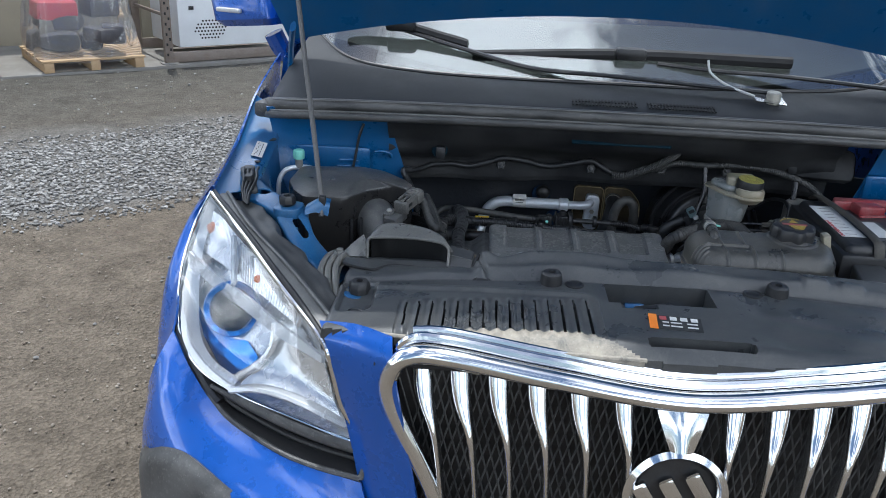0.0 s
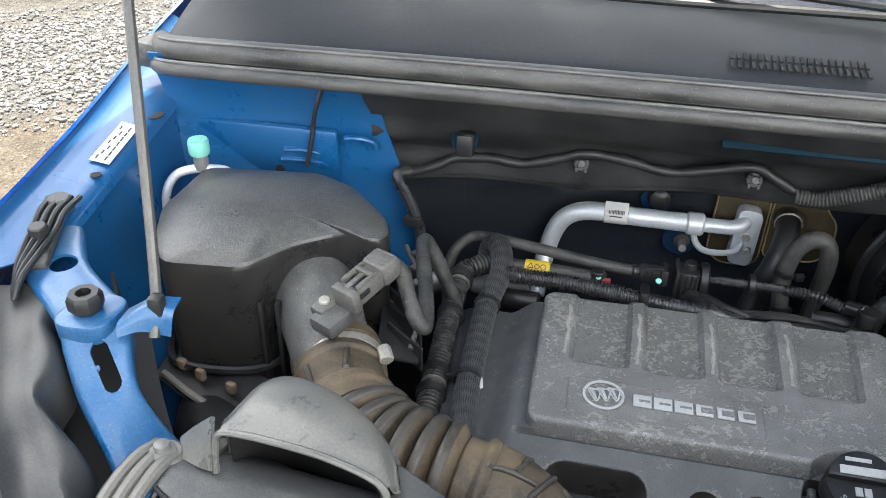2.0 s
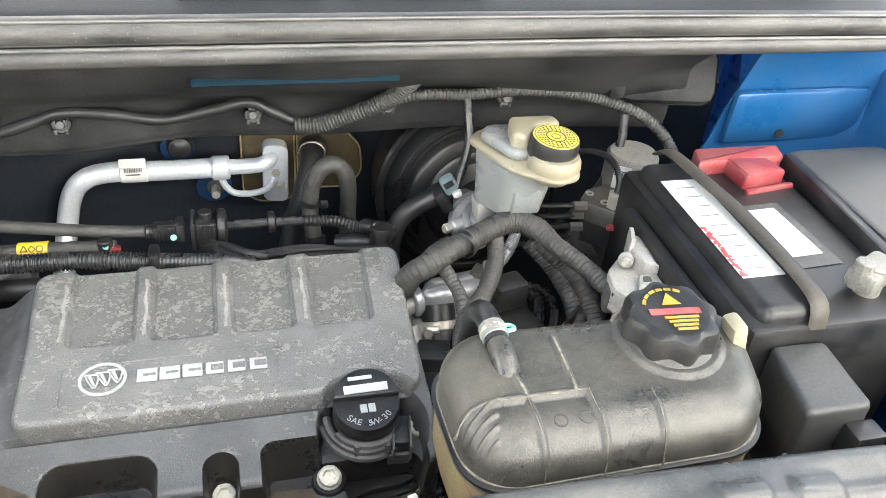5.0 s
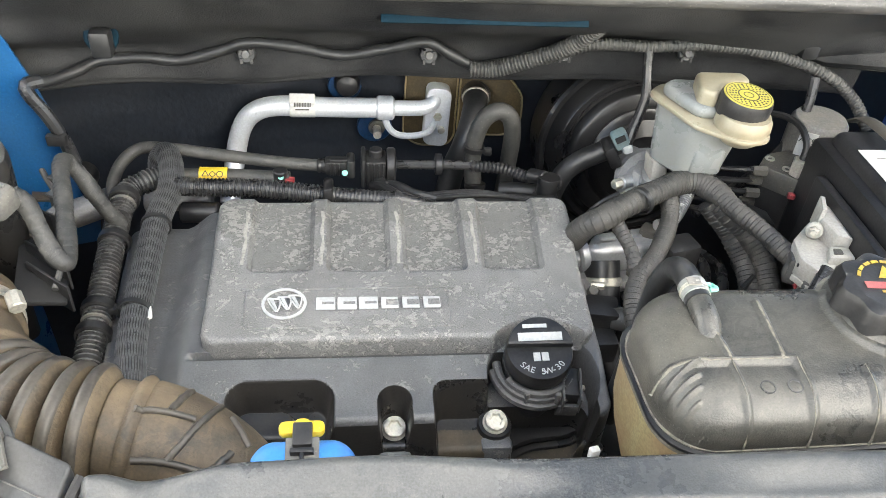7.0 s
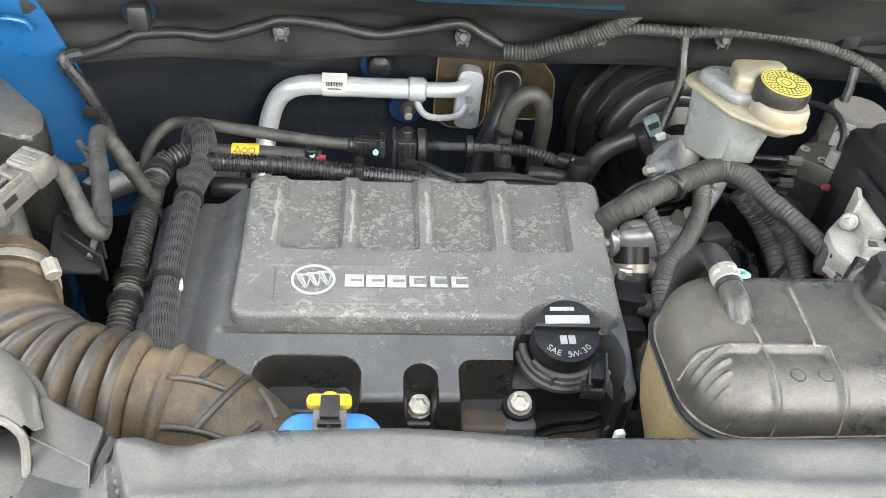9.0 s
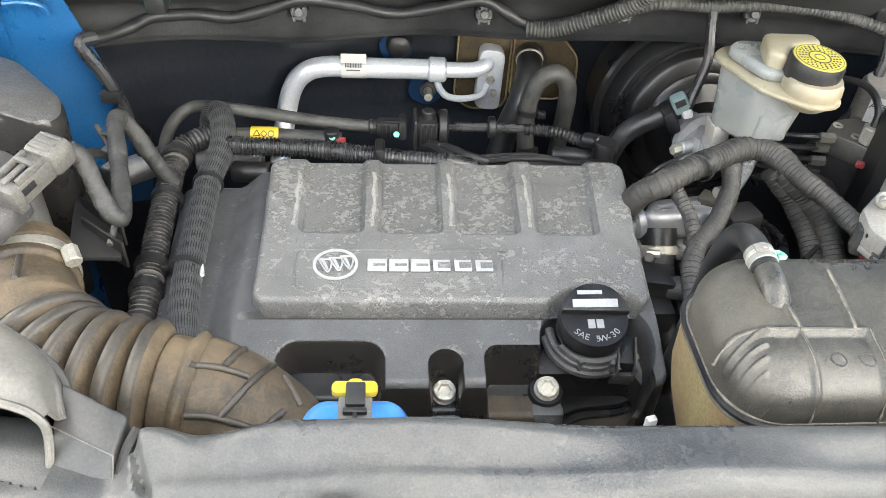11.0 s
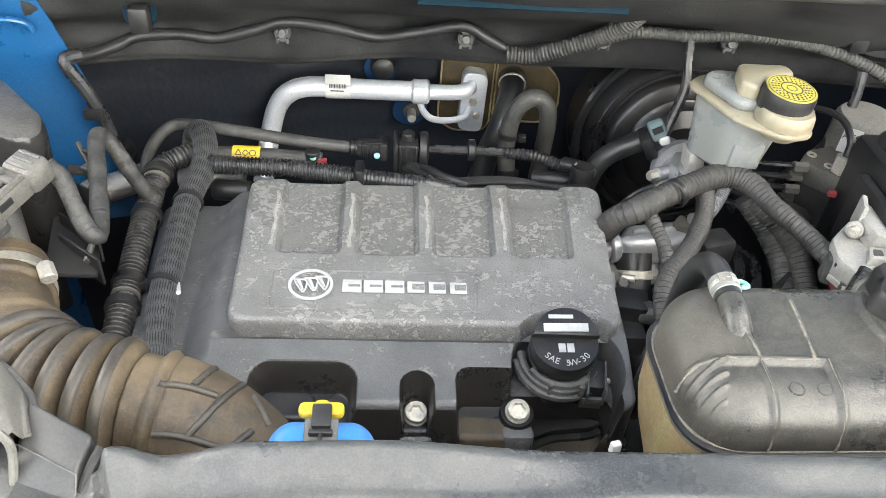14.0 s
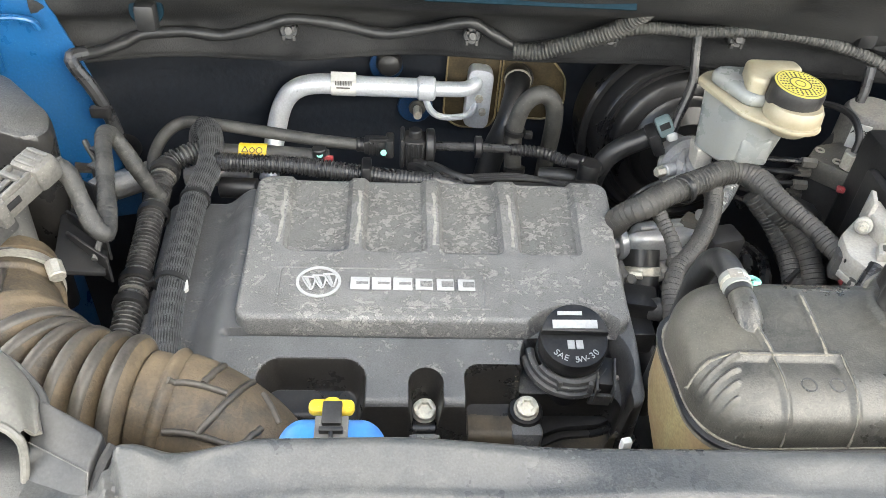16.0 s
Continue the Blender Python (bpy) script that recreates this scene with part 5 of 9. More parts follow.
for i in range(62):
    for s in (1, -1):
        x0 = 0.0 + i * 0.0135
        sweep([(x0 - 0.055 * s, 1.245, 0.95), (x0, 1.247, 0.75), (x0 + 0.055 * s, 1.25, 0.55)], 0.0016, 4, 0.2, bm)
part("mesh", bm, M_BLACK_DUSTY, grille, "black diamond mesh")

# ---- scuttle, seal, windscreen
SEAL = [(-0.375, 1.995, 1.132), (-0.33, 1.955, 1.142), (-0.15, 1.938, 1.150), (0.10, 1.930, 1.155), (0.41, 1.926, 1.157), (0.72, 1.930, 1.155), (0.97, 1.938, 1.150), (1.15, 1.955, 1.142), (1.195, 1.995, 1.132)]
part("seal_lip", sweep([(x, y + 0.004, z - 0.004) for x, y, z in SEAL], 0.0095, 12, 0.012), M_SEALRUB, car, "grey rubber bonnet seal")
part("seal_bulb", sweep([(x, y + 0.026, z + 0.013) for x, y, z in SEAL], 0.0155, 12, 0.012), M_SEALRUB, car, "rounded rubber seal bulb")
for dy, dz, r in ((0.0005, 0.0055, 0.0022), (0.014, 0.006, 0.0018), (0.016, 0.0265, 0.0016)):
    part("seal_ridge", sweep([(x, y + dy, z + dz) for x, y, z in SEAL], r, 8, 0.012), M_SEALEDGE, car, "pale ridge of the rubber seal")
part("seal_gutter", surface([[(x, y + 0.006, z - 0.012) for x, y, z in SEAL], [(x, y + 0.016, z - 0.003) for x, y, z in SEAL], [(x, y + 0.032, z + 0.004) for x, y, z in SEAL]], 40, 6, 0.002), M_BLACK, car)
part("seal_end_block", box((-0.372, 2.01, 1.137), (0.06, 0.045, 0.036), 0.01, rz=-15), M_BLACK_DUSTY, car, "grey foam seal end block")
part("seal_end_block", box((2 * XC + 0.372, 2.01, 1.137), (0.06, 0.045, 0.036), 0.01, rz=15), M_BLACK_DUSTY, car, "grey foam seal end block")
WS0 = [(-0.33, 2.32, 1.27), (-0.22, 2.20, 1.222), (-0.05, 2.165, 1.205), (0.18, 2.15, 1.202), (XC, 2.145, 1.203), (0.64, 2.15, 1.202), (0.87, 2.165, 1.205), (1.04, 2.20, 1.222), (1.15, 2.32, 1.27)]
cow = [[(x, y + 0.04, z + 0.014) for x, y, z in SEAL], [(x, y + 0.055, z + 0.024) for x, y, z in SEAL],
       [(s[0] * 0.5 + w[0] * 0.5, s[1] * 0.45 + w[1] * 0.55 + 0.015, s[2] * 0.45 + w[2] * 0.55 + 0.016) for s, w in zip(SEAL, WS0)],
       [(x, y - 0.012, z + 0.002) for x, y, z in WS0], [(x, y + 0.002, z - 0.006) for x, y, z in WS0]]
part("scuttle_panel", surface(cow, 60, 20, 0.003), M_COWL, car, "dark grey plastic scuttle panel")
scr = [WS0] + [[(XC + (x - XC) * (1 - 0.10 * k), y + 0.27 * k * 1.15, z + 0.165 * k * 1.15 - 0.012 * (abs(x - XC) / 0.75) ** 2 * 0) for x, y, z in WS0] for k in (1, 2, 3)]
part("windscreen", surface(scr, 36, 18, 0.005), M_GLASS, car, "curved windscreen reflecting clouds").visible_shadow = False
part("screen_edge", sweep([(x, y + 0.004, z + 0.004) for x, y, z in WS0], 0.005, 8, 0.02), M_BLACK, car, "black windscreen edge trim")
top = scr[3]
part("roof", surface([top, [(x, y + 0.3, z + 0.05) for x, y, z in top], [(x, y + 1.2, z + 0.05) for x, y, z in top], [(x, y + 1.75 - 0.1 * abs(x - XC), z - 0.02) for x, y, z in top]], 24, 16, 0.01), M_BLUE, car, "blue roof")
for side in (1, -1):
    part("pillar", surface([flip(r, side) for r in ([(-0.335, 2.31, 1.265), (-0.245, 2.78, 1.56), (-0.17, 3.2, 1.80)], [(-0.40, 2.34, 1.24), (-0.33, 2.8, 1.54), (-0.25, 3.22, 1.79)], [(-0.45, 2.5, 1.17), (-0.40, 2.95, 1.35), (-0.33, 3.4, 1.7)])], 12, 8, 0.02), M_BLUE, car, "blue windscreen pillar")
    part("door_skin", surface([flip(r, side) for r in ([(-0.455, 2.5, 1.17), (-0.47, 3.2, 1.2), (-0.47, 4.2, 1.22), (-0.44, 5.1, 1.24)], [(-0.49, 2.5, 0.9), (-0.5, 3.2, 0.9), (-0.5, 4.2, 0.9), (-0.46, 5.15, 0.9)], [(-0.485, 2.5, 0.45), (-0.49, 3.2, 0.42), (-0.49, 4.2, 0.42), (-0.44, 5.12, 0.45)])], 20, 12, 0.02), M_BLUE, car, "blue door skin")
    part("side_glass", surface([flip(r, side) for r in ([(-0.23, 3.16, 1.75), (-0.17, 3.5, 1.82), (-0.16, 4.3, 1.82), (-0.18, 4.82, 1.74)], [(-0.38, 2.9, 1.42), (-0.34, 3.5, 1.5), (-0.33, 4.3, 1.52), (-0.33, 5.0, 1.45)], [(-0.452, 2.52, 1.175), (-0.468, 3.3, 1.205), (-0.468, 4.2, 1.225), (-0.44, 5.1, 1.24)])], 20, 10, 0.006), M_BOOST, car, "dark tinted side glass")
    for wy in (2.06, 4.58):
        wheel = part("wheel", lathe([(0.20, 0.0), (0.215, 0.03), (0.215, 0.17), (0.20, 0.20)], (XC + (-0.485 - XC) * side, wy, 0.325), (side, 0, 0), 40), M_CAST, car, "dusty alloy wheel")
        part("tyre", lathe([(0.21, 0.0), (0.30, -0.004), (0.325, 0.02), (0.328, 0.10), (0.325, 0.18), (0.30, 0.204), (0.21, 0.20)], (XC + (-0.485 - XC) * side, wy, 0.325), (side, 0, 0), 48, hollow=True), M_HOSE, wheel, "black rubber tyre")
    # door mirror
    mx_ = XC + (-0.585 - XC) * side
    bm = stack([(round_outline([(-0.105, -0.035), (0.075, -0.055), (0.105, 0.03), (-0.10, 0.05)], 0.03, 4), 0.0), (round_outline([(-0.125, -0.05), (0.085, -0.075), (0.115, 0.04), (-0.115, 0.06)], 0.035, 4), 0.02), (round_outline([(-0.13, -0.05), (0.085, -0.075), (0.115, 0.04), (-0.12, 0.06)], 0.035, 4), 0.085), (round_outline([(-0.115, -0.03), (0.075, -0.055), (0.105, 0.04), (-0.105, 0.058)], 0.03, 4), 0.125), (round_outline([(-0.09, 0.0), (0.06, -0.02), (0.085, 0.035), (-0.085, 0.05)], 0.02, 4), 0.140)])
    bmesh.ops.transform(bm, matrix=Matrix.Translation((mx_, 2.72, 1.225)) @ Matrix.Scale(side, 4, (1, 0, 0)) @ Matrix.Rotation(radians(-14), 4, "Z") @ Matrix.Rotation(radians(-6), 4, "Y"), verts=bm.verts)
    bmesh.ops.recalc_face_normals(bm, faces=bm.faces)
    mir = part("door_mirror", bm, M_BLUE, car, "blue door mirror shell")
    part("repeater", box((XC + (-0.655 - XC) * side, 2.672, 1.268), (0.085, 0.02, 0.013), 0.005, rz=-20 * side), M_LABEL, mir, "slim clear indicator repeater")
    part("mirror_foot", sweep(flip([(-0.54, 2.73, 1.20), (-0.515, 2.74, 1.15), (-0.475, 2.76, 1.12)], side), 0.03, 10, 0.01), M_BLUE, mir)
    # bonnet hinge
    part("bonnet_hinge", sweep(flip([(-0.355, 2.16, 1.13), (-0.36, 2.17, 1.19), (-0.352, 2.15, 1.25), (-0.33, 2.08, 1.31)], side), 0.014, 8, 0.01, squash=0.5), M_BAYBLUE, car, "blue bonnet hinge arm")
    # hinge well coloured near-black: the gap's shade is in the colour
    part("hinge_well", surface([flip(r, side) for r in ([(-0.37, 2.05, 1.10), (-0.39, 2.2, 1.11), (-0.42, 2.5, 1.14)], [(-0.31, 2.05, 1.12), (-0.33, 2.2, 1.14), (-0.36, 2.4, 1.2)])], 10, 4, 0.003), M_DARK, car)
# cabin shell behind the glass
part("dashboard", surface([[(-0.30, 2.36, 1.25), (0.05, 2.24, 1.20), (XC, 2.22, 1.20), (0.77, 2.24, 1.20), (1.12, 2.36, 1.25)], [(-0.35, 2.75, 1.25), (0.05, 2.75, 1.27), (XC, 2.75, 1.27), (0.77, 2.75, 1.27), (1.17, 2.75, 1.25)], [(-0.35, 2.8, 1.0), (0.05, 2.8, 1.0), (XC, 2.8, 1.0), (0.77, 2.8, 1.0), (1.17, 2.8, 1.0)]], 16, 12, 0.01), M_DARK, car, "dark dashboard")
part("tailgate", surface([[(XC - 0.54, 4.78, 1.76), (XC, 4.84, 1.80), (XC + 0.54, 4.78, 1.76)], [(XC - 0.84, 5.08, 1.24), (XC, 5.16, 1.26), (XC + 0.84, 5.08, 1.24)], [(XC - 0.87, 5.12, 0.9), (XC, 5.24, 0.88), (XC + 0.87, 5.12, 0.9)], [(XC - 0.85, 5.1, 0.45), (XC, 5.2, 0.42), (XC + 0.85, 5.1, 0.45)]], 20, 14, 0.012), M_BLUE, car, "blue tailgate")
part("cabin_floor", box((XC, 3.6, 0.40), (1.3, 2.9, 0.04), 0.01), M_DARK, car)
# vents in the scuttle: slot by slot
for x0, x1, dz in ((0.30, 0.45, 0.0), (0.465, 0.62, 0.0), (0.75, 0.86, -0.002), (0.90, 1.03, -0.006)):
    n = int((x1 - x0) / 0.0072)
    for k in range(n):
        x = x0 + 0.0072 * (k + 0.5)
        for row in (-1, 1):
            part("vent_slot", box((x, 2.004 + 0.009 * row + 0.10 * (x - XC) ** 2, 1.1905 + 0.0016 * row + dz - 0.06 * (x - XC) ** 2), (0.0036, 0.0145, 0.0022), 0, rx=9), M_DARK, car)

# ---- wipers


def wiper(pts_arm, pts_blade, joint):
    w = part("wiper_arm", sweep(pts_arm, 0.009, 8, 0.012, squash=0.6), M_BLACK, car, "black wiper arm")
    part("blade", sweep(pts_blade, 0.012, 8, 0.02, squash=1.2), M_DARK, w, "black wiper blade")
    part("joint", box(joint, (0.075, 0.03, 0.03), 0.01), M_BLACK, w)


wiper([(0.765, 2.09, 1.215), (0.60, 2.10, 1.222), (0.40, 2.13, 1.228), (0.22, 2.18, 1.228), (0.05, 2.23, 1.258), (-0.11, 2.27, 1.293)], [(0.06, 2.26, 1.262), (-0.10, 2.27, 1.30), (-0.26, 2.30, 1.348)], (-0.105, 2.262, 1.302))
wiper([(1.12, 2.13, 1.225), (0.82, 2.18, 1.238), (0.66, 2.20, 1.24), (0.52, 2.22, 1.247)], [(0.075, 2.24, 1.24), (0.45, 2.235, 1.262), (0.84, 2.235, 1.262)], (0.455, 2.225, 1.266))
part("wiper_spindle", rod((0.755, 2.07, 1.195), (0.755, 2.068, 1.222), 0.016, 14), M_STEEL, car, "steel wiper nut")
tag = thing("wire_tag", "white wire tie with a clear tag on the wiper spindle", "tag", (0.70, 2.08, 1.2))
part("tie", sweep([(0.62, 2.15, 1.272), (0.628, 2.14, 1.245), (0.66, 2.10, 1.225), (0.71, 2.06, 1.212)], 0.0028, 8, 0.006), M_LABEL, tag)
part("tag", box((0.745, 2.065, 1.206), (0.07, 0.05, 0.0012), 0, rx=10, ry=6), M_LENS, tag)

# ---- bonnet, propped open
# the nose is out of view; its reach is shaped to place its shadow
NOSE = (0.26, 0.18, 0.105, 0.09, 0.03)          # the nose runs out furthest at the middle
hood_rows = []
for k in range(6):
    s = k / 5
    row = []
    for i in range(-4, 5):
        q = i / 4
        x = XC + q * (0.77 + 0.23 * s - 0.12 * s * s)
        bow = 1 - q * q
        # slope length 1.0 at about 50 degrees, nose bowed forward
        d = 0.98 * s + s * NOSE[abs(i)]
        row.append((x, 2.19 - 0.60 * d - 0.02 * bow, 1.285 + 0.80 * d + 0.09 * bow * (1 - 0.5 * s)))
    hood_rows.append(row)
part("bonnet", surface(hood_rows, 36, 24, 0.03), M_BAYBLUE, car, "open blue bonnet held by a steel stay", angle=0.5)
part("prop_stay", sweep([(-0.178, 1.60, 1.04), (-0.185, 1.63, 1.09), (-0.245, 1.775, 1.36), (-0.285, 1.875, 1.56)], 0.0048, 10, 0.02), M_ROD, car, "thin steel bonnet stay")
part("stay_foot", box((-0.177, 1.612, 1.066), (0.013, 0.013, 0.020), 0.003), M_BLACK, car)

# ---------------------------------------------------------------- bulkhead
bulk = thing("bulkhead", "dark insulated bulkhead at the back of the engine bay", "bulkhead", (XC, 2.2, 0.6))
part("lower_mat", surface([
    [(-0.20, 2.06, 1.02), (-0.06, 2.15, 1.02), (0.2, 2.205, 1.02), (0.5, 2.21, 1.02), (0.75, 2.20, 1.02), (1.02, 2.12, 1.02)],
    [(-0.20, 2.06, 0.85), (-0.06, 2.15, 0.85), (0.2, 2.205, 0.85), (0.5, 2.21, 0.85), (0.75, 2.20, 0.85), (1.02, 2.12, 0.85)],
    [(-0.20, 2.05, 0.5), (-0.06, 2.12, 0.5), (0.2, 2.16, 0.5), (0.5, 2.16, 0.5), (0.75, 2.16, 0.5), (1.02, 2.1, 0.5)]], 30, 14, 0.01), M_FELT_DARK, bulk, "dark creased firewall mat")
led = []
for z, y in ((1.147, 0.0), (1.125, 0.012), (1.09, 0.045), (1.06, 0.104), (1.035, 0.128), (1.005, 0.132), (0.992, 0.136), (0.985, 0.15), (0.985, 0.24)):
    led.append([(x, 1.945 + y + 0.05 * ((x - XC) / 0.5) ** 2 * (-0.8 if y > 0.05 else 0.35) + 0.006 * math.sin(x * 23), z + 0.012 * (x - 0.3) * (1 if z < 1.03 else 0) + 0.003 * math.sin(x * 17 + z * 40)) for x in (-0.10, 0.02, 0.16, 0.30, 0.45, 0.60, 0.75, 0.90)])
part("upper_pad", surface(led, 60, 40, 0.004), M_FELT, bulk, "dusty grey-brown insulation pad")
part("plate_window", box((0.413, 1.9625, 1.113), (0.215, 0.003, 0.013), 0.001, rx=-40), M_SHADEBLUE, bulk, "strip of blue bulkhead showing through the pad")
part("pad_corner", box((0.885, 2.035, 1.07), (0.13, 0.03, 0.075), 0.018, rz=-8, rx=-24), M_FELT, bulk, "rounded corner of the insulation pad")
for x, y, z in ((0.015, 2.012, 1.056), (0.158, 2.058, 1.022), (0.367, 2.064, 1.022), (0.528, 2.06, 1.030), (0.675, 2.055, 1.036), (0.804, 2.03, 1.062)):
    c = thing("trim_clip", "grey push-in clip on the insulation pad", "clip", (x, y, z), "clips along the bulkhead")
    if x < 0.1 or x > 0.8:
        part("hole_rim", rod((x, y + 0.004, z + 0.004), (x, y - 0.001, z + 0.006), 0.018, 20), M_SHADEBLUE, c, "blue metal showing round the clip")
        part("head", box((x + 0.003, y - 0.012, z + 0.004), (0.022, 0.02, 0.03), 0.005), M_HOSE, c)
    else:
        part("head", rod((x, y + 0.004, z), (x, y - 0.008, z + 0.004), 0.011, 12), M_HOSE, c)
        part("pin", rod((x, y - 0.006, z + 0.003), (x, y - 0.014, z + 0.006), 0.005, 10), M_BLACK_DUSTY, c)
        for k in range(4):
            a = math.pi / 4 + k * math.pi / 2
            part("fin", box((x + 0.008 * math.cos(a), y - 0.008, z + 0.002 + 0.008 * math.sin(a)), (0.003, 0.007, 0.006), 0), M_BLACK_DUSTY, c)
# studs and grommets on the mat
for x, z, r in ((-0.075, 0.815, 0.019), (0.272, 0.918, 0.018)):
    g = thing("grommet", "black rubber grommet in the firewall mat", "grommet", (x, 2.17, z), "firewall grommets")
    part("dome", lathe([(r, 0), (r, 0.006), (r * 0.8, 0.014), (r * 0.4, 0.018)], (x, 2.19 if x > 0 else 2.12, z), (0, -1, 0.1), 18), M_BLACK, g)
part("blue_patch", rod((0.268, 2.197, 0.912), (0.268, 2.190, 0.912), 0.023, 20), M_DEEPBLUE, bulk)
part("blue_patch", rod((0.31, 2.197, 0.850), (0.31, 2.188, 0.850), 0.025, 20), M_DEEPBLUE, bulk)
st = thing("bulkhead_stud", "zinc stud and washer on blue metal", "stud", (0.313, 2.18, 0.851))
part("washer", rod((0.313, 2.188, 0.851), (0.313, 2.183, 0.851), 0.012, 20), M_CASTDARK, st)
part("stud", rod((0.313, 2.183, 0.851), (0.313, 2.160, 0.853), 0.006, 10), M_STEEL, st)
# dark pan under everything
pan = thing("bay_floor", "dark underside of the engine bay", "undertray", (XC, 1.6, 0.4))
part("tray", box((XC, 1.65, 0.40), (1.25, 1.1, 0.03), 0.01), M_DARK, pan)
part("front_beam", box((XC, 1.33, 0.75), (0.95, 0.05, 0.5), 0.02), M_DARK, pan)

# ---------------------------------------------------------------- engine
eng = thing("engine", "grimy transverse petrol engine under a black cover", "engine", (0.3, 1.75, 0.45))
part("block", box((0.29, 1.78, 0.68), (0.44, 0.24, 0.34), 0.02), M_ENGINE, eng, "dirty engine block")
part("head_side", box((0.30, 1.66, 0.745), (0.40, 0.10, 0.14), 0.015), M_ENGINE, eng)
part("gearbox", box((0.62, 1.78, 0.62), (0.24, 0.26, 0.26), 0.05, seg=4), M_CAST, eng, "cast gearbox casing")
for x, y, z, w, d, h, mt_ in ((0.440, 1.655, 0.785, 0.026, 0.03, 0.05, M_CASTDARK), (0.462, 1.662, 0.790, 0.020, 0.03, 0.045, M_CAST), (0.405, 1.640, 0.782, 0.022, 0.03, 0.04, M_CASTDARK)):
    part("cast_lug", lathe([(w * 0.62, -h / 2), (w * 0.60, h * 0.2), (w * 0.5, h * 0.42), (w * 0.3, h / 2)], (x, y, z), (0.1, -0.5, 1), 9), mt_, eng, "dirty cast lug")
bm = box((0.485, 1.655, 0.800), (0.040, 0.004, 0.05), 0.001)
box((0.485, 1.668, 0.822), (0.044, 0.03, 0.004), 0.001, bm=bm)
box((0.468, 1.660, 0.800), (0.005, 0.022, 0.045), 0.001, bm=bm)
part("rusty_bracket", bm, M_RUST, eng, "rusty folded bracket")

UPQ = [(0.139, 1.697), (0.500, 1.697), (0.513, 1.906), (0.136, 1.903)]
RX = (0.2045, 0.2815, 0.3585, 0.4375)          # the four pockets' middles
FRONT, HALF = 1.787, 0.0325


def pocket(x, y):
    """How far inside a pocket (0 to 1): a broad slope at its front, steep walls beside it, running out at the back."""
    d = min(rrect(x, y, c + 0.035 * (y - 1.80) * (c > 0.4), FRONT + 0.063, HALF, 0.063, 0.012) for c in RX)
    return smooth(0.0005, -0.0055, d) * smooth(FRONT, FRONT + 0.012, y) * (1 - 0.45 * smooth(1.872, 1.905, y))


def pocket_line(x, y):
    return min(rrect(x, y, c + 0.035 * (y - 1.80) * (c > 0.4), FRONT + 0.063, HALF, 0.063, 0.012) for c in RX)


def upper_f(x, y):
    z = 0.008 * smooth(1.79, 1.87, y)
    z -= 0.0085 * pocket(x, y)
    # bay for the filler
    z -= 0.042 * smooth(0.056, 0.048, math.hypot(x - 0.447, (y - 1.664) * 1.0))
    return z


cover = thing("engine_cover", "dusty grey-black plastic engine cover with four recessed pockets", "engine cover", (0.3, 1.78, 0.84))
shell = part("upper_shell", pad(UPQ, 0.9245, 0.902, 260, 170, 0.0065, 0.016, upper_f, snap=pocket_line), M_COVER, cover, "raised dusty cover panel")
shell.data.materials.append(M_STAIN)
for f in shell.data.polygons:
    x, y, z = f.center
    wander = 0.006 * noise.noise((x * 70, y * 70, 0))
    if (pocket_line(x, y) < -0.004 and y > FRONT + 0.013 + wander) or (x < 0.168 and y > 1.835 - (x - 0.15) * 1.2 + 2 * wander) or (y > 1.86 + 2 * wander and x < 0.49):
        f.material_index = 1
FRAME = round_outline([(0.176, 1.712), (0.365, 1.712), (0.367, 1.764), (0.175, 1.764)], 0.008, 5)
part("name_frame", sweep([(x, y, 0.9246) for x, y in FRAME + FRAME[:1]], 0.0010, 8, 0.002), M_COVER, cover, "raised frame round the moulded name")
for c in RX:
    part("dust_streak", sweep([(c - 0.0375 + 0.0006 * k % 0.002, 1.800 + 0.011 * k, 0.9243 + 0.008 * smooth(1.79, 1.87, 1.800 + 0.011 * k)) for k in range(8)], lambda d: 0.0012 + 0.0011 * abs(math.sin(d * 130 + c * 40)), 8, 0.003, squash=0.3), M_DUSTPALE, cover, "pale dust caught beside a pocket")


def lower_top(y):
    return 0.908 - 0.011 * smooth(1.70, 1.632, y)


def bays(x, y):
    """Distances to the moulded front bays: an arch, a screw bay and a square step."""
    return (rrect(x, y, 0.211, 1.626, 0.044, 0.040, 0.016), rrect(x, y, 0.3105, 1.628, 0.0125, 0.030, 0.0122), rrect(x, y, 0.418, 1.619, 0.071, 0.043, 0.010))


def lower_f(x, y):
    z = lower_top(y) - 0.908
    a, b, c = bays(x, y)
    z -= 0.034 * smooth(0.004, -0.005, a)
    z -= 0.040 * smooth(0.003, -0.003, b)
    z -= 0.047 * smooth(0.003, -0.003, c)
    # lip inside the arch
    z += 0.012 * smooth(0.004, -0.003, rrect(x, y, 0.197, 1.634, 0.026, 0.022, 0.012))
    z -= 0.022 * smooth(0.13, 0.095, x)
    z -= 0.013 * smooth(0.0045, 0.0015, abs(y - 1.6945)) * smooth(0.125, 0.14, x) * smooth(0.42, 0.41, x)      # joint under the upper panel
    z -= 0.04 * smooth(0.052, 0.048, math.hypot(x - 0.447, y - 1.668))
    return z


low = part("lower_shell", pad([(0.050, 1.625), (0.505, 1.627), (0.515, 1.915), (0.036, 1.912)], 0.908, 0.822, 420, 300, 0.007, 0.016, lower_f, snap=lambda x, y: min(bays(x, y)) - 0.003), M_COVER_LOW, cover, "lower cover moulding with a glossy black front")
low.data.materials.append(M_GLOSSBLACK)
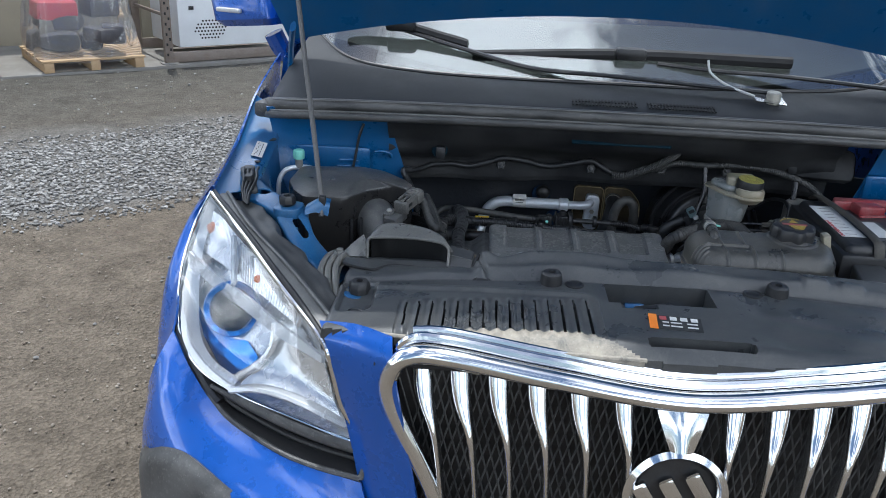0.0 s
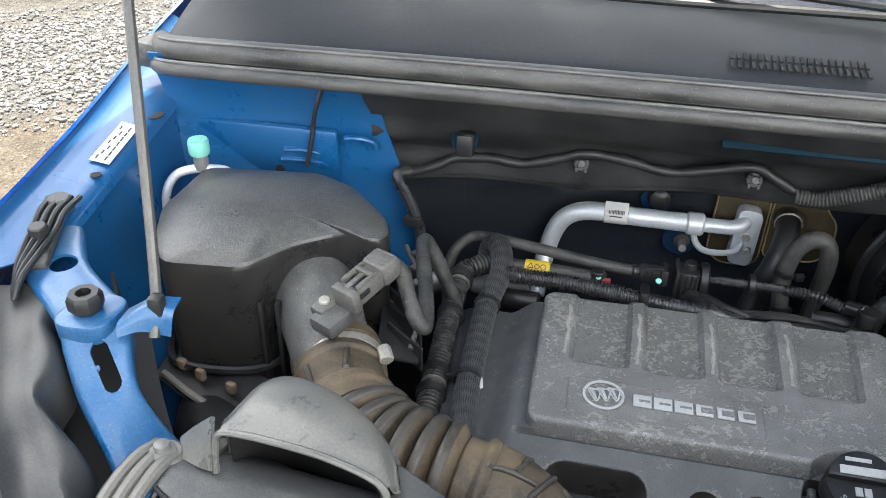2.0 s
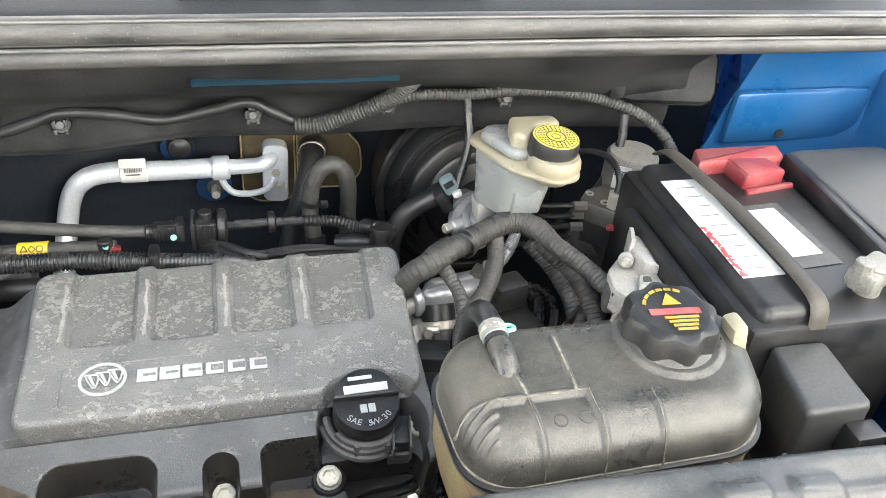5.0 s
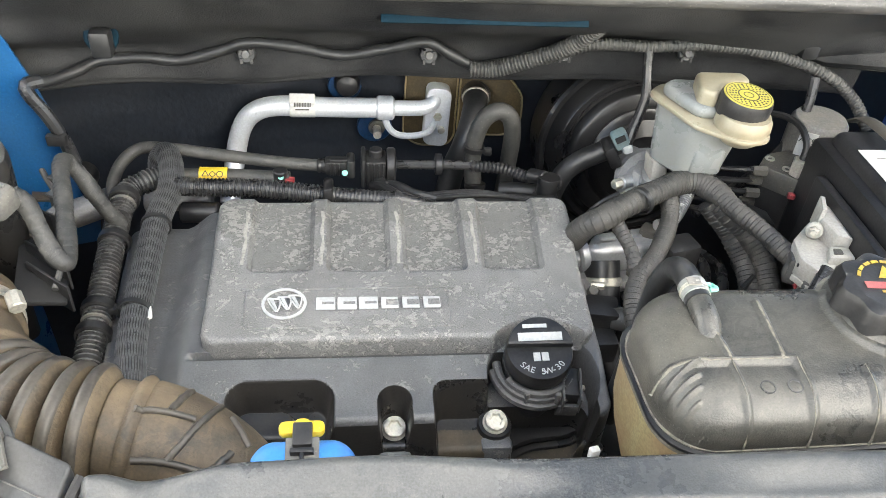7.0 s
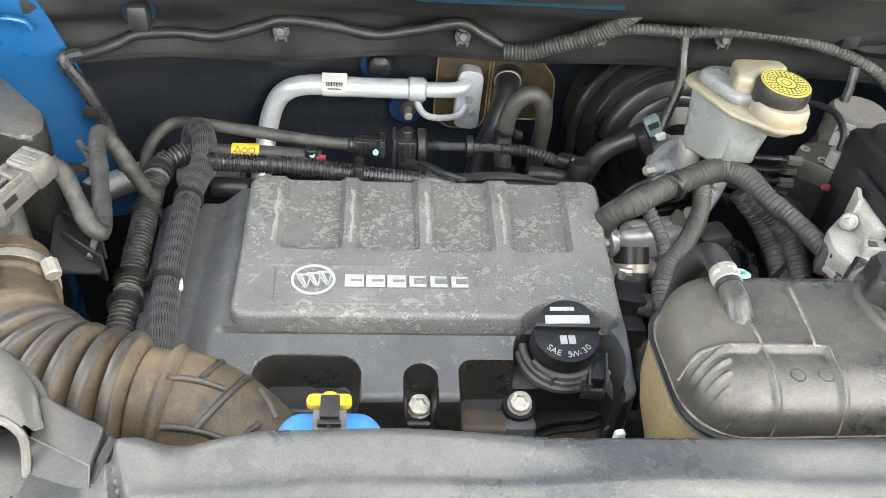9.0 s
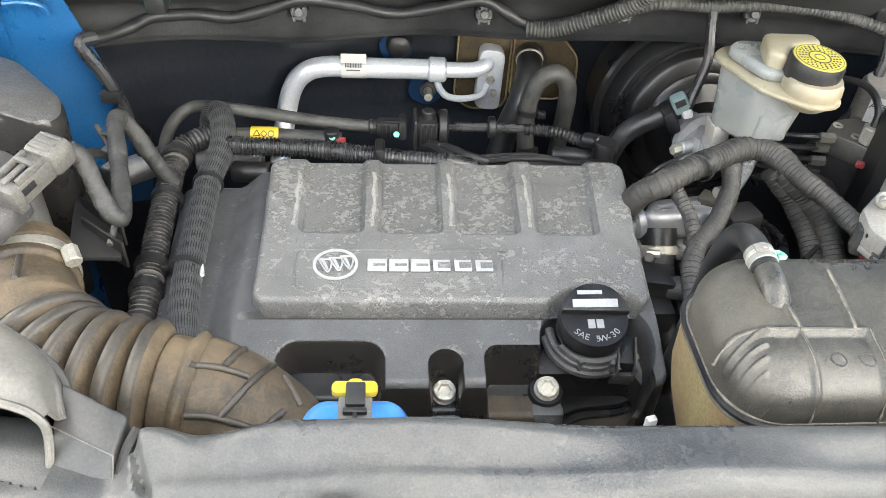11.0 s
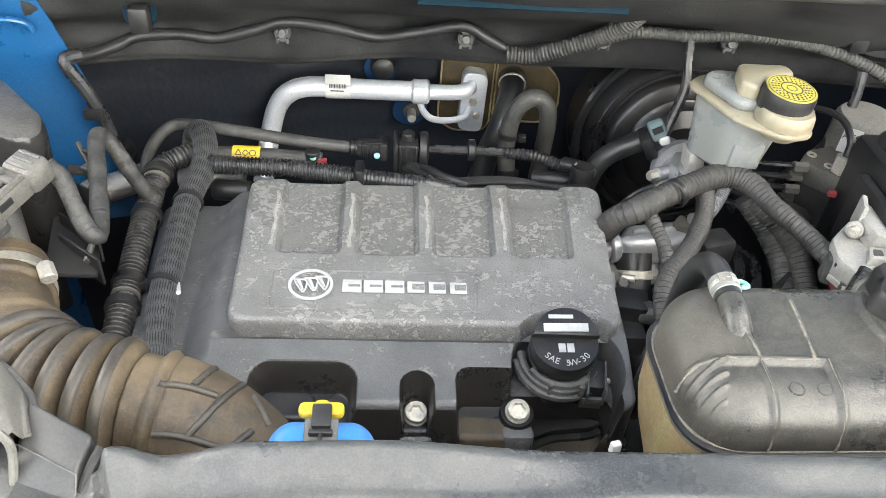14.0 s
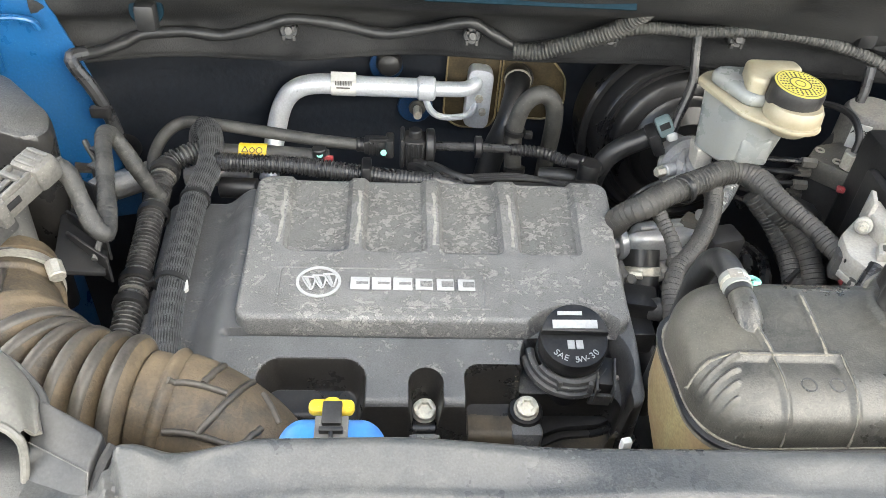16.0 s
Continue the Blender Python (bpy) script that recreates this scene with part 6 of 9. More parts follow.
# black bays and front: clean gloss plastic, with recess shade put into the colour
for f in low.data.polygons:
    x, y, z = f.center
    if min(bays(x, y)) < 0.003 or (z < 0.886 and y < 1.64):
        f.material_index = 1
FLANGE = round_outline([(0.10, 1.612), (0.392, 1.611), (0.412, 1.628), (0.440, 1.643), (0.478, 1.646), (0.505, 1.660), (0.512, 1.72), (0.10, 1.72)], 0.010, 5)
part("front_lip", prism(FLANGE, 0.812, 0.826, 0.003), M_GLOSSBLACK, cover, "black sealing flange of the cover")
part("lip_step", prism(inset(FLANGE, 0.006), 0.826, 0.834, 0.002), M_BLACK, cover)
low.data.materials.append(M_BAYDIRT)
for f in low.data.polygons:
    x, y, z = f.center
    if bays(x, y)[2] < -0.004 and y < 1.648 + 0.004 * noise.noise((x * 60, y * 60, 0)) and z < 0.88:
        f.material_index = 2
for x, y, z in ((0.311, 1.646, 0.857), (0.404, 1.650, 0.857), (0.495, 1.690, 0.862)):
    part("screw_boss", lathe([(0.017, -0.03), (0.016, -0.002), (0.015, 0.001), (0.012, 0.001)], (x, y, z), (0, -0.15, 1), 22), M_BLACK, cover)
    part("screw_wall", box((x, y - 0.016, z - 0.022), (0.030, 0.016, 0.034), 0.005), M_COVER_LOW, cover)
    ax = Vector((0, -0.35, 1)).normalized()
    sc = part("cover_screw", lathe([(0.0115, 0.0), (0.0115, 0.003), (0.010, 0.0045), (0.0098, 0.009), (0.009, 0.010), (0.0058, 0.010), (0.0050, 0.006)], (x, y, z + 0.001), ax, 36, wave=lambda a, h_: 1 + (0.16 * math.cos(6 * a) if h_ > 0.0099 or h_ == 0.006 else 0) * 0.6), M_ZINC, cover, "pale zinc star-head screw")
# raised emblem: ring with three plain slanted shields, and plain bars for the name
part("emblem_ring", lathe([(0.0180, 0), (0.0208, 0.0), (0.0208, 0.0012), (0.0180, 0.0012)], (0.2115, 1.7425, 0.9255), seg=40, hollow=True), M_LETTER, cover, "white raised emblem ring")
for k in range(3):
    x, y = 0.2020 + 0.0098 * k, 1.7405 + 0.0022 * k
    loop = [(x - 0.0062, y + 0.0085), (x + 0.0048, y + 0.0075), (x + 0.0055, y - 0.0015), (x + 0.0030, y - 0.0085), (x - 0.0020, y - 0.0010), (x - 0.0062, y + 0.0085)]
    part("emblem_shield", sweep([(px, py, 0.9262) for px, py in loop], 0.0009, 6, 0.0012), M_LETTER, cover, "plain slanted shield outline")
    part("shield_bar", prism([(x - 0.0040, y + 0.0070), (x - 0.0005, y + 0.0068), (x + 0.0036, y - 0.0045), (x + 0.0022, y - 0.0062)], 0.9255, 0.9266), M_LETTER, cover)
for k in range(6):
    x = 0.2498 + 0.0199 * k
    bold = k < 3
    part("name_bar", box((x, 1.7415, 0.9262), (0.0178 if bold else 0.0160, 0.0165 if bold else 0.0150, 0.0012), 0.0004), M_LETTER, cover, "plain white bar of the moulded name")
    part("bar_gap", box((x + 0.002, 1.7415, 0.9266), (0.011, 0.0030 if bold else 0.0075, 0.0012), 0), M_COVER, cover)

# ---- oil filler
oil = thing("oil_filler_cap", "round black oil filler cap with white print on the engine cover", "oil cap", (0.445, 1.665, 0.88))
OX, OY, OZ = 0.4415, 1.676, 0.926
AX = Vector((-0.02, -0.22, 1)).normalized()
OM = Matrix.Translation((OX, OY, OZ)) @ AX.to_track_quat("Z", "Y").to_matrix().to_4x4()
# keep the print upright to the car's front
q = Vector((0, 0, 1)).rotation_difference(AX).to_matrix().to_4x4()
OM = Matrix.Translation((OX, OY, OZ)) @ q
part("neck", lathe([(0.030, -0.075), (0.030, -0.03), (0.031, -0.03), (0.031, -0.02), (0.026, -0.02)], (OX, OY, OZ), AX, 28), M_BLACK, oil, "black filler neck")
part("cap_disc", lathe([(0.022, -0.03), (0.0300, -0.018), (0.0308, -0.004), (0.0295, 0.0), (0.010, 0.0005)], (OX, OY, OZ), AX, 40), M_BLACK, oil)
half = [(0.0300 * math.cos(radians(a)), 0.0300 * math.sin(radians(a))) for a in range(4, 177, 8)]
bm = prism(half, -0.008, 0.0072, 0.002, 2)
bmesh.ops.transform(bm, matrix=OM @ Matrix.Rotation(radians(12), 4, "X"), verts=bm.verts)
part("grip", bm, M_BLACK, oil, "raised finger grip")
bm = box((0, 0.0085, 0.0095), (0.040, 0.0078, 0.0012), 0, rx=12)
bmesh.ops.transform(bm, matrix=OM, verts=bm.verts)
part("brand_bar", bm, M_LETTER, oil, "plain white bar of a printed mark")
bm = box((-0.004, 0.0185, 0.0116), (0.022, 0.0035, 0.0012), 0, rx=12)
bmesh.ops.transform(bm, matrix=OM, verts=bm.verts)
part("can_symbol", bm, M_LETTER, oil)
bm = bmesh.new()
for s in (-1, 1):
    box((0.0038 * s, -0.0075, 0.0012), (0.0062, 0.0085, 0.001), 0, bm=bm)
bmesh.ops.transform(bm, matrix=OM, verts=bm.verts)
part("book_symbol", bm, M_LETTER, oil, "white open book symbol")
for i, ch in enumerate("SAE 5W-30"):
    a = radians(-90 + (i - 4) * 11.5)
    m = OM @ Matrix.Translation((0.0245 * math.cos(a), 0.0245 * math.sin(a) + 0.002, 0.0009)) @ Matrix.Rotation(a + math.pi / 2, 4, "Z")
    if ch != " ":
        writing("print", ch, 0.0085, m, M_LETTER, oil)
part("latch_tab", box((0.472, 1.664, 0.884), (0.016, 0.030, 0.034), 0.003, rz=-8, rx=10), M_BLACK, oil)
for dx in (-0.008, 0.008):
    part("latch_fin", box((0.471 + dx, 1.656, 0.893), (0.002, 0.034, 0.022), 0.0006, rz=-8, rx=10), M_BLACK_DUSTY, oil)
part("latch_foot", box((0.467, 1.645, 0.880), (0.020, 0.004, 0.016), 0.001, rz=-4, rx=10), M_BLACK_DUSTY, oil)
for a0, a1, r_, zz in ((-185, -30, 0.036, -0.026), (-178, -45, 0.0395, -0.032), (-150, -50, 0.033, -0.022)):
    pts = [OM @ Vector((r_ * math.cos(radians(a)), r_ * math.sin(radians(a)), zz)) for a in range(a0, a1 + 1, 5)]
    part("bayonet_ring", sweep([tuple(v) for v in pts], 0.0042, 8, 0.004), M_BLACK_DUSTY, oil, "worn bayonet collar")
part("bayonet_tooth", box((0.428, 1.650, 0.894), (0.005, 0.010, 0.014), 0.0015, rz=15), M_BLACK_DUSTY, oil)
part("bayonet_tooth", box((0.457, 1.648, 0.894), (0.005, 0.010, 0.014), 0.0015, rz=-10), M_BLACK_DUSTY, oil)

# ---------------------------------------------------------------- coolant tank
tank = thing("coolant_tank", "black-topped coolant expansion tank with dusty seams and a black cap", "coolant tank", (0.58, 1.54, 0.88))
TQ = [(0.484, 1.499), (0.722, 1.503), (0.750, 1.628), (0.480, 1.628)]
RIBS = (((0.5365, 1.500), (0.533, 1.545), (0.526, 1.585)), ((0.5830, 1.500), (0.580, 1.5425)), ((0.571, 1.5425), (0.571, 1.598)), ((0.6285, 1.500), (0.627, 1.535)))


def rib_gap(x, y):
    d = 9.0
    for line in RIBS:
        for (x0, y0), (x1, y1) in zip(line, line[1:]):
            if y0 <= y <= y1:
                d = min(d, abs(x - x0 - (x1 - x0) * (y - y0) / (y1 - y0)))
    if 0.492 < x < 0.580:
        d = min(d, abs(y - 1.5435))
    elif x <= 0.492:
        d = min(d, abs(math.hypot(x - 0.492, y - 1.5235) - 0.020)) if y > 1.5235 else d
    return d


def tank_f(x, y):
    z = 0.007 * smooth(1.50, 1.60, y) - 0.007
    # the deeper front field, framed by ribs
    z -= 0.0022 * smooth(0.004, -0.003, rrect(x, y, 0.527, 1.50, 0.054, 0.0435, 0.014))
    z += 0.0026 * smooth(0.0042, 0.0006, rib_gap(x, y))
    z += 0.003 * smooth(0.046, 0.040, math.hypot(x - 0.665, y - 1.585))
    for k in range(5):
        z += 0.0030 * smooth(0.0026, 0.0004, abs(y - 1.536 + 0.0085 * k - 0.55 * (x - 0.492) + 9 * (x - 0.492) ** 2)) * smooth(0.513 - 0.002 * k, 0.508 - 0.002 * k, x)
    return z


top_half = part("upper_half", pad(TQ, 1.0565, 1.006, 300, 150, 0.030, 0.042, tank_f), M_TANK_TOP, tank, "black ribbed upper half")
top_half.data.materials.append(M_TANK_DUSTY)
for f in top_half.data.polygons:
    x, y, z = f.center
    if x < 0.529 - 0.10 * (y - 1.575) + 0.006 * noise.noise((x * 80, y * 80, 3)) and y > 1.546 + 0.008 * noise.noise((x * 60, y * 60, 0)) or x < 0.490:
        f.material_index = 1


def tank_line(d, corner=0.046):
    return round_outline([(0.484 - d, 1.499 - d), (0.722 + d, 1.503 - d), (0.750 + d, 1.628 + d), (0.480 - d, 1.628 + d)], corner, 9)


part("seam", prism(tank_line(0.0025), 0.999, 1.0045, 0.001), M_SEAM, tank, "dusty moulded seam")
part("seam_rim", prism(tank_line(0.0038), 1.0045, 1.0080, 0.001), M_BLACK, tank)
part("seam_dust", prism(tank_line(0.0010), 1.0080, 1.0094, 0.0005), M_SEAM, tank)
part("lower_half", stack([(tank_line(-0.02, 0.03), 0.885), (tank_line(-0.006, 0.04), 0.93), (tank_line(0.0, 0.045), 0.96), (tank_line(0.001), 0.999)]), M_AMBER, tank, "stained amber translucent lower half")
for line in RIBS + (((0.492, 1.5435), (0.580, 1.5435)), ((0.480, 1.5393), (0.492, 1.5435))):
    for p0, p1 in zip(line, line[1:]):
        pts = [(p0[0] + (p1[0] - p0[0]) * k / 14, p0[1] + (p1[1] - p0[1]) * k / 14) for k in range(15)]
        pts = [(x, y) for x, y in pts if 1.5005 < y < 1.627]
        pts = [(x, y, 1.0565 + tank_f(x, y) - pad_round(TQ, 0.030, 0.042, x, y) - 0.0002) for x, y in pts]
        if p0[1] < 1.5005:
            pts = [(p0[0] + 0.0004, 1.4992, 1.0105), (p0[0] + 0.0002, 1.4992, 1.018)] + pts
        part("rib_dust", sweep(pts, lambda d: 0.0010 + 0.0003 * math.sin(d * 310) + 0.0002 * math.sin(d * 990), 8, 0.002, squash=0.3), M_SEAM, tank, "pale dust along a moulded rib")
part("mounting_lug", box((0.722, 1.580, 1.050), (0.014, 0.022, 0.04), 0.004, ry=-12), M_CREAM, tank, "pale plastic mounting lug")
for k in range(2):
    part("moulded_mark", lathe([(0.0055, 0), (0.0055, 0.0008), (0.0045, 0.0008), (0.0044, 0.0002)], (0.5505 + 0.0195 * k, 1.5195, 1.0505), (0, -0.12, 1), 16, hollow=True), M_BLACK_DUSTY, tank)
CX, CY = 0.664, 1.588
part("cap_neck", lathe([(0.043, -0.02), (0.042, 0.002), (0.038, 0.006), (0.033, 0.008), (0.032, 0.02)], (CX, CY, 1.052), seg=32), M_TANK_TOP, tank)
part("neck_dust_ring", lathe([(0.043, 0.0), (0.0445, 0.003), (0.042, 0.005)], (CX, CY, 1.050), seg=32), M_SEAM, tank, "dusty ring under the cap")
capT = part("screw_cap", lathe([(0.033, 0.0), (0.0365, 0.004), (0.0365, 0.018), (0.034, 0.024), (0.028, 0.0265), (0.026, 0.0262), (0.012, 0.0265)], (CX, CY, 1.055), (0.0, -0.06, 1), 64,
     wave=lambda a, hh: 1 + (0.07 * math.cos(8 * a) if hh < 0.025 else 0)), M_BLACK, tank, "black lobed pressure cap with warning print")
CM = Matrix.Translation((CX, CY, 1.055)) @ Vector((0, 0, 1)).rotation_difference(Vector((0, -0.06, 1))).to_matrix().to_4x4()


def cap_print(name, outline, mat):
    bm = prism(outline, 0.0268, 0.0274)
    bmesh.ops.transform(bm, matrix=CM @ Matrix.Rotation(radians(-4), 4, "Z"), verts=bm.verts)
    part(name, bm, mat, capT)


cap_print("warning_triangle", [(-0.008, 0.006), (0.008, 0.006), (0.0, 0.019)], M_FADED)
cap_print("red_bar", [(-0.021, -0.005), (0.021, -0.005), (0.021, 0.0015), (-0.021, 0.0015)], M_RED)
for k in range(4):
    w = 0.014 - 0.002 * k
    cap_print("yellow_bar", [(-w + 0.003, -0.0095 - 0.0042 * k), (w + 0.003, -0.0095 - 0.0042 * k), (w + 0.003, -0.0070 - 0.0042 * k), (-w + 0.003, -0.0070 - 0.0042 * k)], M_FADED)
for k in range(6):
    a = radians(65 + 18 * k)
    c = Vector((0.0235 * math.cos(a), 0.0235 * math.sin(a)))
    t = Vector((-math.sin(a), math.cos(a))) * 0.0028
    nrm = Vector((math.cos(a), math.sin(a))) * 0.0013
    cap_print("yellow_bar", [tuple(c - t - nrm), tuple(c + t - nrm), tuple(c + t + nrm), tuple(c - t + nrm)], M_FADED)
# vent hose into the tank
part("hose_spigot", sweep([(0.528, 1.566, 1.036), (0.527, 1.572, 1.050), (0.526, 1.584, 1.058), (0.525, 1.604, 1.061)], lambda d: 0.0118 - 0.07 * d, 14, 0.003), M_TANK_TOP, tank, "grey hose spigot")
vh = thing("tank_hose", "grey rubber hose bending down behind the coolant tank", "hose", (0.52, 1.65, 0.95))
part("hose", sweep([(0.525, 1.594, 1.060), (0.525, 1.612, 1.061), (0.526, 1.634, 1.056), (0.527, 1.652, 1.040), (0.527, 1.664, 1.010), (0.527, 1.668, 0.97), (0.520, 1.66, 0.92), (0.51, 1.65, 0.86)], 0.0098, 16, 0.005), M_HOSE, vh)
part("hose_clamp", lathe([(0.0098, 0), (0.0106, 0.0005), (0.0106, 0.013), (0.0098, 0.0135)], (0.525, 1.598, 1.0603), (0, 1, 0.05), 26, hollow=True), M_WHITE, vh, "dirty white spring clamp with a mint tab")
part("clamp_band", lathe([(0.0106, 0), (0.0110, 0.0005), (0.0110, 0.003), (0.0106, 0.0035)], (0.525, 1.603, 1.0606), (0, 1, 0.05), 26, hollow=True), M_STEEL, vh)
part("clamp_window", box((0.522, 1.6045, 1.0712), (0.010, 0.008, 0.0008), 0, rz=0), M_GREYPL, vh)
part("clamp_tab", sweep([(0.534, 1.600, 1.066), (0.541, 1.603, 1.064), (0.540, 1.610, 1.062), (0.533, 1.609, 1.064)], 0.0018, 6, 0.002), M_MINT, vh)

# ---------------------------------------------------------------- slam panel cover


def slam_z(x, y):
    q = abs(x - XC) / 0.55
    z = 1.022 - 0.030 * q ** 2
    z += (0.016 * smooth(1.425, 1.448, y) + 0.004 * smooth(1.448, 1.475, y)) * smooth(0.095, 0.122, x)           # raised back strip
    z += 0.004 * smooth(1.43, 1.45, y) * smooth(0.112, 0.095, x)                     # low step before the intake mouth
    z += 0.012 * smooth(1.448, 1.478, y) * smooth(0.150, 0.205, x) * smooth(0.40, 0.27, x)   # its higher left end
    z += 0.010 * smooth(1.448, 1.478, y) * smooth(0.150, 0.126, x) * smooth(0.105, 0.118, x)
    z -= 0.008 * smooth(0.006, 0.0, abs(x - 0.112 + 0.4 * (y - 1.475))) * smooth(1.43, 1.44, y)  # gap between two mouldings
    z -= 0.006 * smooth(0.012, 0.0, abs(y - 1.428))                                  # groove before it
    z += 0.003 * math.sin(x * 31) * smooth(1.42, 1.44, y) * smooth(1.47, 1.45, y)
    z -= 0.035 * smooth(1.235, 1.175, y - 0.14 * (x - XC) ** 2)                      # falls to the grille
    for s in (1, -1):
        c = XC + (-0.076 - XC) * s
        z -= 0.008 * smooth(0.004, -0.004, rrect(x, y, c, 1.37, 0.026, 0.055, 0.015))   # bolt pockets
    for c, yy in ((0.66, 1.447), (0.72, 1.447)):
        z += 0.005 * smooth(0.005, -0.005, rrect(x, y, c, yy, 0.02, 0.010, 0.004))
    # a long swell round the louvres and broad soft pressings
    z += 0.005 * smooth(0.012, 0.0, abs(y - 1.392 + 0.08 * x)) * smooth(0.30, 0.26, x)
    z += 0.003 * math.sin(y * 60 + x * 9) * smooth(0.52, 0.56, x) * smooth(1.42, 1.40, y)
    if -0.006 < x < 0.298:
        # slight roll beside each louvre
        z += 0.0025 * math.cos(2 * math.pi * (x - 0.006) / 0.0195) * smooth(1.225, 1.25, y) * smooth(1.351 + 0.045 * x, 1.334 + 0.045 * x, y)
    return z


SEAM = ((-0.118, 1.478), (-0.104, 1.470), (-0.080, 1.4605), (-0.061, 1.4575), (-0.050, 1.466), (-0.040, 1.474), (-0.028, 1.476), (0.0, 1.470), (0.030, 1.462), (0.063, 1.452))


def seam_y(x):
    for (xa, ya), (xb, yb) in zip(SEAM, SEAM[1:]):
        if xa <= x <= xb:
            return ya + (yb - ya) * (x - xa) / (xb - xa)
    return 9.0


def slam_keep(x, y):
    front = 1.204 + 0.22 * (x - XC) ** 2
    if y < front or y > seam_y(x):
        return False
    # narrow louvres cut right through
    if 0.000 < x < 0.292 and abs((x + 0.00375) % 0.0195 - 0.00975) < 0.0017 and 1.258 - 0.06 * x < y < 1.334 + 0.045 * x:
        return False
    return rrect(x, y, 0.398, 1.385, 0.083, 0.036, 0.006) > 0 and rrect(x, y, 0.36, 1.352, 0.028, 0.02, 0.004) > 0 and rrect(x, y, 0.43, 1.232, 0.075, 0.010, 0.006) > 0


slam = thing("radiator_cover", "dusty grey-black moulded cover over the radiator panel", "radiator cover", (XC, 1.35, 0.95))
mould = part("moulding", pad([(-0.118, 1.165), (0.94, 1.165), (0.93, 1.480), (-0.108, 1.480)], 0.0, 0.955, 560, 110, 0.010, 0.02, slam_z, slam_keep), M_SLAM, slam, "long moulded plastic cover")
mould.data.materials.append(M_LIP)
# the front strip takes the sunlit beige
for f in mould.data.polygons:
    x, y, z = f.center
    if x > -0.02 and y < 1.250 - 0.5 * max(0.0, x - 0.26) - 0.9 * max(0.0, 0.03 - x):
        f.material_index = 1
front_line = [(-0.05 + 0.02 * k, 1.2045 + 0.22 * (-0.05 + 0.02 * k - XC) ** 2) for k in range(21)]
part("front_edge", sweep([(x, y, slam_z(x, y)) for x, y in front_line], 0.0034, 8, 0.006), M_LIP, slam, "rounded dusty front edge, coloured as sunlit")
# near-black sheet added under the louvres to stand for their shade
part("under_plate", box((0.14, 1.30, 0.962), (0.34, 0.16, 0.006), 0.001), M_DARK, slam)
for x, y, z in ((-0.076, 1.395, 0.988), (0.896, 1.395, 0.988), (0.231, 1.413, 1.016), (0.589, 1.413, 1.016)):
    side = x < 0 or x > 0.8
    b = part("panel_bolt", lathe([(0.0175, 0), (0.0175, 0.010), (0.016, 0.020), (0.013, 0.023), (0.006, 0.023), (0.005, 0.015)], (x, y, z), seg=8 if side else 16), M_BLACK, slam, "black rubber buffer bolt")
    if side:
        part("blue_washer", rod((x, y, z - 0.002), (x, y, z + 0.003), 0.026, 24), M_BAYBLUE, slam, "blue metal ring round the bolt")
for x, y in ((-0.072, 1.318), (0.268, 1.408), (0.12, 1.425), (0.55, 1.408), (0.892, 1.318)):
    part("push_pin", lathe([(0.015, 0), (0.015, 0.003), (0.012, 0.0045), (0.010, 0.003), (0.006, 0.004)], (x, y, slam_z(x, y) - 0.001), seg=20), M_BLACK, slam, "black push pin")
# bonnet latch in its opening
latch = thing("bonnet_latch", "blue steel and black bonnet latch in its opening", "latch", (0.40, 1.38, 0.96))
part("plate", box((0.368, 1.412, 0.980), (0.032, 0.012, 0.022), 0.003, rx=-20), M_BAYBLUE, latch, "blue latch plate")
part("plate", box((0.438, 1.412, 0.979), (0.024, 0.012, 0.020), 0.003, rx=-20), M_BAYBLUE, latch, "blue latch plate")
part("shelf", box((0.40, 1.37, 0.957), (0.19, 0.11, 0.004), 0.001), M_DARK, latch)
part("hook", box((0.385, 1.372, 0.994), (0.058, 0.014, 0.030), 0.005, rz=18), M_BLACK, latch)
part("lever", box((0.425, 1.362, 0.994), (0.050, 0.012, 0.034), 0.004, rz=-30, ry=12), M_BLACK, latch)
part("spring", sweep([(0.36, 1.36, 0.99), (0.38, 1.352, 1.0), (0.40, 1.362, 1.003), (0.43, 1.378, 0.995)], 0.003, 8, 0.004), M_ROD, latch)
for x in (0.338, 0.462):
    part("latch_pad", box((x, 1.385, 0.978), (0.036, 0.045, 0.02), 0.005), M_BLACK, latch)
    part("latch_bolt", rod((x, 1.385, 0.985), (x, 1.385, 1.0), 0.010, 6), M_BLACK, latch)
# warning label
lab = thing("warning_label", "black warning label with an orange end and white symbols", "label", (0.40, 1.285, 1.02))
LM = Matrix.Translation((0.401, 1.287, slam_z(0.401, 1.287) + 0.0015)) @ Matrix.Rotation(radians(-5), 4, "Z") @ Matrix.Rotation(radians(3), 4, "X")


def label_bit(name, x, y, w, hh, mat, up=0.0006):
    bm = box((x, y, up), (w, hh, 0.0006))
    bmesh.ops.transform(bm, matrix=LM, verts=bm.verts)
    part(name, bm, mat, lab)


label_bit("backing", 0.008, 0, 0.064, 0.040, M_PRINT, 0)
label_bit("orange_end", -0.030, 0, 0.012, 0.042, M_ORANGE)
for x, mat in ((-0.015, M_REDPRINT), (0.0, M_LABEL), (0.015, M_LABEL), (0.030, M_LABEL)):
    label_bit("symbol", x, 0.012, 0.010, 0.010, mat)
for y in (0.0, -0.010):
    for x, w in ((-0.012, 0.009), (0.003, 0.016), (0.026, 0.015)):
        label_bit("text_bar", x, y, w, 0.003, M_LABEL)

# ---- intake snorkel on the left of the panel
sn = thing("intake_snorkel", "grey-black plastic air intake scoop with an open mouth", "air intake", (-0.01, 1.5, 0.96))
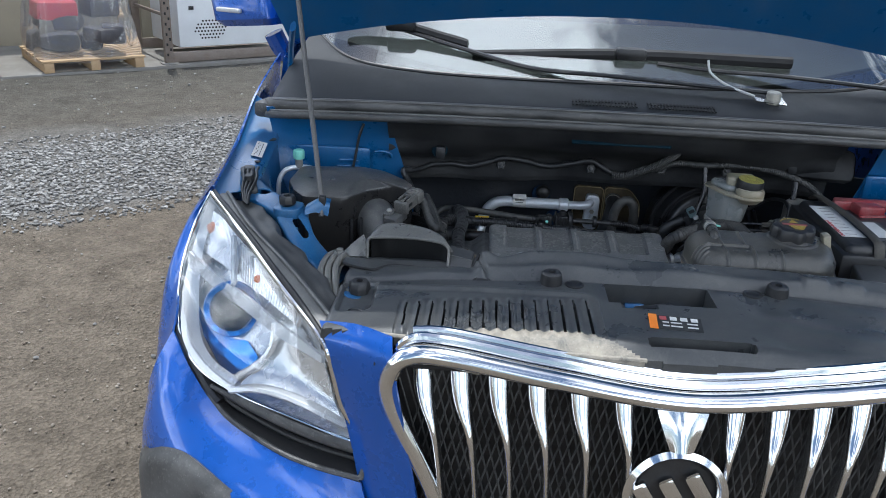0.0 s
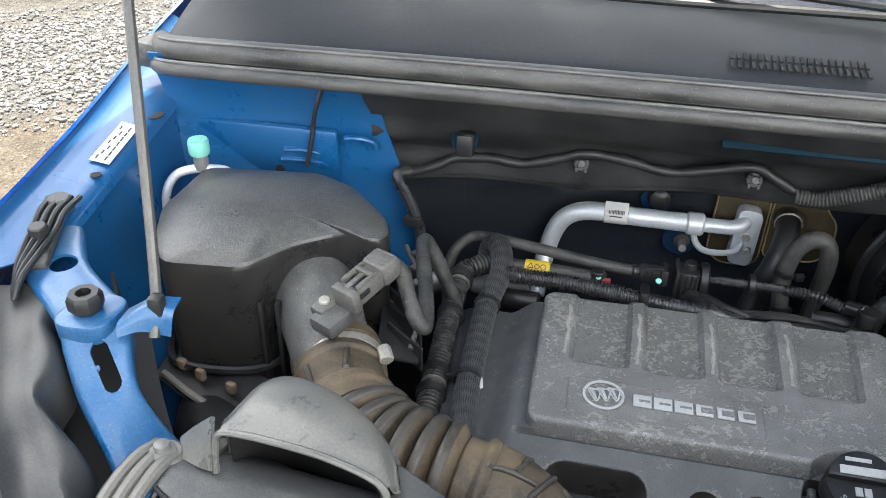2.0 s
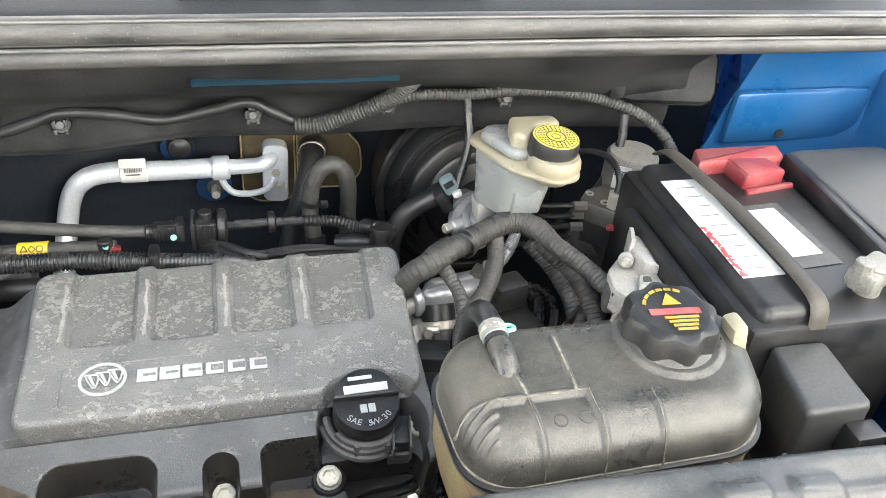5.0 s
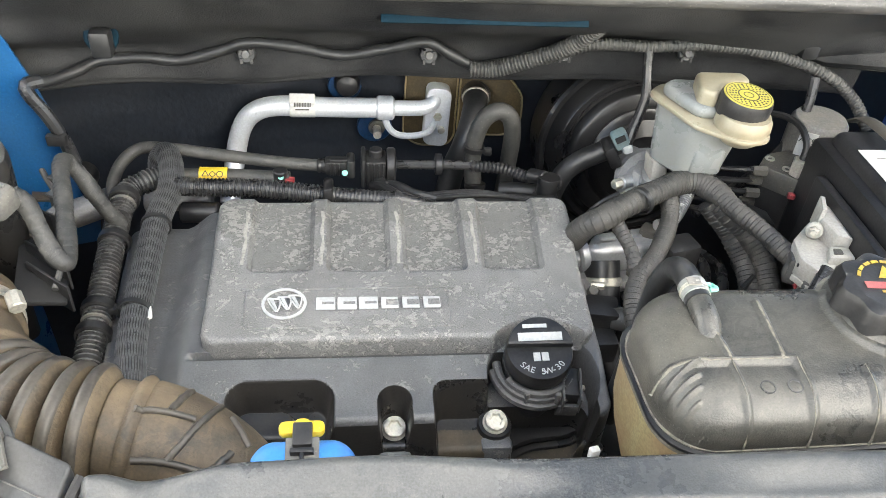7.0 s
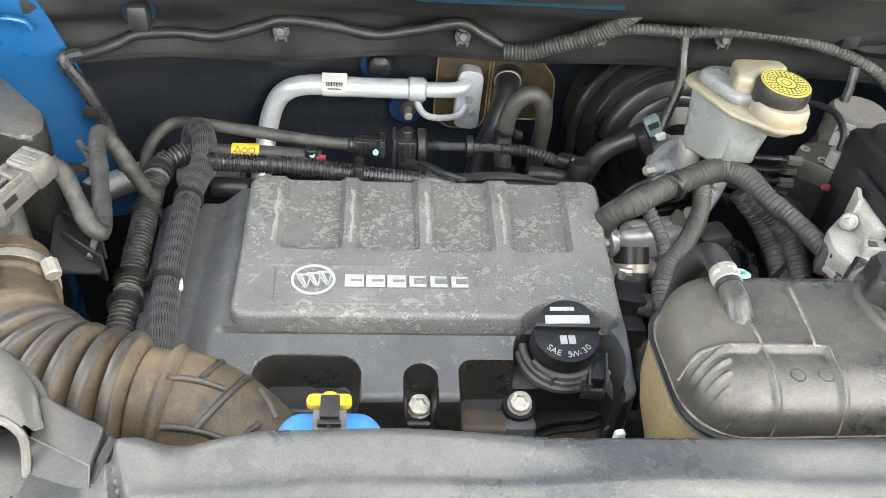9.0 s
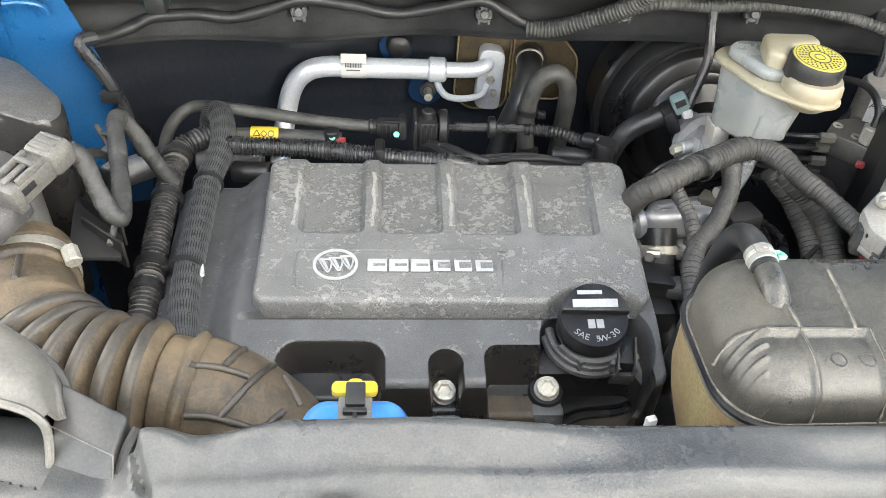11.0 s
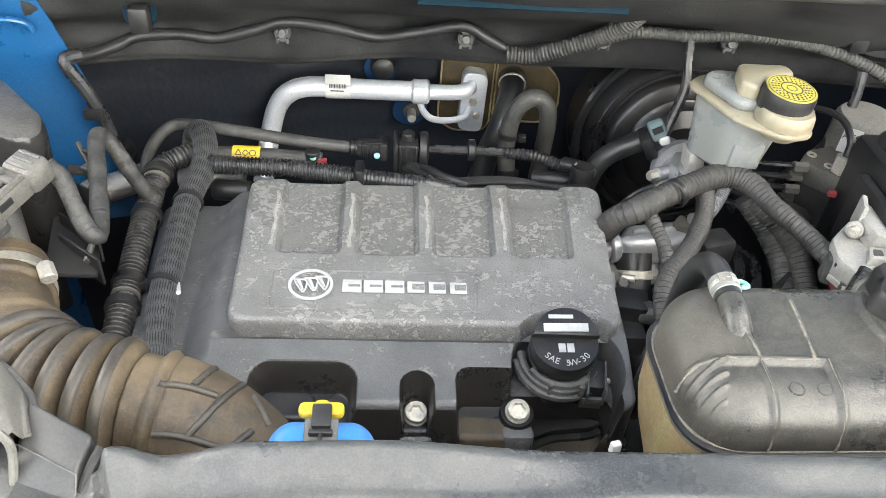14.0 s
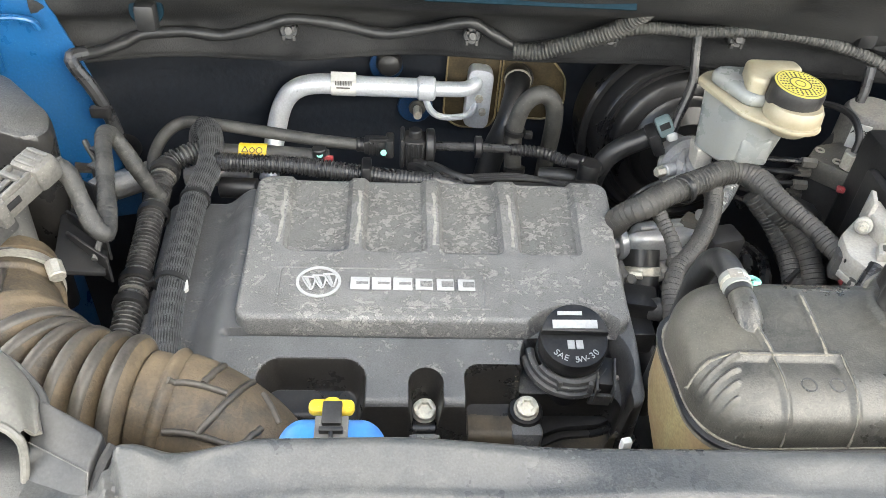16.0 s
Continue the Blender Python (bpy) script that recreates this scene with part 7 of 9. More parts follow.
MOUTH_TOP = [(-0.0765, 1.509, 1.0385), (-0.055, 1.508, 1.0425), (-0.020, 1.502, 1.0465), (0.015, 1.495, 1.0485), (0.048, 1.486, 1.0475), (0.060, 1.482, 1.041)]
ARC = [(-0.080, 1.526, 1.030), (-0.066, 1.562, 1.042), (-0.038, 1.574, 1.045), (0.012, 1.555, 1.046), (0.050, 1.524, 1.042), (0.066, 1.490, 1.032)]
MID = [(-0.078, 1.519, 1.038), (-0.060, 1.536, 1.050), (-0.029, 1.538, 1.055), (0.014, 1.526, 1.056), (0.048, 1.506, 1.052), (0.063, 1.488, 1.040)]


def arc_at(out, z):
    return [(x + out * (x + 0.006) * 6, y + out * (0.5 + 12 * max(0, y - 1.52)), z) for x, y, _ in ARC]


part("dome", surface([MOUTH_TOP, MID, ARC, arc_at(0.006, 1.030), arc_at(0.010, 0.99), arc_at(0.010, 0.94)], 40, 34, 0.0022), M_DOME, sn, "domed scoop top")
part("dome_flange", sweep([(x, y, z - 0.012) for x, y, z in arc_at(0.008, 1.035)], 0.0042, 8, 0.004), M_BLACK_DUSTY, sn)
part("mouth_rim", sweep([(-0.0785, 1.500, 1.006), (-0.079, 1.505, 1.024)] + MOUTH_TOP[:] + [(0.0625, 1.479, 1.03), (0.0615, 1.470, 1.010)], 0.0028, 8, 0.003), M_DOME, sn, "rolled rim of the mouth")
part("mouth_cheek", surface([[(-0.1227, 1.532, 1.000), (-0.105, 1.530, 1.020), (-0.087, 1.525, 1.038)], [(-0.118, 1.519, 1.001), (-0.098, 1.514, 1.012), (-0.081, 1.509, 1.030)], [(-0.112, 1.510, 1.001), (-0.095, 1.503, 1.005), (-0.079, 1.499, 1.009)]], 10, 10, 0.003), M_DOME, sn, "slanting cheek beside the mouth")
part("mouth_floor", surface([[(x, y + 0.001, 1.0035 + 0.0075 * smooth(-0.09, 0.06, x)) for x, y in SEAM],
                             [(x, y + 0.55 * (1.502 - 0.16 * max(0.0, x + 0.06) - y), 1.0045 + 0.0085 * smooth(-0.09, 0.06, x)) for x, y in SEAM],
                             [(x, 1.504 - 0.16 * max(0.0, x + 0.06), 1.004 + 0.009 * smooth(-0.09, 0.06, x)) for x, y in SEAM],
                             [(x, 1.528 - 0.16 * max(0.0, x + 0.06), 0.994 + 0.008 * smooth(-0.09, 0.06, x)) for x, y in SEAM],
                             [(x, 1.556 - 0.3 * max(0.0, x + 0.06), 0.965) for x, y in SEAM]], 60, 24, 0.003), M_SLAM, sn, "flat floor lip before the mouth")
part("floor_seam", sweep([(x, y, 1.0035 + 0.0065 * smooth(-0.09, 0.06, x)) for x, y in SEAM], 0.0022, 8, 0.004), M_DARK, sn, "black wavy seam")
# liner added inside the dome; the mouth's shade is its near-black
part("mouth_throat", surface([arc_at(-0.012, 1.036), arc_at(-0.014, 1.01), arc_at(-0.014, 0.96)], 24, 8, 0.002), M_DARK, sn, "near-black liner for shade in the intake throat")
bm = bmesh.new()
OB = [(0.060, 1.517, 1.034), (0.106, 1.491, 1.034), (0.102, 1.467, 1.027), (0.060, 1.489, 1.026), (0.064, 1.447, 0.998), (0.103, 1.440, 1.000)]
top_ = [bm.verts.new(p) for p in OB]
low_ = [bm.verts.new((p[0], p[1] + 0.004, 0.93)) for p in OB]
for q in ((0, 1, 2, 3), (3, 2, 5, 4)):
    bm.faces.new([top_[i] for i in q][::-1])
for i, j in ((0, 1), (1, 2), (2, 5), (5, 4), (4, 3), (3, 0)):
    bm.faces.new((top_[i], top_[j], low_[j], low_[i]))
bmesh.ops.recalc_face_normals(bm, faces=bm.faces)
bmesh.ops.bevel(bm, geom=[e for e in bm.edges if len(e.link_faces) == 2], offset=0.003, segments=3, affect="EDGES", profile=0.5)
part("outlet_box", bm, M_FLAP, sn, "creased outlet box")
for a, b in ((3, 2), (2, 5)):
    part("worn_edge", sweep([OB[a], tuple((p + q) / 2 + (0, 0, 0.0004)[k] for k, (p, q) in enumerate(zip(OB[a], OB[b]))), OB[b]], 0.0005, 6, 0.006), M_SEALEDGE, sn, "pale worn edge")
part("end_gap", sweep([(0.1135, 1.484, 1.030), (0.1085, 1.473, 1.024), (0.1055, 1.462, 1.016), (0.1055, 1.447, 1.006), (0.1070, 1.430, 1.000)], 0.0042, 8, 0.003), M_DARK, sn, "dark gap between the two mouldings")
part("side_shell", surface([
    [(-0.128, 1.47, 0.93), (-0.124, 1.475, 0.985), (-0.115, 1.48, 1.001), (-0.09, 1.49, 1.000)],
    [(-0.140, 1.505, 0.93), (-0.134, 1.510, 0.985), (-0.118, 1.518, 1.000), (-0.09, 1.52, 1.000)],
    [(-0.135, 1.55, 0.91), (-0.128, 1.552, 0.95), (-0.112, 1.556, 0.975), (-0.09, 1.555, 0.985)]], 16, 14, 0.003), M_DOME, sn)
for k in range(3):
    part("shell_rib", sweep([(-0.137 + 0.009 * k, 1.519 - 0.004 * k, 1.004), (-0.146 + 0.011 * k, 1.496 - 0.003 * k, 1.006), (-0.150 + 0.012 * k, 1.455, 1.002), (-0.142 + 0.012 * k, 1.412, 0.990), (-0.128 + 0.010 * k, 1.375, 0.966), (-0.114 + 0.008 * k, 1.345, 0.93)], 0.0056, 10, 0.005), M_DOME, sn, "grey moulded strap")
part("strap_web", surface([[(-0.142, 1.518, 1.000), (-0.130, 1.518, 1.002), (-0.118, 1.510, 1.000)], [(-0.152, 1.455, 0.997), (-0.138, 1.455, 0.999), (-0.124, 1.455, 0.998)], [(-0.130, 1.375, 0.962), (-0.118, 1.375, 0.964), (-0.106, 1.375, 0.964)], [(-0.116, 1.345, 0.926), (-0.106, 1.345, 0.928), (-0.096, 1.345, 0.928)]], 8, 18, 0.003), M_BLACK_DUSTY, sn)
part("bolt_seat", lathe([(0.0165, -0.012), (0.0165, 0.0), (0.014, 0.003), (0.010, 0.003)], (-0.1275, 1.509, 1.003), seg=24), M_DOME, sn, "round end of the strap")
part("scoop_bolt", lathe([(0.0105, 0), (0.0105, 0.003), (0.0065, 0.005), (0.0060, 0.010), (0.003, 0.0112)], (-0.1275, 1.509, 1.006), seg=16), M_GAP, sn, "grey fixing bolt")

# ---- washer cap with yellow ring
wc = thing("washer_cap", "blue washer filler cap with a yellow ring and black latch", "washer cap", (0.238, 1.535, 0.9))
part("cap", pad([(0.196, 1.496), (0.281, 1.496), (0.274, 1.546), (0.203, 1.546)], 0.989, 0.945, 60, 36, 0.020, 0.018), M_CAPBLUE, wc, "blue plastic cap")
part("ring", prism(round_outline([(0.2215, 1.541), (0.2535, 1.541), (0.2535, 1.5525), (0.2215, 1.5525)], 0.005, 5), 0.985, 0.9915, 0.002, 2), M_CAPYELLOW, wc, "yellow ring")
part("ring_top", prism(round_outline([(0.2325, 1.541), (0.2435, 1.541), (0.2435, 1.5525), (0.2325, 1.5525)], 0.005, 5), 0.990, 0.9935, 0.001), M_CAPYELLOW, wc)
part("latch_panel", box((0.2385, 1.519, 0.9885), (0.023, 0.036, 0.004), 0.001, rx=8), M_GREYTUBE, wc, "dusty grey latch panel")
part("latch", box((0.2385, 1.537, 0.9945), (0.0135, 0.018, 0.005), 0.0012, rx=8), M_BLACK, wc)
part("latch_bar", box((0.2385, 1.524, 0.9925), (0.0165, 0.004, 0.007), 0.001, rx=8), M_BLACK, wc)
part("latch_bar", box((0.2385, 1.516, 0.9915), (0.0165, 0.003, 0.006), 0.001, rx=8), M_BLACK, wc)
part("latch_post", box((0.2385, 1.517, 0.9915), (0.003, 0.018, 0.006), 0.001, rx=8), M_BLACK, wc)
part("neck", lathe([(0.02, -0.15), (0.02, 0.0)], (0.238, 1.53, 0.96), seg=18), M_DARK, wc)

# ---------------------------------------------------------------- along the bulkhead
ac = thing("ac_pipe", "bright aluminium air-conditioning pipe with a bar-code label", "pipe", (0.25, 2.156, 0.85))
part("pipe", sweep([(0.112, 2.10, 0.78), (0.119, 2.145, 0.826), (0.130, 2.156, 0.866), (0.148, 2.156, 0.890), (0.180, 2.156, 0.900), (0.25, 2.156, 0.899), (0.322, 2.156, 0.899)], 0.0135, 18, 0.005), M_ALU, ac, "bent aluminium pipe")
part("pipe_end", sweep([(0.322, 2.156, 0.899), (0.36, 2.156, 0.899), (0.376, 2.157, 0.900), (0.387, 2.162, 0.903), (0.391, 2.172, 0.906)], 0.0105, 16, 0.004), M_ALU, ac)
part("collar", lathe([(0.0135, 0), (0.0165, 0.003), (0.0165, 0.022), (0.0135, 0.025)], (0.310, 2.156, 0.899), (1, 0, 0), 22), M_ALU, ac, "rolled aluminium collar")
lb = part("pipe_label", lathe([(0.0139, 0), (0.0147, 0.0005), (0.0147, 0.033), (0.0139, 0.0335)], (0.196, 2.156, 0.9), (1, 0, 0), 24), M_LABEL, ac, "white paper bar-code label")
for k in range(11):
    part("bar", box((0.2025 + 0.0021 * k, 2.1437, 0.9105), (0.0007 + 0.0005 * (k % 3 == 0), 0.0012, 0.009), 0, rx=-48), M_PLUGGREY, lb)
part("text_bar", box((0.2125, 2.1405, 0.9035), (0.018, 0.001, 0.0014), 0, rx=-70), M_PLUGGREY, lb)
part("text_bar", box((0.2125, 2.1505, 0.9142), (0.010, 0.001, 0.0014), 0, rx=-30), M_PLUGGREY, lb)
part("label_flag", box((0.2125, 2.148, 0.9165), (0.033, 0.0006, 0.012), 0, rx=-40), M_LABEL, lb)
part("thin_pipe", sweep([(0.322, 2.150, 0.888), (0.328, 2.150, 0.872), (0.340, 2.150, 0.861), (0.362, 2.152, 0.858), (0.384, 2.156, 0.862), (0.392, 2.166, 0.872)], 0.0046, 10, 0.004), M_ALU, ac, "thin return pipe")
fl_ = part("flange", prism(round_outline([(0.377, 0.836), (0.412, 0.832), (0.414, 0.922), (0.380, 0.926)], 0.013, 5), 0, 0.022, 0.002), M_ALU, ac, "aluminium flange block")
fl_.data.transform(Matrix(((1, 0, 0, 0), (0, 0, -1, 2.186), (0, 1, 0, 0), (0, 0, 0, 1))))
part("flange_bolt", rod((0.396, 2.172, 0.882), (0.396, 2.160, 0.882), 0.006, 6), M_STEEL, ac)
part("flange_bolt", rod((0.402, 2.172, 0.862), (0.402, 2.158, 0.862), 0.005, 10), M_STEEL, ac)

fo = thing("foam_gasket", "stained brown foam gasket round the heater pipes", "gasket", (0.43, 2.19, 0.88))
for ol in ([(0.350, 0.838), (0.372, 0.820), (0.416, 0.822), (0.424, 0.836), (0.424, 0.938), (0.352, 0.940)], [(0.428, 0.84), (0.50, 0.838), (0.520, 0.862), (0.517, 0.905), (0.488, 0.938), (0.428, 0.940)]):
    pf = part("foam", prism(round_outline(ol, 0.012, 4), 0, 0.018, 0.004), M_FOAM, fo)
    pf.data.transform(Matrix(((1, 0, 0, 0), (0, 0, -1, 2.206), (0, 1, 0, 0), (0, 0, 0, 1))))
    ring = [(x, 2.1885, z) for x, z in round_outline(ol, 0.012, 4)]
    part("foam_rim", sweep(ring + ring[:1], 0.0014, 6, 0.004), M_AMBER, fo, "pale rubbed edge of the foam")

hh = thing("heater_hose", "black rubber heater hose with a bright clip ring", "hose", (0.43, 2.12, 0.9), "heater hoses")
part("hose", sweep([(0.448, 2.195, 0.905), (0.446, 2.165, 0.915), (0.440, 2.13, 0.905), (0.428, 2.105, 0.875), (0.414, 2.10, 0.835), (0.40, 2.08, 0.78)], 0.0165, 16, 0.005), M_HOSE, hh)
part("end_fitting", lathe([(0.019, 0), (0.020, 0.004), (0.020, 0.016), (0.018, 0.02)], (0.449, 2.188, 0.905), (0, -1, 0.3), 20), M_BLACK, hh)
part("clip_ring", lathe([(0.0172, 0), (0.0185, 0.001), (0.0185, 0.004), (0.0172, 0.005)], (0.446, 2.163, 0.914), (-0.1, -1, -0.2), 22, hollow=True), M_STEEL, hh, "bright steel clip ring")
h2 = thing("heater_hose", "grey rubber heater hose arching over the bulkhead pipes", "hose", (0.45, 2.06, 0.9), "heater hoses")
part("hose", sweep([(0.437, 2.035, 0.815), (0.435, 2.05, 0.845), (0.432, 2.06, 0.882), (0.434, 2.06, 0.918), (0.444, 2.06, 0.942), (0.460, 2.06, 0.951), (0.475, 2.062, 0.940), (0.482, 2.068, 0.912), (0.484, 2.08, 0.86), (0.484, 2.09, 0.80)], 0.0112, 16, 0.004), M_CABLE, h2)
part("spring_clip", lathe([(0.0118, 0), (0.0135, 0.001), (0.0135, 0.007), (0.0118, 0.008)], (0.4325, 2.0605, 0.893), (0.05, 0, 1), 20, hollow=True), M_BLACK, h2)
part("clip_ear", box((0.449, 2.052, 0.897), (0.010, 0.008, 0.010), 0.002), M_BLACK, h2)
part("quick_connector", lathe([(0.0135, 0), (0.0145, 0.003), (0.0145, 0.014), (0.012, 0.018), (0.012, 0.03), (0.014, 0.032), (0.014, 0.038)], (0.4365, 2.035, 0.815), (0, 0.35, 1), 16), M_BLACK, h2)

wire = thing("bulkhead_harness", "black corrugated wiring loom clipped along the bulkhead", "wiring loom", (0.3, 2.05, 1.02))
part("loom", sweep([(-0.063, 1.985, 1.020), (-0.045, 2.005, 1.013), (-0.022, 2.03, 1.013), (-0.002, 2.043, 1.018), (0.043, 2.045, 1.022), (0.086, 2.048, 1.018), (0.132, 2.046, 1.032), (0.164, 2.046, 1.042), (0.214, 2.048, 1.037), (0.266, 2.05, 1.027), (0.317, 2.05, 1.036), (0.362, 2.048, 1.046), (0.389, 2.048, 1.033), (0.424, 2.048, 1.017), (0.463, 2.045, 1.026), (0.505, 2.035, 1.044), (0.535, 2.015, 1.072), (0.552, 1.99, 1.108)],
     taped(0.0066, 0.02, 0.0004), 12, 0.003), M_HOSE, wire, "thin taped loom")
part("thick_loom", sweep([(0.415, 2.045, 1.015), (0.445, 2.04, 1.018), (0.48, 2.032, 1.034), (0.514, 2.022, 1.053), (0.536, 2.008, 1.076), (0.552, 1.99, 1.105), (0.558, 1.97, 1.135)], corrugated(0.0092, 0.0042, 0.0008), 14, 0.0008), M_CABLE, wire)
part("right_loom", sweep([(0.50, 2.036, 1.034), (0.553, 2.03, 1.056), (0.619, 2.03, 1.055), (0.678, 2.028, 1.059), (0.733, 2.022, 1.058), (0.789, 2.015, 1.049), (0.836, 2.0, 1.035), (0.868, 1.985, 1.012), (0.885, 1.965, 0.985)], corrugated(0.0070, 0.0046, 0.0005), 12, 0.001), M_CABLE, wire)
part("drop_wire", sweep([(0.814, 1.995, 1.038), (0.812, 1.985, 1.01), (0.802, 1.975, 0.975), (0.778, 1.97, 0.935), (0.752, 1.965, 0.912), (0.720, 1.955, 0.893), (0.69, 1.94, 0.88)], 0.0058, 10, 0.004), M_CORR, wire)
part("drop_wire", sweep([(0.619, 2.03, 1.055), (0.6205, 2.022, 1.03), (0.6215, 2.01, 1.003), (0.616, 2.002, 0.982), (0.609, 1.994, 0.964), (0.604, 1.986, 0.950)], 0.0058, 10, 0.004), M_CORR, wire)
part("drop_wire", sweep([(-0.052, 1.996, 1.017), (-0.063, 1.984, 1.018), (-0.060, 1.980, 1.008), (-0.048, 1.980, 0.985), (-0.037, 1.980, 0.953), (-0.032, 1.980, 0.928), (-0.026, 1.978, 0.893), (-0.013, 1.975, 0.86)], 0.0075, 10, 0.004), M_CORR, wire)
part("wire_clip", box((-0.042, 1.974, 0.958), (0.022, 0.010, 0.014), 0.003), M_BLACK, wire)
part("thin_wire", sweep([(-0.155, 1.985, 1.12), (-0.165, 1.982, 1.09), (-0.172, 1.98, 1.05), (-0.178, 1.975, 1.02)], 0.003, 8, 0.005), M_BLACK, wire)

# ---------------------------------------------------------------- fuel and vacuum lines behind the cover
fl = thing("fuel_lines", "grey and black fuel lines with quick connectors behind the engine cover", "fuel line", (0.28, 1.97, 0.9))
part("upper_line", sweep([(0.012, 1.94, 0.86), (0.006, 1.965, 0.895), (0.010, 2.0, 0.908), (0.030, 2.02, 0.918), (0.065, 2.008, 0.926), (0.12, 1.998, 0.925), (0.19, 1.99, 0.920), (0.245, 1.987, 0.917)], 0.0072, 12, 0.004), M_CABLE, fl)
part("lower_line", sweep([(0.085, 1.972, 0.912), (0.13, 1.972, 0.912), (0.18, 1.970, 0.911), (0.205, 1.968, 0.911)], 0.0092, 12, 0.005), M_CABLE, fl)
yl = part("warning_sleeve", lathe([(0.0096, 0), (0.0104, 0.0005), (0.0104, 0.031), (0.0096, 0.0315)], (0.104, 1.972, 0.9125), (1, -0.01, 0), 20), M_CAPYELLOW, fl, "yellow warning sleeve with black symbols")
for x, n, rr in ((0.1115, 3, 0.0042), (0.1195, 4, 0.0036), (0.1275, 12, 0.0034)):
    loop = [Vector((x + rr * math.sin(2 * math.pi * k / n), 0, 0)) + Vector((0, 0.7, 0.7)) * rr * math.cos(2 * math.pi * k / n) + Vector((0, 1.972 - 0.0076, 0.9125 + 0.0076)) for k in range(n + 1)]
    bm = bmesh.new()
    for a, b in zip(loop, loop[1:]):
        rod(a, b, 0.0005, 5, bm)
    part("symbol", bm, M_PRINT, yl)
part("green_mark", rod((0.268, 1.972, 0.917), (0.268, 1.966, 0.921), 0.0036, 12), M_MINT, fl)
part("green_mark", rod((0.196, 1.962, 0.918), (0.196, 1.958, 0.921), 0.0036, 12), M_MINT, fl)
part("tee", rod((0.195, 1.966, 0.925), (0.195, 1.965, 0.90), 0.0085, 12), M_HOSE, fl)
plug = part("connector", box((0.258, 1.985, 0.919), (0.026, 0.017, 0.018), 0.003), M_BLACK, fl, "black plug with a locking tab")
part("plug_collar", box((0.275, 1.985, 0.919), (0.010, 0.023, 0.024), 0.003), M_HOSE, plug)
part("lock_tab", box((0.262, 1.980, 0.9295), (0.022, 0.007, 0.004), 0.001), M_HOSE, plug)
for k in range(3):
    part("grip_rib", box((0.251 + 0.005 * k, 1.9755, 0.919), (0.002, 0.003, 0.016), 0.0006), M_HOSE, plug)
part("plug_boot", lathe([(0.0075, 0), (0.0088, 0.002), (0.0078, 0.005), (0.0088, 0.008), (0.0075, 0.011)], (0.236, 1.986, 0.918), (1, 0, 0), 16), M_HOSE, plug)
part("red_tab", box((0.205, 1.962, 0.914), (0.012, 0.006, 0.006), 0.001), M_RED, fl)
valve = part("valve_body", box((0.304, 1.985, 0.916), (0.026, 0.030, 0.034), 0.004), M_BLACK, fl, "black purge valve with moulded fins")
for k in range(4):
    part("fin", box((0.2955 + 0.0058 * k, 1.9685, 0.916), (0.0018, 0.005, 0.030), 0.0006), M_HOSE, valve)
part("valve_collar", box((0.2895, 1.985, 0.917), (0.005, 0.033, 0.038), 0.002), M_HOSE, valve)
part("valve_cap", lathe([(0.0195, 0), (0.0205, 0.002), (0.0205, 0.008), (0.0185, 0.010), (0.010, 0.011)], (0.317, 1.985, 0.920), (1, 0, 0), 24), M_BLACK, valve, "round grey-black valve end")
part("valve_port", rod((0.306, 1.972, 0.904), (0.318, 1.952, 0.910), 0.0082, 14), M_BLACK, valve)
part("valve_port", rod((0.304, 1.985, 0.932), (0.304, 1.985, 0.942), 0.0075, 14), M_BLACK, valve)
part("thin_line", sweep([(0.325, 1.987, 0.919), (0.36, 1.987, 0.919), (0.415, 1.989, 0.917), (0.455, 1.982, 0.917), (0.490, 1.962, 0.916)], 0.0055, 10, 0.005), M_CORR, fl)
part("line_flange", lathe([(0.007, 0), (0.013, 0.001), (0.013, 0.008), (0.007, 0.010)], (0.374, 1.988, 0.919), (1, 0, 0), 16), M_BLACK, fl)
part("line_grip", sweep([(0.418, 1.988, 0.917), (0.455, 1.982, 0.917), (0.487, 1.963, 0.916)], corrugated(0.0068, 0.005, 0.0008), 10, 0.0013), M_BLACK, fl)
part("elbow", lathe([(0.014, -0.034), (0.015, -0.03), (0.015, -0.014), (0.0125, -0.012), (0.0125, 0.003), (0.014, 0.006), (0.013, 0.012)], (0.503, 1.945, 0.918), (0.05, 0.1, 1), 16), M_BLACK, fl, "black elbow connector")
part("elbow_arm", rod((0.500, 1.95, 0.925), (0.485, 1.965, 0.920), 0.009, 12), M_BLACK, fl)
part("branch_line", sweep([(0.31, 1.97, 0.90), (0.325, 1.95, 0.915), (0.345, 1.93, 0.918), (0.37, 1.922, 0.915)], 0.006, 10, 0.005), M_HOSE, fl)
part("branch_line", sweep([(0.30, 1.972, 0.90), (0.312, 1.95, 0.912), (0.328, 1.928, 0.916), (0.35, 1.918, 0.912)], 0.006, 10, 0.005), M_HOSE, fl)
part("right_hose", sweep([(0.455, 1.975, 0.89), (0.475, 1.968, 0.895), (0.50, 1.965, 0.895), (0.525, 1.985, 0.895)], 0.010, 12, 0.005), M_HOSE, fl)
part("rear_tray", box((0.425, 1.925, 0.908), (0.17, 0.022, 0.014), 0.003, rz=-2), M_BLACK, fl)
for k in range(3):
    part("tray_rib", sweep([(0.34 + 0.004 * k, 1.918 + 0.005 * k, 0.917), (0.42, 1.926 + 0.003 * k, 0.919), (0.49, 1.925 - 0.004 * k, 0.913)], 0.0026, 8, 0.01), M_BLACK, fl)

cr = thing("corrugated_loom", "black corrugated wiring tube with ring clamps behind the cover", "wiring loom", (0.2, 1.93, 0.92))
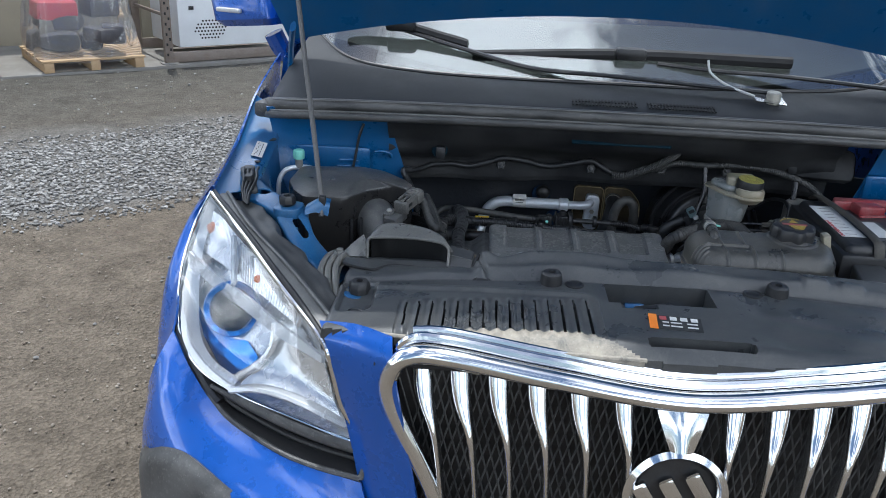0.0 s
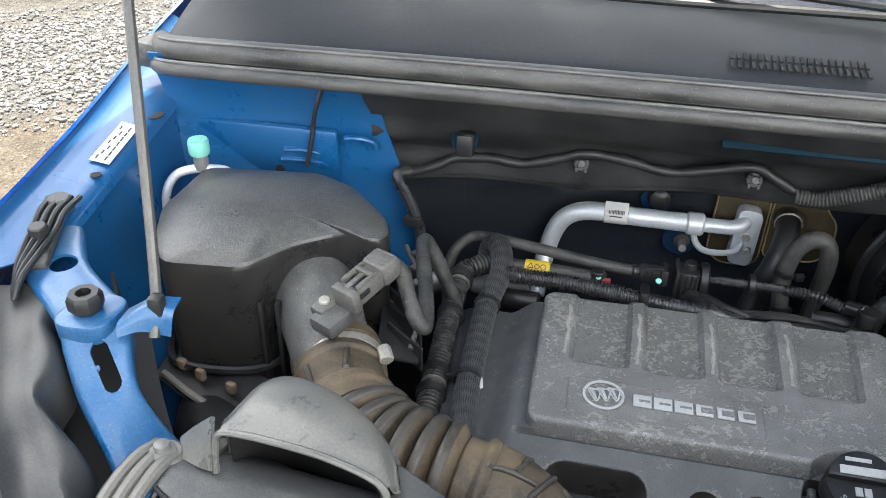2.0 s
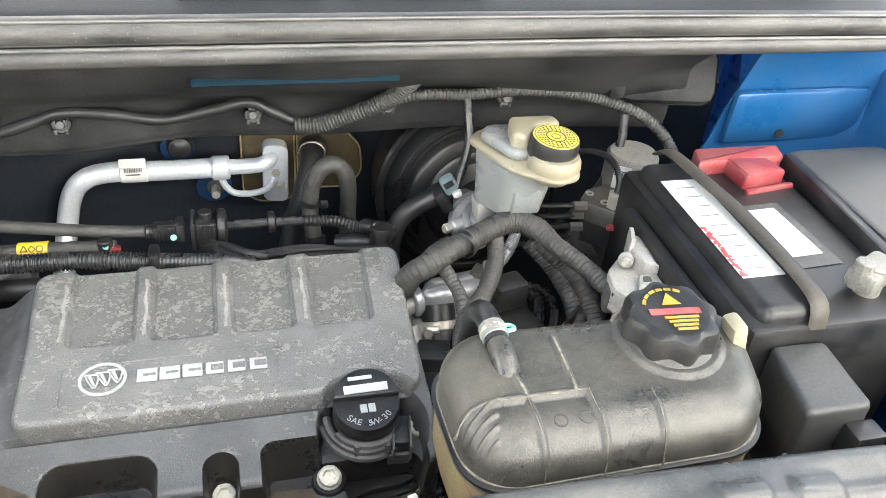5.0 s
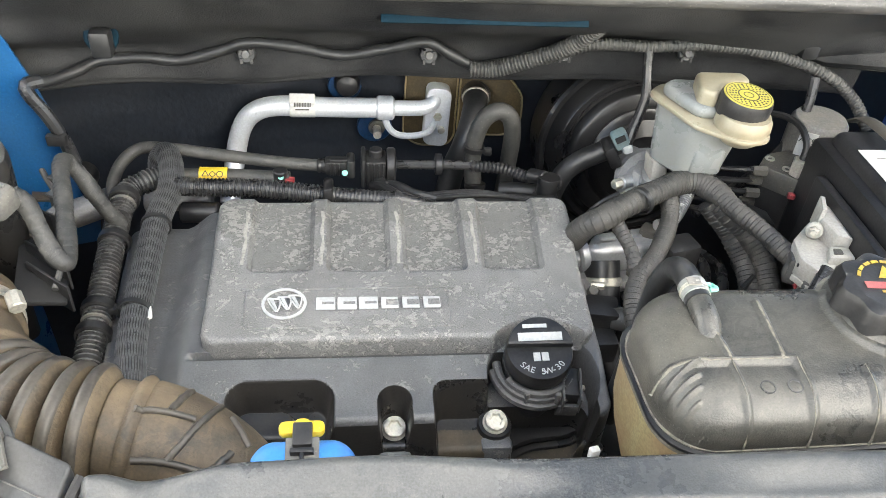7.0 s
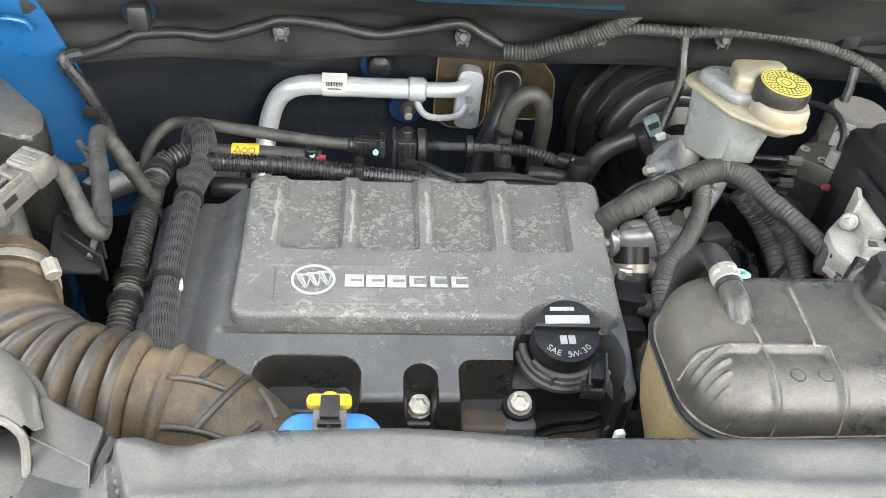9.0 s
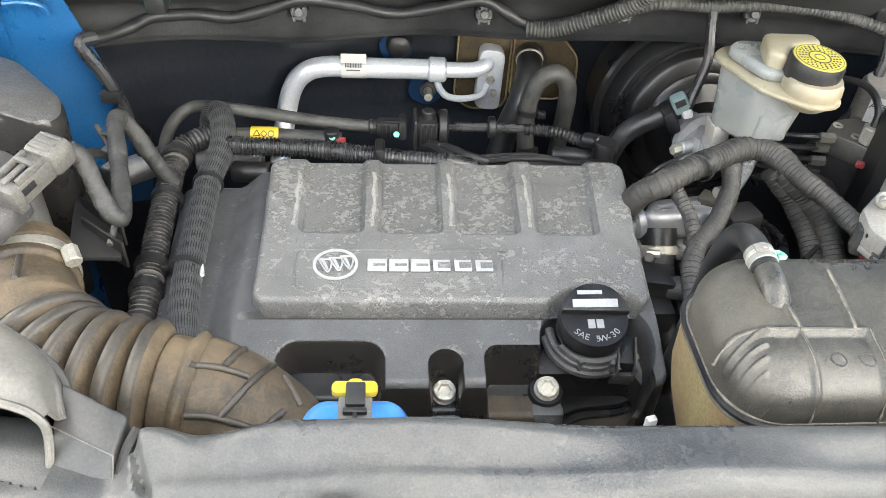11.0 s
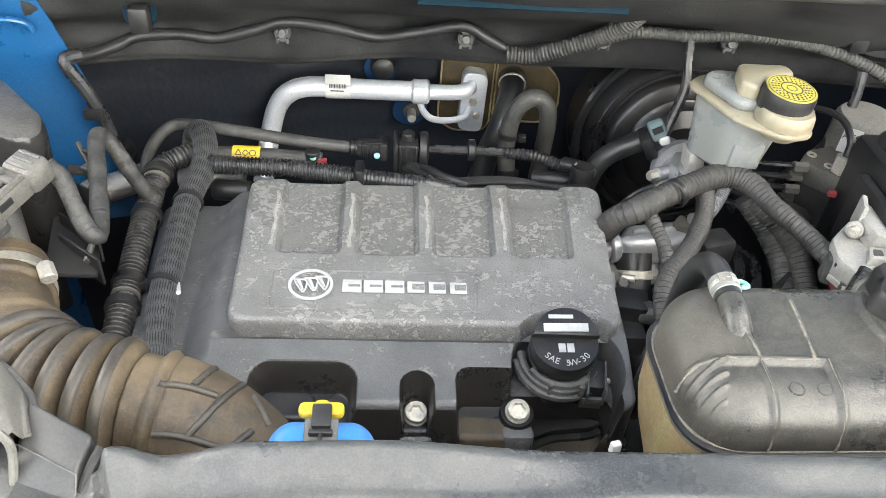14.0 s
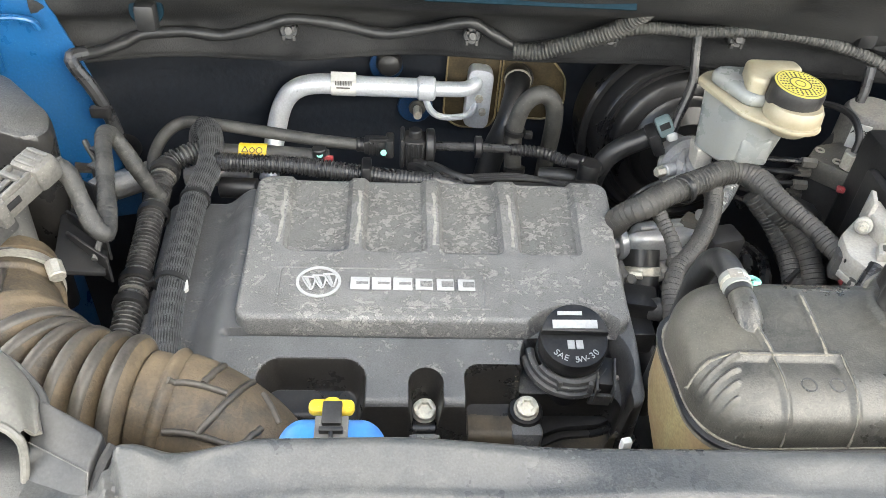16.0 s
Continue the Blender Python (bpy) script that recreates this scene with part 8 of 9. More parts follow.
part("tube", sweep([(0.075, 1.945, 0.918), (0.094, 1.937, 0.922), (0.14, 1.934, 0.923), (0.183, 1.931, 0.923), (0.245, 1.922, 0.922)], corrugated(0.0098, 0.0041, 0.0009), 16, 0.0005), M_CORR, cr)
part("tube", sweep([(0.255, 1.921, 0.922), (0.29, 1.916, 0.922), (0.325, 1.912, 0.922)], corrugated(0.0092, 0.0041, 0.0004), 16, 0.0005), M_CORR, cr)
part("end_sleeve", sweep([(0.322, 1.912, 0.922), (0.345, 1.910, 0.919), (0.362, 1.907, 0.914)], lambda d: 0.0115 - 0.08 * d, 12, 0.004), M_CORR, cr)
part("ring_clamp", box((0.250, 1.9215, 0.923), (0.011, 0.025, 0.030), 0.003), M_BLACK, cr)

br1 = thing("braided_hose", "grey braided sleeve hose looping along the engine cover", "hose", (0.07, 1.84, 0.89))
part("sleeve", sweep([(0.052, 2.0, 0.885), (0.053, 2.012, 0.908), (0.064, 2.0, 0.924), (0.075, 1.968, 0.926), (0.077, 1.935, 0.918), (0.071, 1.888, 0.912), (0.071, 1.828, 0.908), (0.074, 1.738, 0.904), (0.081, 1.68, 0.900), (0.088, 1.64, 0.885)],
     0.0132, 18, 0.004), M_BRAID, br1)
BR = [(0.052, 2.0, 0.885), (0.053, 2.012, 0.908), (0.064, 2.0, 0.924), (0.075, 1.968, 0.926), (0.077, 1.935, 0.918), (0.071, 1.888, 0.912), (0.071, 1.828, 0.908), (0.074, 1.738, 0.904), (0.081, 1.68, 0.900), (0.088, 1.64, 0.885)]
bm = bmesh.new()
for k in range(34):
    for s in (1, -1):
        helix(BR, 0.0134, 0.00046, 6 * s, 2 * math.pi * k / 34, 0.0025, bm)
tagged(part("braid", bm, M_STRAND, br1), "crossed grey braid strands over the hose", kind="stuff")
for k in range(2):
    a = (0.0705, 1.885 - 0.125 * k, 0.911 - 0.005 * k)
    part("tie", lathe([(0.0140, 0), (0.0158, 0.0005), (0.0158, 0.0055), (0.0140, 0.006)], a, (0.02, -1, -0.02), 20, hollow=True), M_HOSE, br1)
part("paint_dab", prism([(0.0835, 1.757), (0.0865, 1.759), (0.0885, 1.752), (0.0895, 1.746), (0.086, 1.744), (0.0855, 1.750)], 0.906, 0.9105, 0.001), M_LABEL, br1, "white paint dab")
br2 = thing("corrugated_hose", "black corrugated breather hose with ring clamps", "hose", (0.03, 1.83, 0.88))
part("hose", sweep([(0.066, 1.972, 0.913), (0.047, 1.960, 0.913), (0.030, 1.940, 0.911), (0.029, 1.885, 0.906), (0.032, 1.811, 0.900), (0.035, 1.754, 0.894), (0.037, 1.695, 0.886), (0.036, 1.655, 0.865), (0.034, 1.63, 0.83)], corrugated(0.0112, 0.0050, 0.0021), 20, 0.0005), M_CORRGREY, br2)
for y, z in ((1.922, 0.910), (1.756, 0.894)):
    part("pale_ring", lathe([(0.0118, 0), (0.0140, 0.0008), (0.0140, 0.0026), (0.0118, 0.0034)], (0.0305 + (1.885 - y) * 0.035, y, z), (0.03, -1, -0.08), 22, hollow=True), M_PLUGGREY, br2, "pale dusty end ring")
for y, z in ((1.935, 0.911), (1.868, 0.905), (1.775, 0.896), (1.745, 0.893)):
    part("ring_clamp", lathe([(0.0140, 0), (0.0165, 0.001), (0.0165, 0.009), (0.0140, 0.010)], (0.0305 + (1.885 - y) * 0.035, y, z), (0.03, -1, -0.08), 20, hollow=True), M_BLACK, br2)
part("clamp_arm", box((0.053, 1.768, 0.898), (0.022, 0.010, 0.008), 0.002), M_BLACK, br2)

# ---------------------------------------------------------------- air box and intake duct
ab = thing("air_filter_box", "black plastic air filter box with a scuffed domed lid", "air filter box", (-0.17, 1.83, 0.85))
M_SCUFF = material("scuffed_box_lid", (0.054, 0.053, 0.051), 0.38, dust=0.4, dust_colour=(0.16, 0.154, 0.14), scale=9, bump=0.5, bump_scale=500, mottle=0.25, mottle_scale=90)
LID = [(-0.288, 1.812), (-0.266, 1.755), (-0.236, 1.713), (-0.151, 1.722), (-0.118, 1.772), (-0.076, 1.803), (-0.040, 1.797), (-0.026, 1.812), (-0.034, 1.842), (-0.096, 1.910), (-0.146, 1.932), (-0.284, 1.914)]
lo = round_outline(LID, 0.013, 5)
mx, my = sum(p[0] for p in lo) / len(lo), sum(p[1] for p in lo) / len(lo)
bm = bmesh.new()
rings = []
for k, z in ((0.97, 0.890), (1.0, 1.020), (0.996, 1.029), (0.982, 1.035), (0.95, 1.038), (0.7, 1.044), (0.45, 1.047), (0.2, 1.048)):
    rings.append([bm.verts.new((mx + (x - mx) * k, my + (y - my) * k, z)) for x, y in lo])
for a, b in zip(rings, rings[1:]):
    for i in range(len(lo)):
        j = (i + 1) % len(lo)
        bm.faces.new((a[i], a[j], b[j], b[i]))
bm.faces.new(rings[-1])
lid = part("lid", bm, M_SCUFF, ab, "scuffed domed lid, dusty on top, shade coloured into its sides", angle=0.55)
lid.data.materials.append(M_GLOSSBLACK)
# sides darker: less dust, and their shade is put into the colour
for f in lid.data.polygons:
    if f.normal.z < 0.45:
        f.material_index = 1
part("lower_box", prism(round_outline([(-0.280, 1.80), (-0.236, 1.724), (-0.152, 1.732), (-0.09, 1.81), (-0.05, 1.83), (-0.10, 1.90), (-0.235, 1.91), (-0.28, 1.90)], 0.02, 4), 0.80, 0.972, 0.004), M_DARK, ab, "ribbed lower box")
for k in range(7):
    x = -0.262 + 0.018 * k
    part("box_rib", box((x + 0.03, 1.7235 + 0.10 * (x + 0.262), 0.915), (0.005, 0.010, 0.15), 0.001), M_DARK, ab)
part("lip", sweep([(-0.268, 1.757, 0.905), (-0.237, 1.714, 0.905), (-0.152, 1.722, 0.905), (-0.118, 1.772, 0.905)], 0.005, 8, 0.01), M_BLACK, ab)
part("ledge", surface([[(-0.26, 1.70, 0.895), (-0.20, 1.672, 0.892), (-0.10, 1.640, 0.885)], [(-0.262, 1.77, 0.90), (-0.19, 1.735, 0.90), (-0.12, 1.71, 0.90)]], 10, 6, 0.004), M_BLACK, ab, "dusty ledge of the lower box")
for x, y in ((-0.232, 1.712), (-0.205, 1.700), (-0.165, 1.688)):
    part("lid_clip", box((x, y, 0.906), (0.012, 0.008, 0.014), 0.003, rz=-20), M_RUST, ab, "dusty brown clip")
part("ledge_edge", sweep([(-0.25, 1.702, 0.898), (-0.20, 1.676, 0.896), (-0.13, 1.65, 0.89)], 0.004, 8, 0.008), M_GREYPL, ab)

part("intake_pipe", sweep([(-0.05, 1.575, 0.94), (-0.10, 1.60, 0.91), (-0.16, 1.64, 0.875), (-0.20, 1.70, 0.85), (-0.20, 1.76, 0.84)], 0.037, 18, 0.01), M_DARK, ab, "black intake pipe")

du = thing("intake_duct", "dust-brown ribbed rubber air duct from filter box to engine", "air duct", (0.08, 1.62, 0.9))
part("sensor_tube", sweep([(-0.116, 1.806, 0.972), (-0.098, 1.775, 0.967), (-0.078, 1.742, 0.958), (-0.055, 1.705, 0.943)], lambda d: 0.048 - 0.065 * min(d, 0.09), 28, 0.005), M_GREYTUBE, du, "grey sensor tube")
part("hose_clip", lathe([(0.0432, 0), (0.0462, 0.001), (0.0462, 0.012), (0.0432, 0.013)], (-0.0525, 1.708, 0.941), (0.5, -0.85, -0.05), 36, hollow=True), M_STEEL, du, "steel worm clamp")
part("rubber_cuff", lathe([(0.0425, -0.004), (0.0470, -0.002), (0.0475, 0.006), (0.0470, 0.012), (0.0425, 0.013)], (-0.0600, 1.7208, 0.9418), (0.5, -0.85, -0.05), 40), M_BROWN, du, "brown rubber cuff on the tube")
part("clip_screw", rod((-0.006, 1.708, 0.974), (0.002, 1.694, 0.970), 0.0072, 8), M_STEEL, du)


def duct_r(d):
    if d < 0.105:
        return 0.0425 + 0.0027 * smooth(0.03, 0.09, d) + 0.004 * smooth(0.020, 0.024, d) * smooth(0.036, 0.031, d) + 0.003 * smooth(0.074, 0.080, d) * smooth(0.094, 0.088, d)
    if d < 0.216:
        return 0.0372 + 0.0150 * abs(math.sin(math.pi * (d - 0.105) / 0.0185)) ** 0.7
    if d < 0.230:
        return 0.0430
    if d < 0.240:
        return 0.0450 + 0.0045 * math.sin((d - 0.230) / 0.010 * math.pi)
    return 0.0468 - 0.02 * (d - 0.240)


DUCT = [(-0.055, 1.713, 0.940), (-0.035, 1.668, 0.945), (-0.012, 1.628, 0.950), (0.020, 1.598, 0.949), (0.060, 1.586, 0.947), (0.100, 1.580, 0.944), (0.132, 1.575, 0.936), (0.162, 1.566, 0.918), (0.184, 1.558, 0.89)]
part("bellows", sweep(DUCT, duct_r, 44, 0.0014), M_BROWN, du, "ribbed brown rubber bellows", angle=1.2)
C = spline(DUCT, 0.002)
for k in range(6):
    d = 0.105 + 0.0185 * (k + 0.5)
    i = int(d / 0.002)
    axis = (C[i + 3] - C[i - 3]).normalized()
    r_ = duct_r(d) - 0.0012
    part("bellows_crest", lathe([(r_ - 0.0012, -0.0052), (r_ + 0.0008, -0.0042), (r_ + 0.0019, -0.0026), (r_ + 0.0024, 0.0), (r_ + 0.0019, 0.0026), (r_ + 0.0008, 0.0042), (r_ - 0.0012, 0.0052)], C[i], axis, 64, hollow=True), M_CREST, du, "worn grey crest of a rubber rib", 1.5)
# moulded webs on the elbow: (distance along the duct, angle round it) at each end
for d0, a0, d1, a1 in ((0.236, 1.40, 0.266, 1.62), (0.258, 2.26, 0.253, 1.57), (0.276, 2.28, 0.263, 0.86), (0.242, 0.66, 0.264, 0.84), (0.264, 0.84, 0.288, 1.00), (0.291, 1.47, 0.287, 1.05), (0.297, 1.75, 0.284, 2.1), (0.040, 1.75, 0.078, 1.6), (0.040, 0.75, 0.080, 0.85)):
    pts = []
    for j in range(9):
        t = j / 8
        d = d0 + (d1 - d0) * t
        i = int(min(len(C) - 3, max(2, d / 0.002)))
        a = a0 + (a1 - a0) * t
        tan = (C[i + 2] - C[i - 2]).normalized()
        side = tan.cross(Vector((0, 0, 1))).normalized()
        up = side.cross(tan)
        pts.append(C[i].lerp(C[i + 1], d / 0.002 - i) + (side * math.cos(a) + up * math.sin(a)) * (duct_r(d) + 0.0004))
    part("duct_rib", sweep(pts, 0.0027, 12, 0.002), M_CREST, du, "raised grey-brown rib", 1.5)

mf = thing("airflow_sensor", "grey airflow sensor plug with cable on the intake tube", "sensor", (-0.03, 1.75, 1.0))
MFM = Matrix.Translation((-0.0355, 1.722, 1.028)) @ Matrix.Rotation(radians(63), 4, "Z") @ Matrix.Rotation(radians(-10), 4, "Y") @ Matrix.Scale(0.9, 4)


def sensor_bit(name, c, size, r, mat, label="", parent=None):
    """A block of the sensor, along its own length (x), across it (y) and up (z)."""
    bm = box(c, size, r)
    bmesh.ops.transform(bm, matrix=MFM, verts=bm.verts)
    return part(name, bm, mat, parent or mf, label)


sensor_bit("base", (-0.026, 0.010, -0.022), (0.050, 0.034, 0.020), 0.005, M_BLACK_DUSTY, "dark grey sensor foot")
sensor_bit("foot_pad", (-0.028, 0.024, -0.014), (0.026, 0.020, 0.012), 0.004, M_GREYTUBE)
part("foot_screw", rod(MFM @ Vector((-0.026, 0.024, -0.009)), MFM @ Vector((-0.026, 0.024, -0.004)), 0.0055, 10), M_STEEL, mf)
plug_ = sensor_bit("plug", (0.008, 0.0, 0.0), (0.046, 0.028, 0.022), 0.003, M_PLUGGREY, "dusty grey plug body")
sensor_bit("plug_collar", (-0.014, 0.0, 0.0), (0.012, 0.033, 0.027), 0.003, M_PLUGGREY, "", plug_)
sensor_bit("plug_end", (0.042, 0.0, 0.002), (0.030, 0.036, 0.028), 0.007, M_PLUGGREY, "", plug_)
for o in (-0.011, 0.011):
    sensor_bit("latch_rail", (0.010, o, 0.013), (0.034, 0.004, 0.007), 0.0012, M_PLUGGREY, "", plug_)
    sensor_bit("side_slot", (-0.006, o * 1.3, 0.003), (0.026, 0.002, 0.007), 0.0006, M_DARK, "", plug_)
sensor_bit("latch_window", (0.004, 0.0, 0.0112), (0.020, 0.014, 0.003), 0.0008, M_DARK, "", plug_)
sensor_bit("latch_bridge", (0.016, 0.0, 0.0155), (0.006, 0.022, 0.005), 0.0012, M_PLUGGREY, "", plug_)
sensor_bit("latch_tongue", (0.002, 0.0, 0.0135), (0.030, 0.006, 0.003), 0.001, M_PLUGGREY, "", plug_)
for k in range(3):
    sensor_bit("plug_rib", (0.034 + 0.008 * k, 0.0, 0.0165), (0.003, 0.024, 0.0025), 0.0008, M_GREYTUBE, "", plug_)
part("cable", sweep([(-0.012, 1.772, 1.030), (-0.002, 1.772, 1.018), (0.006, 1.764, 0.998), (0.016, 1.752, 0.982), (0.025, 1.748, 0.974), (0.026, 1.758, 0.973), (0.019, 1.785, 0.980), (0.008, 1.825, 0.988), (-0.003, 1.866, 0.994), (-0.003, 1.883, 0.990), (0.007, 1.884, 0.972), (0.022, 1.880, 0.94), (0.034, 1.885, 0.91)], taped(0.0085, 0.0075, 0.0005), 16, 0.001), M_CABLE, mf, "grey taped cable")
for k in range(4):
    part("box_fin", box((-0.018 + 0.007 * k, 1.835 - 0.026 * k, 0.950 - 0.004 * k), (0.058, 0.003, 0.030), 0.001, rz=-38), M_BLACK, mf)
part("fin_plate", box((-0.012, 1.795, 0.940), (0.044, 0.13, 0.006), 0.002, rz=12, ry=12), M_DARK, mf, "black shelf between the box fins")
part("fin_rail", sweep([(-0.025, 1.875, 0.985), (0.0, 1.835, 0.972), (0.012, 1.79, 0.958), (0.012, 1.745, 0.945)], 0.003, 8, 0.006), M_BLACK_DUSTY, mf)
for x, y, z, w, l, r in ((-0.030, 1.872, 0.955, 0.020, 0.014, 15), (-0.022, 1.828, 0.944, 0.018, 0.022, -20)):
    part("dusty_ledge", box((x, y, z), (w, l, 0.004), 0.0012, rz=r, ry=14), M_ENGINE, mf, "dirt-brown ledge")
for x, y in ((-0.010, 1.862), (-0.004, 1.835), (0.004, 1.808)):
    part("box_post", box((x, y, 0.950), (0.006, 0.008, 0.070), 0.0015, rz=-30), M_BLACK, mf)
    part("post_cap", box((x, y, 0.986), (0.009, 0.011, 0.003), 0.001, rz=-30), M_BLACK_DUSTY, mf)
part("stub_plug", lathe([(0.0172, 0), (0.0165, 0.004), (0.011, 0.022), (0.009, 0.026)], (-0.046, 1.965, 0.862), (-1, -0.43, -0.17), 20), M_PLUGGREY, mf, "grey tapered plug in the stub")
part("silver_stub", rod((-0.046, 1.965, 0.862), (0.0, 1.985, 0.87), 0.0165, 18), M_CAST, mf, "silver pipe stub")
part("silver_pipe", rod((0.035, 1.985, 0.868), (0.112, 1.985, 0.872), 0.0135, 18), M_CAST, mf)
part("black_boot", rod((0.085, 1.94, 0.885), (0.128, 1.935, 0.888), 0.012, 14), M_BLACK, mf)

sp = thing("service_port", "aluminium service pipe with a mint plastic cap", "pipe", (-0.29, 1.91, 1.0))
part("pipe", sweep([(-0.327, 1.885, 0.97), (-0.326, 1.888, 1.005), (-0.316, 1.897, 1.027), (-0.298, 1.906, 1.034), (-0.272, 1.914, 1.034), (-0.256, 1.92, 1.028), (-0.250, 1.924, 1.01)], 0.0055, 12, 0.004), M_ALU, sp)
part("valve_stem", rod((-0.286, 1.911, 1.034), (-0.286, 1.911, 1.056), 0.0088, 14), M_CAST, sp)
part("cap", lathe([(0.0115, 0), (0.0125, 0.003), (0.0125, 0.016), (0.011, 0.019)], (-0.286, 1.911, 1.054), seg=22), M_MINT, sp, "mint green valve cap")

# ---------------------------------------------------------------- brakes
bo = thing("brake_booster", "large glossy black brake servo drum on the bulkhead", "brake servo", (0.645, 2.1, 0.9))
part("rear_shell", lathe([(0.128, -0.06), (0.130, -0.01), (0.128, 0.0), (0.10, 0.002)], (0.658, 2.105, 0.872), (0.02, -1, 0.12), 56), M_BOOST, bo, "black rear shell")
part("crimped_rim", lathe([(0.128, -0.003), (0.133, 0.0), (0.1335, 0.006), (0.130, 0.010), (0.124, 0.010), (0.122, 0.004)], (0.658, 2.105, 0.872), (0.02, -1, 0.12), 56, hollow=True), M_BOOST, bo, "crimped rim")
part("front_shell", lathe([(0.124, 0.004), (0.120, 0.010), (0.116, 0.024), (0.112, 0.028), (0.106, 0.028), (0.102, 0.023), (0.098, 0.023), (0.094, 0.034), (0.090, 0.037), (0.074, 0.038), (0.070, 0.034), (0.066, 0.036), (0.06, 0.046), (0.04, 0.054), (0.035, 0.07)], (0.658, 2.105, 0.872), (0.02, -1, 0.12), 56), M_BOOST, bo, "stepped glossy front shell")
mc = thing("master_cylinder", "cast aluminium brake master cylinder with black lines", "master cylinder", (0.60, 1.95, 0.93))
part("body", sweep([(0.640, 2.05, 0.890), (0.630, 1.99, 0.903), (0.622, 1.955, 0.912), (0.618, 1.925, 0.916)], lambda d: 0.019 if d < 0.10 else 0.015, 18, 0.006), M_PUMP, mc)
part("port", rod((0.604, 1.942, 0.930), (0.586, 1.934, 0.930), 0.008, 12), M_PUMP, mc)
part("port", rod((0.606, 1.922, 0.926), (0.588, 1.914, 0.925), 0.008, 12), M_PUMP, mc)
part("line_nut", rod((0.588, 1.935, 0.930), (0.576, 1.930, 0.930), 0.006, 6), M_STEEL, mc)
part("line_nut", rod((0.590, 1.915, 0.925), (0.578, 1.910, 0.925), 0.006, 6), M_STEEL, mc)
part("web", prism(round_outline([(0.598, 1.938), (0.608, 1.912), (0.638, 1.912), (0.640, 1.956), (0.612, 1.962)], 0.006, 4), 0.922, 0.946, 0.003), M_PUMP, mc, "cast reservoir seat")
part("web_rib", box((0.604, 1.925, 0.936), (0.004, 0.03, 0.020), 0.001, rz=-18), M_PUMP, mc)
part("flange_ring", lathe([(0.034, 0), (0.036, 0.004), (0.034, 0.010), (0.024, 0.012)], (0.632, 1.995, 0.902), (0.15, -1, 0.2), 24), M_PUMP, mc, "round mounting flange")
part("brake_line", sweep([(0.575, 1.905, 0.935), (0.556, 1.90, 0.928), (0.543, 1.905, 0.905), (0.545, 1.92, 0.87)], 0.0032, 8, 0.004), M_BLACK, mc)
part("brake_line", sweep([(0.580, 1.878, 0.928), (0.560, 1.872, 0.92), (0.548, 1.878, 0.90), (0.55, 1.90, 0.86)], 0.0032, 8, 0.004), M_BLACK, mc)
rs_ = thing("brake_fluid_tank", "translucent white brake fluid reservoir with a black and yellow cap", "brake reservoir", (0.65, 1.92, 0.96))
RESV = [(0.608, 1.950), (0.633, 1.889), (0.660, 1.878), (0.690, 1.890), (0.692, 1.962), (0.625, 1.968)]
RESL = [(0.606, 1.925), (0.630, 1.888), (0.655, 1.886), (0.680, 1.894), (0.682, 1.950), (0.622, 1.955)]
part("tank_body", stack([(inset(round_outline(RESL, 0.010, 4), 0.005), 0.968), (round_outline(RESL, 0.010, 4), 0.973), (round_outline(RESV, 0.012, 4), 1.030), (inset(round_outline(RESV, 0.012, 4), 0.001), 1.036)]), M_WHITE, rs_, "cloudy white tank")
part("step_block", prism(round_outline([(0.638, 1.884), (0.674, 1.884), (0.676, 1.93), (0.640, 1.93)], 0.006, 4), 0.974, 1.006, 0.004), M_WHITE, rs_)
part("tank_foot", box((0.620, 1.930, 0.958), (0.020, 0.03, 0.03), 0.005, ry=-8), M_PALECAST, rs_)
part("flange", prism(round_outline([(0.600, 1.956), (0.629, 1.884), (0.645, 1.871), (0.672, 1.849), (0.702, 1.856), (0.710, 1.888), (0.700, 1.972), (0.622, 1.978)], 0.012, 5), 1.031, 1.037, 0.0025), M_CREAM, rs_, "cream welded flange")
part("upper_tank", prism(round_outline([(0.612, 1.950), (0.636, 1.896), (0.668, 1.896), (0.668, 1.962), (0.626, 1.966)], 0.012, 4), 1.036, 1.050, 0.006, 3), M_WHITE, rs_)
part("neck_block", prism(round_outline([(0.636, 1.908), (0.652, 1.898), (0.668, 1.922), (0.702, 1.930), (0.698, 1.950), (0.645, 1.950)], 0.008, 5), 1.03, 1.066, 0.005, 3), M_CREAM, rs_, "yellowed filler neck")
part("neck_bowl", lathe([(0.018, -0.014), (0.026, -0.006), (0.0295, 0.004), (0.029, 0.012), (0.026, 0.018)], (0.680, 1.884, 1.034), seg=30), M_CREAM, rs_)
bc = part("cap", lathe([(0.0261, 0.0), (0.0270, 0.002), (0.0270, 0.019), (0.0259, 0.023), (0.0252, 0.0225), (0.009, 0.0228)], (0.679, 1.892, 1.046), (0.05, -0.06, 1), 72, wave=lambda a, h_: 1 + (0.012 if math.sin(a * 30) > 0 else 0) * (h_ < 0.021)), M_BLACK, rs_, "black ribbed cap with yellow print")
BM = Matrix.Translation((0.679, 1.892, 1.046)) @ Vector((0, 0, 1)).rotation_difference(Vector((0.05, -0.06, 1))).to_matrix().to_4x4() @ Matrix.Diagonal((0.9, 0.9, 1, 1))


def brake_print(name, bm, mat):
    bmesh.ops.transform(bm, matrix=BM, verts=bm.verts)
    part(name, bm, mat, bc)


brake_print("yellow_disc", lathe([(0.0282, 0.0222), (0.0282, 0.0236)], (0, 0, 0), seg=40), M_YELLOW)
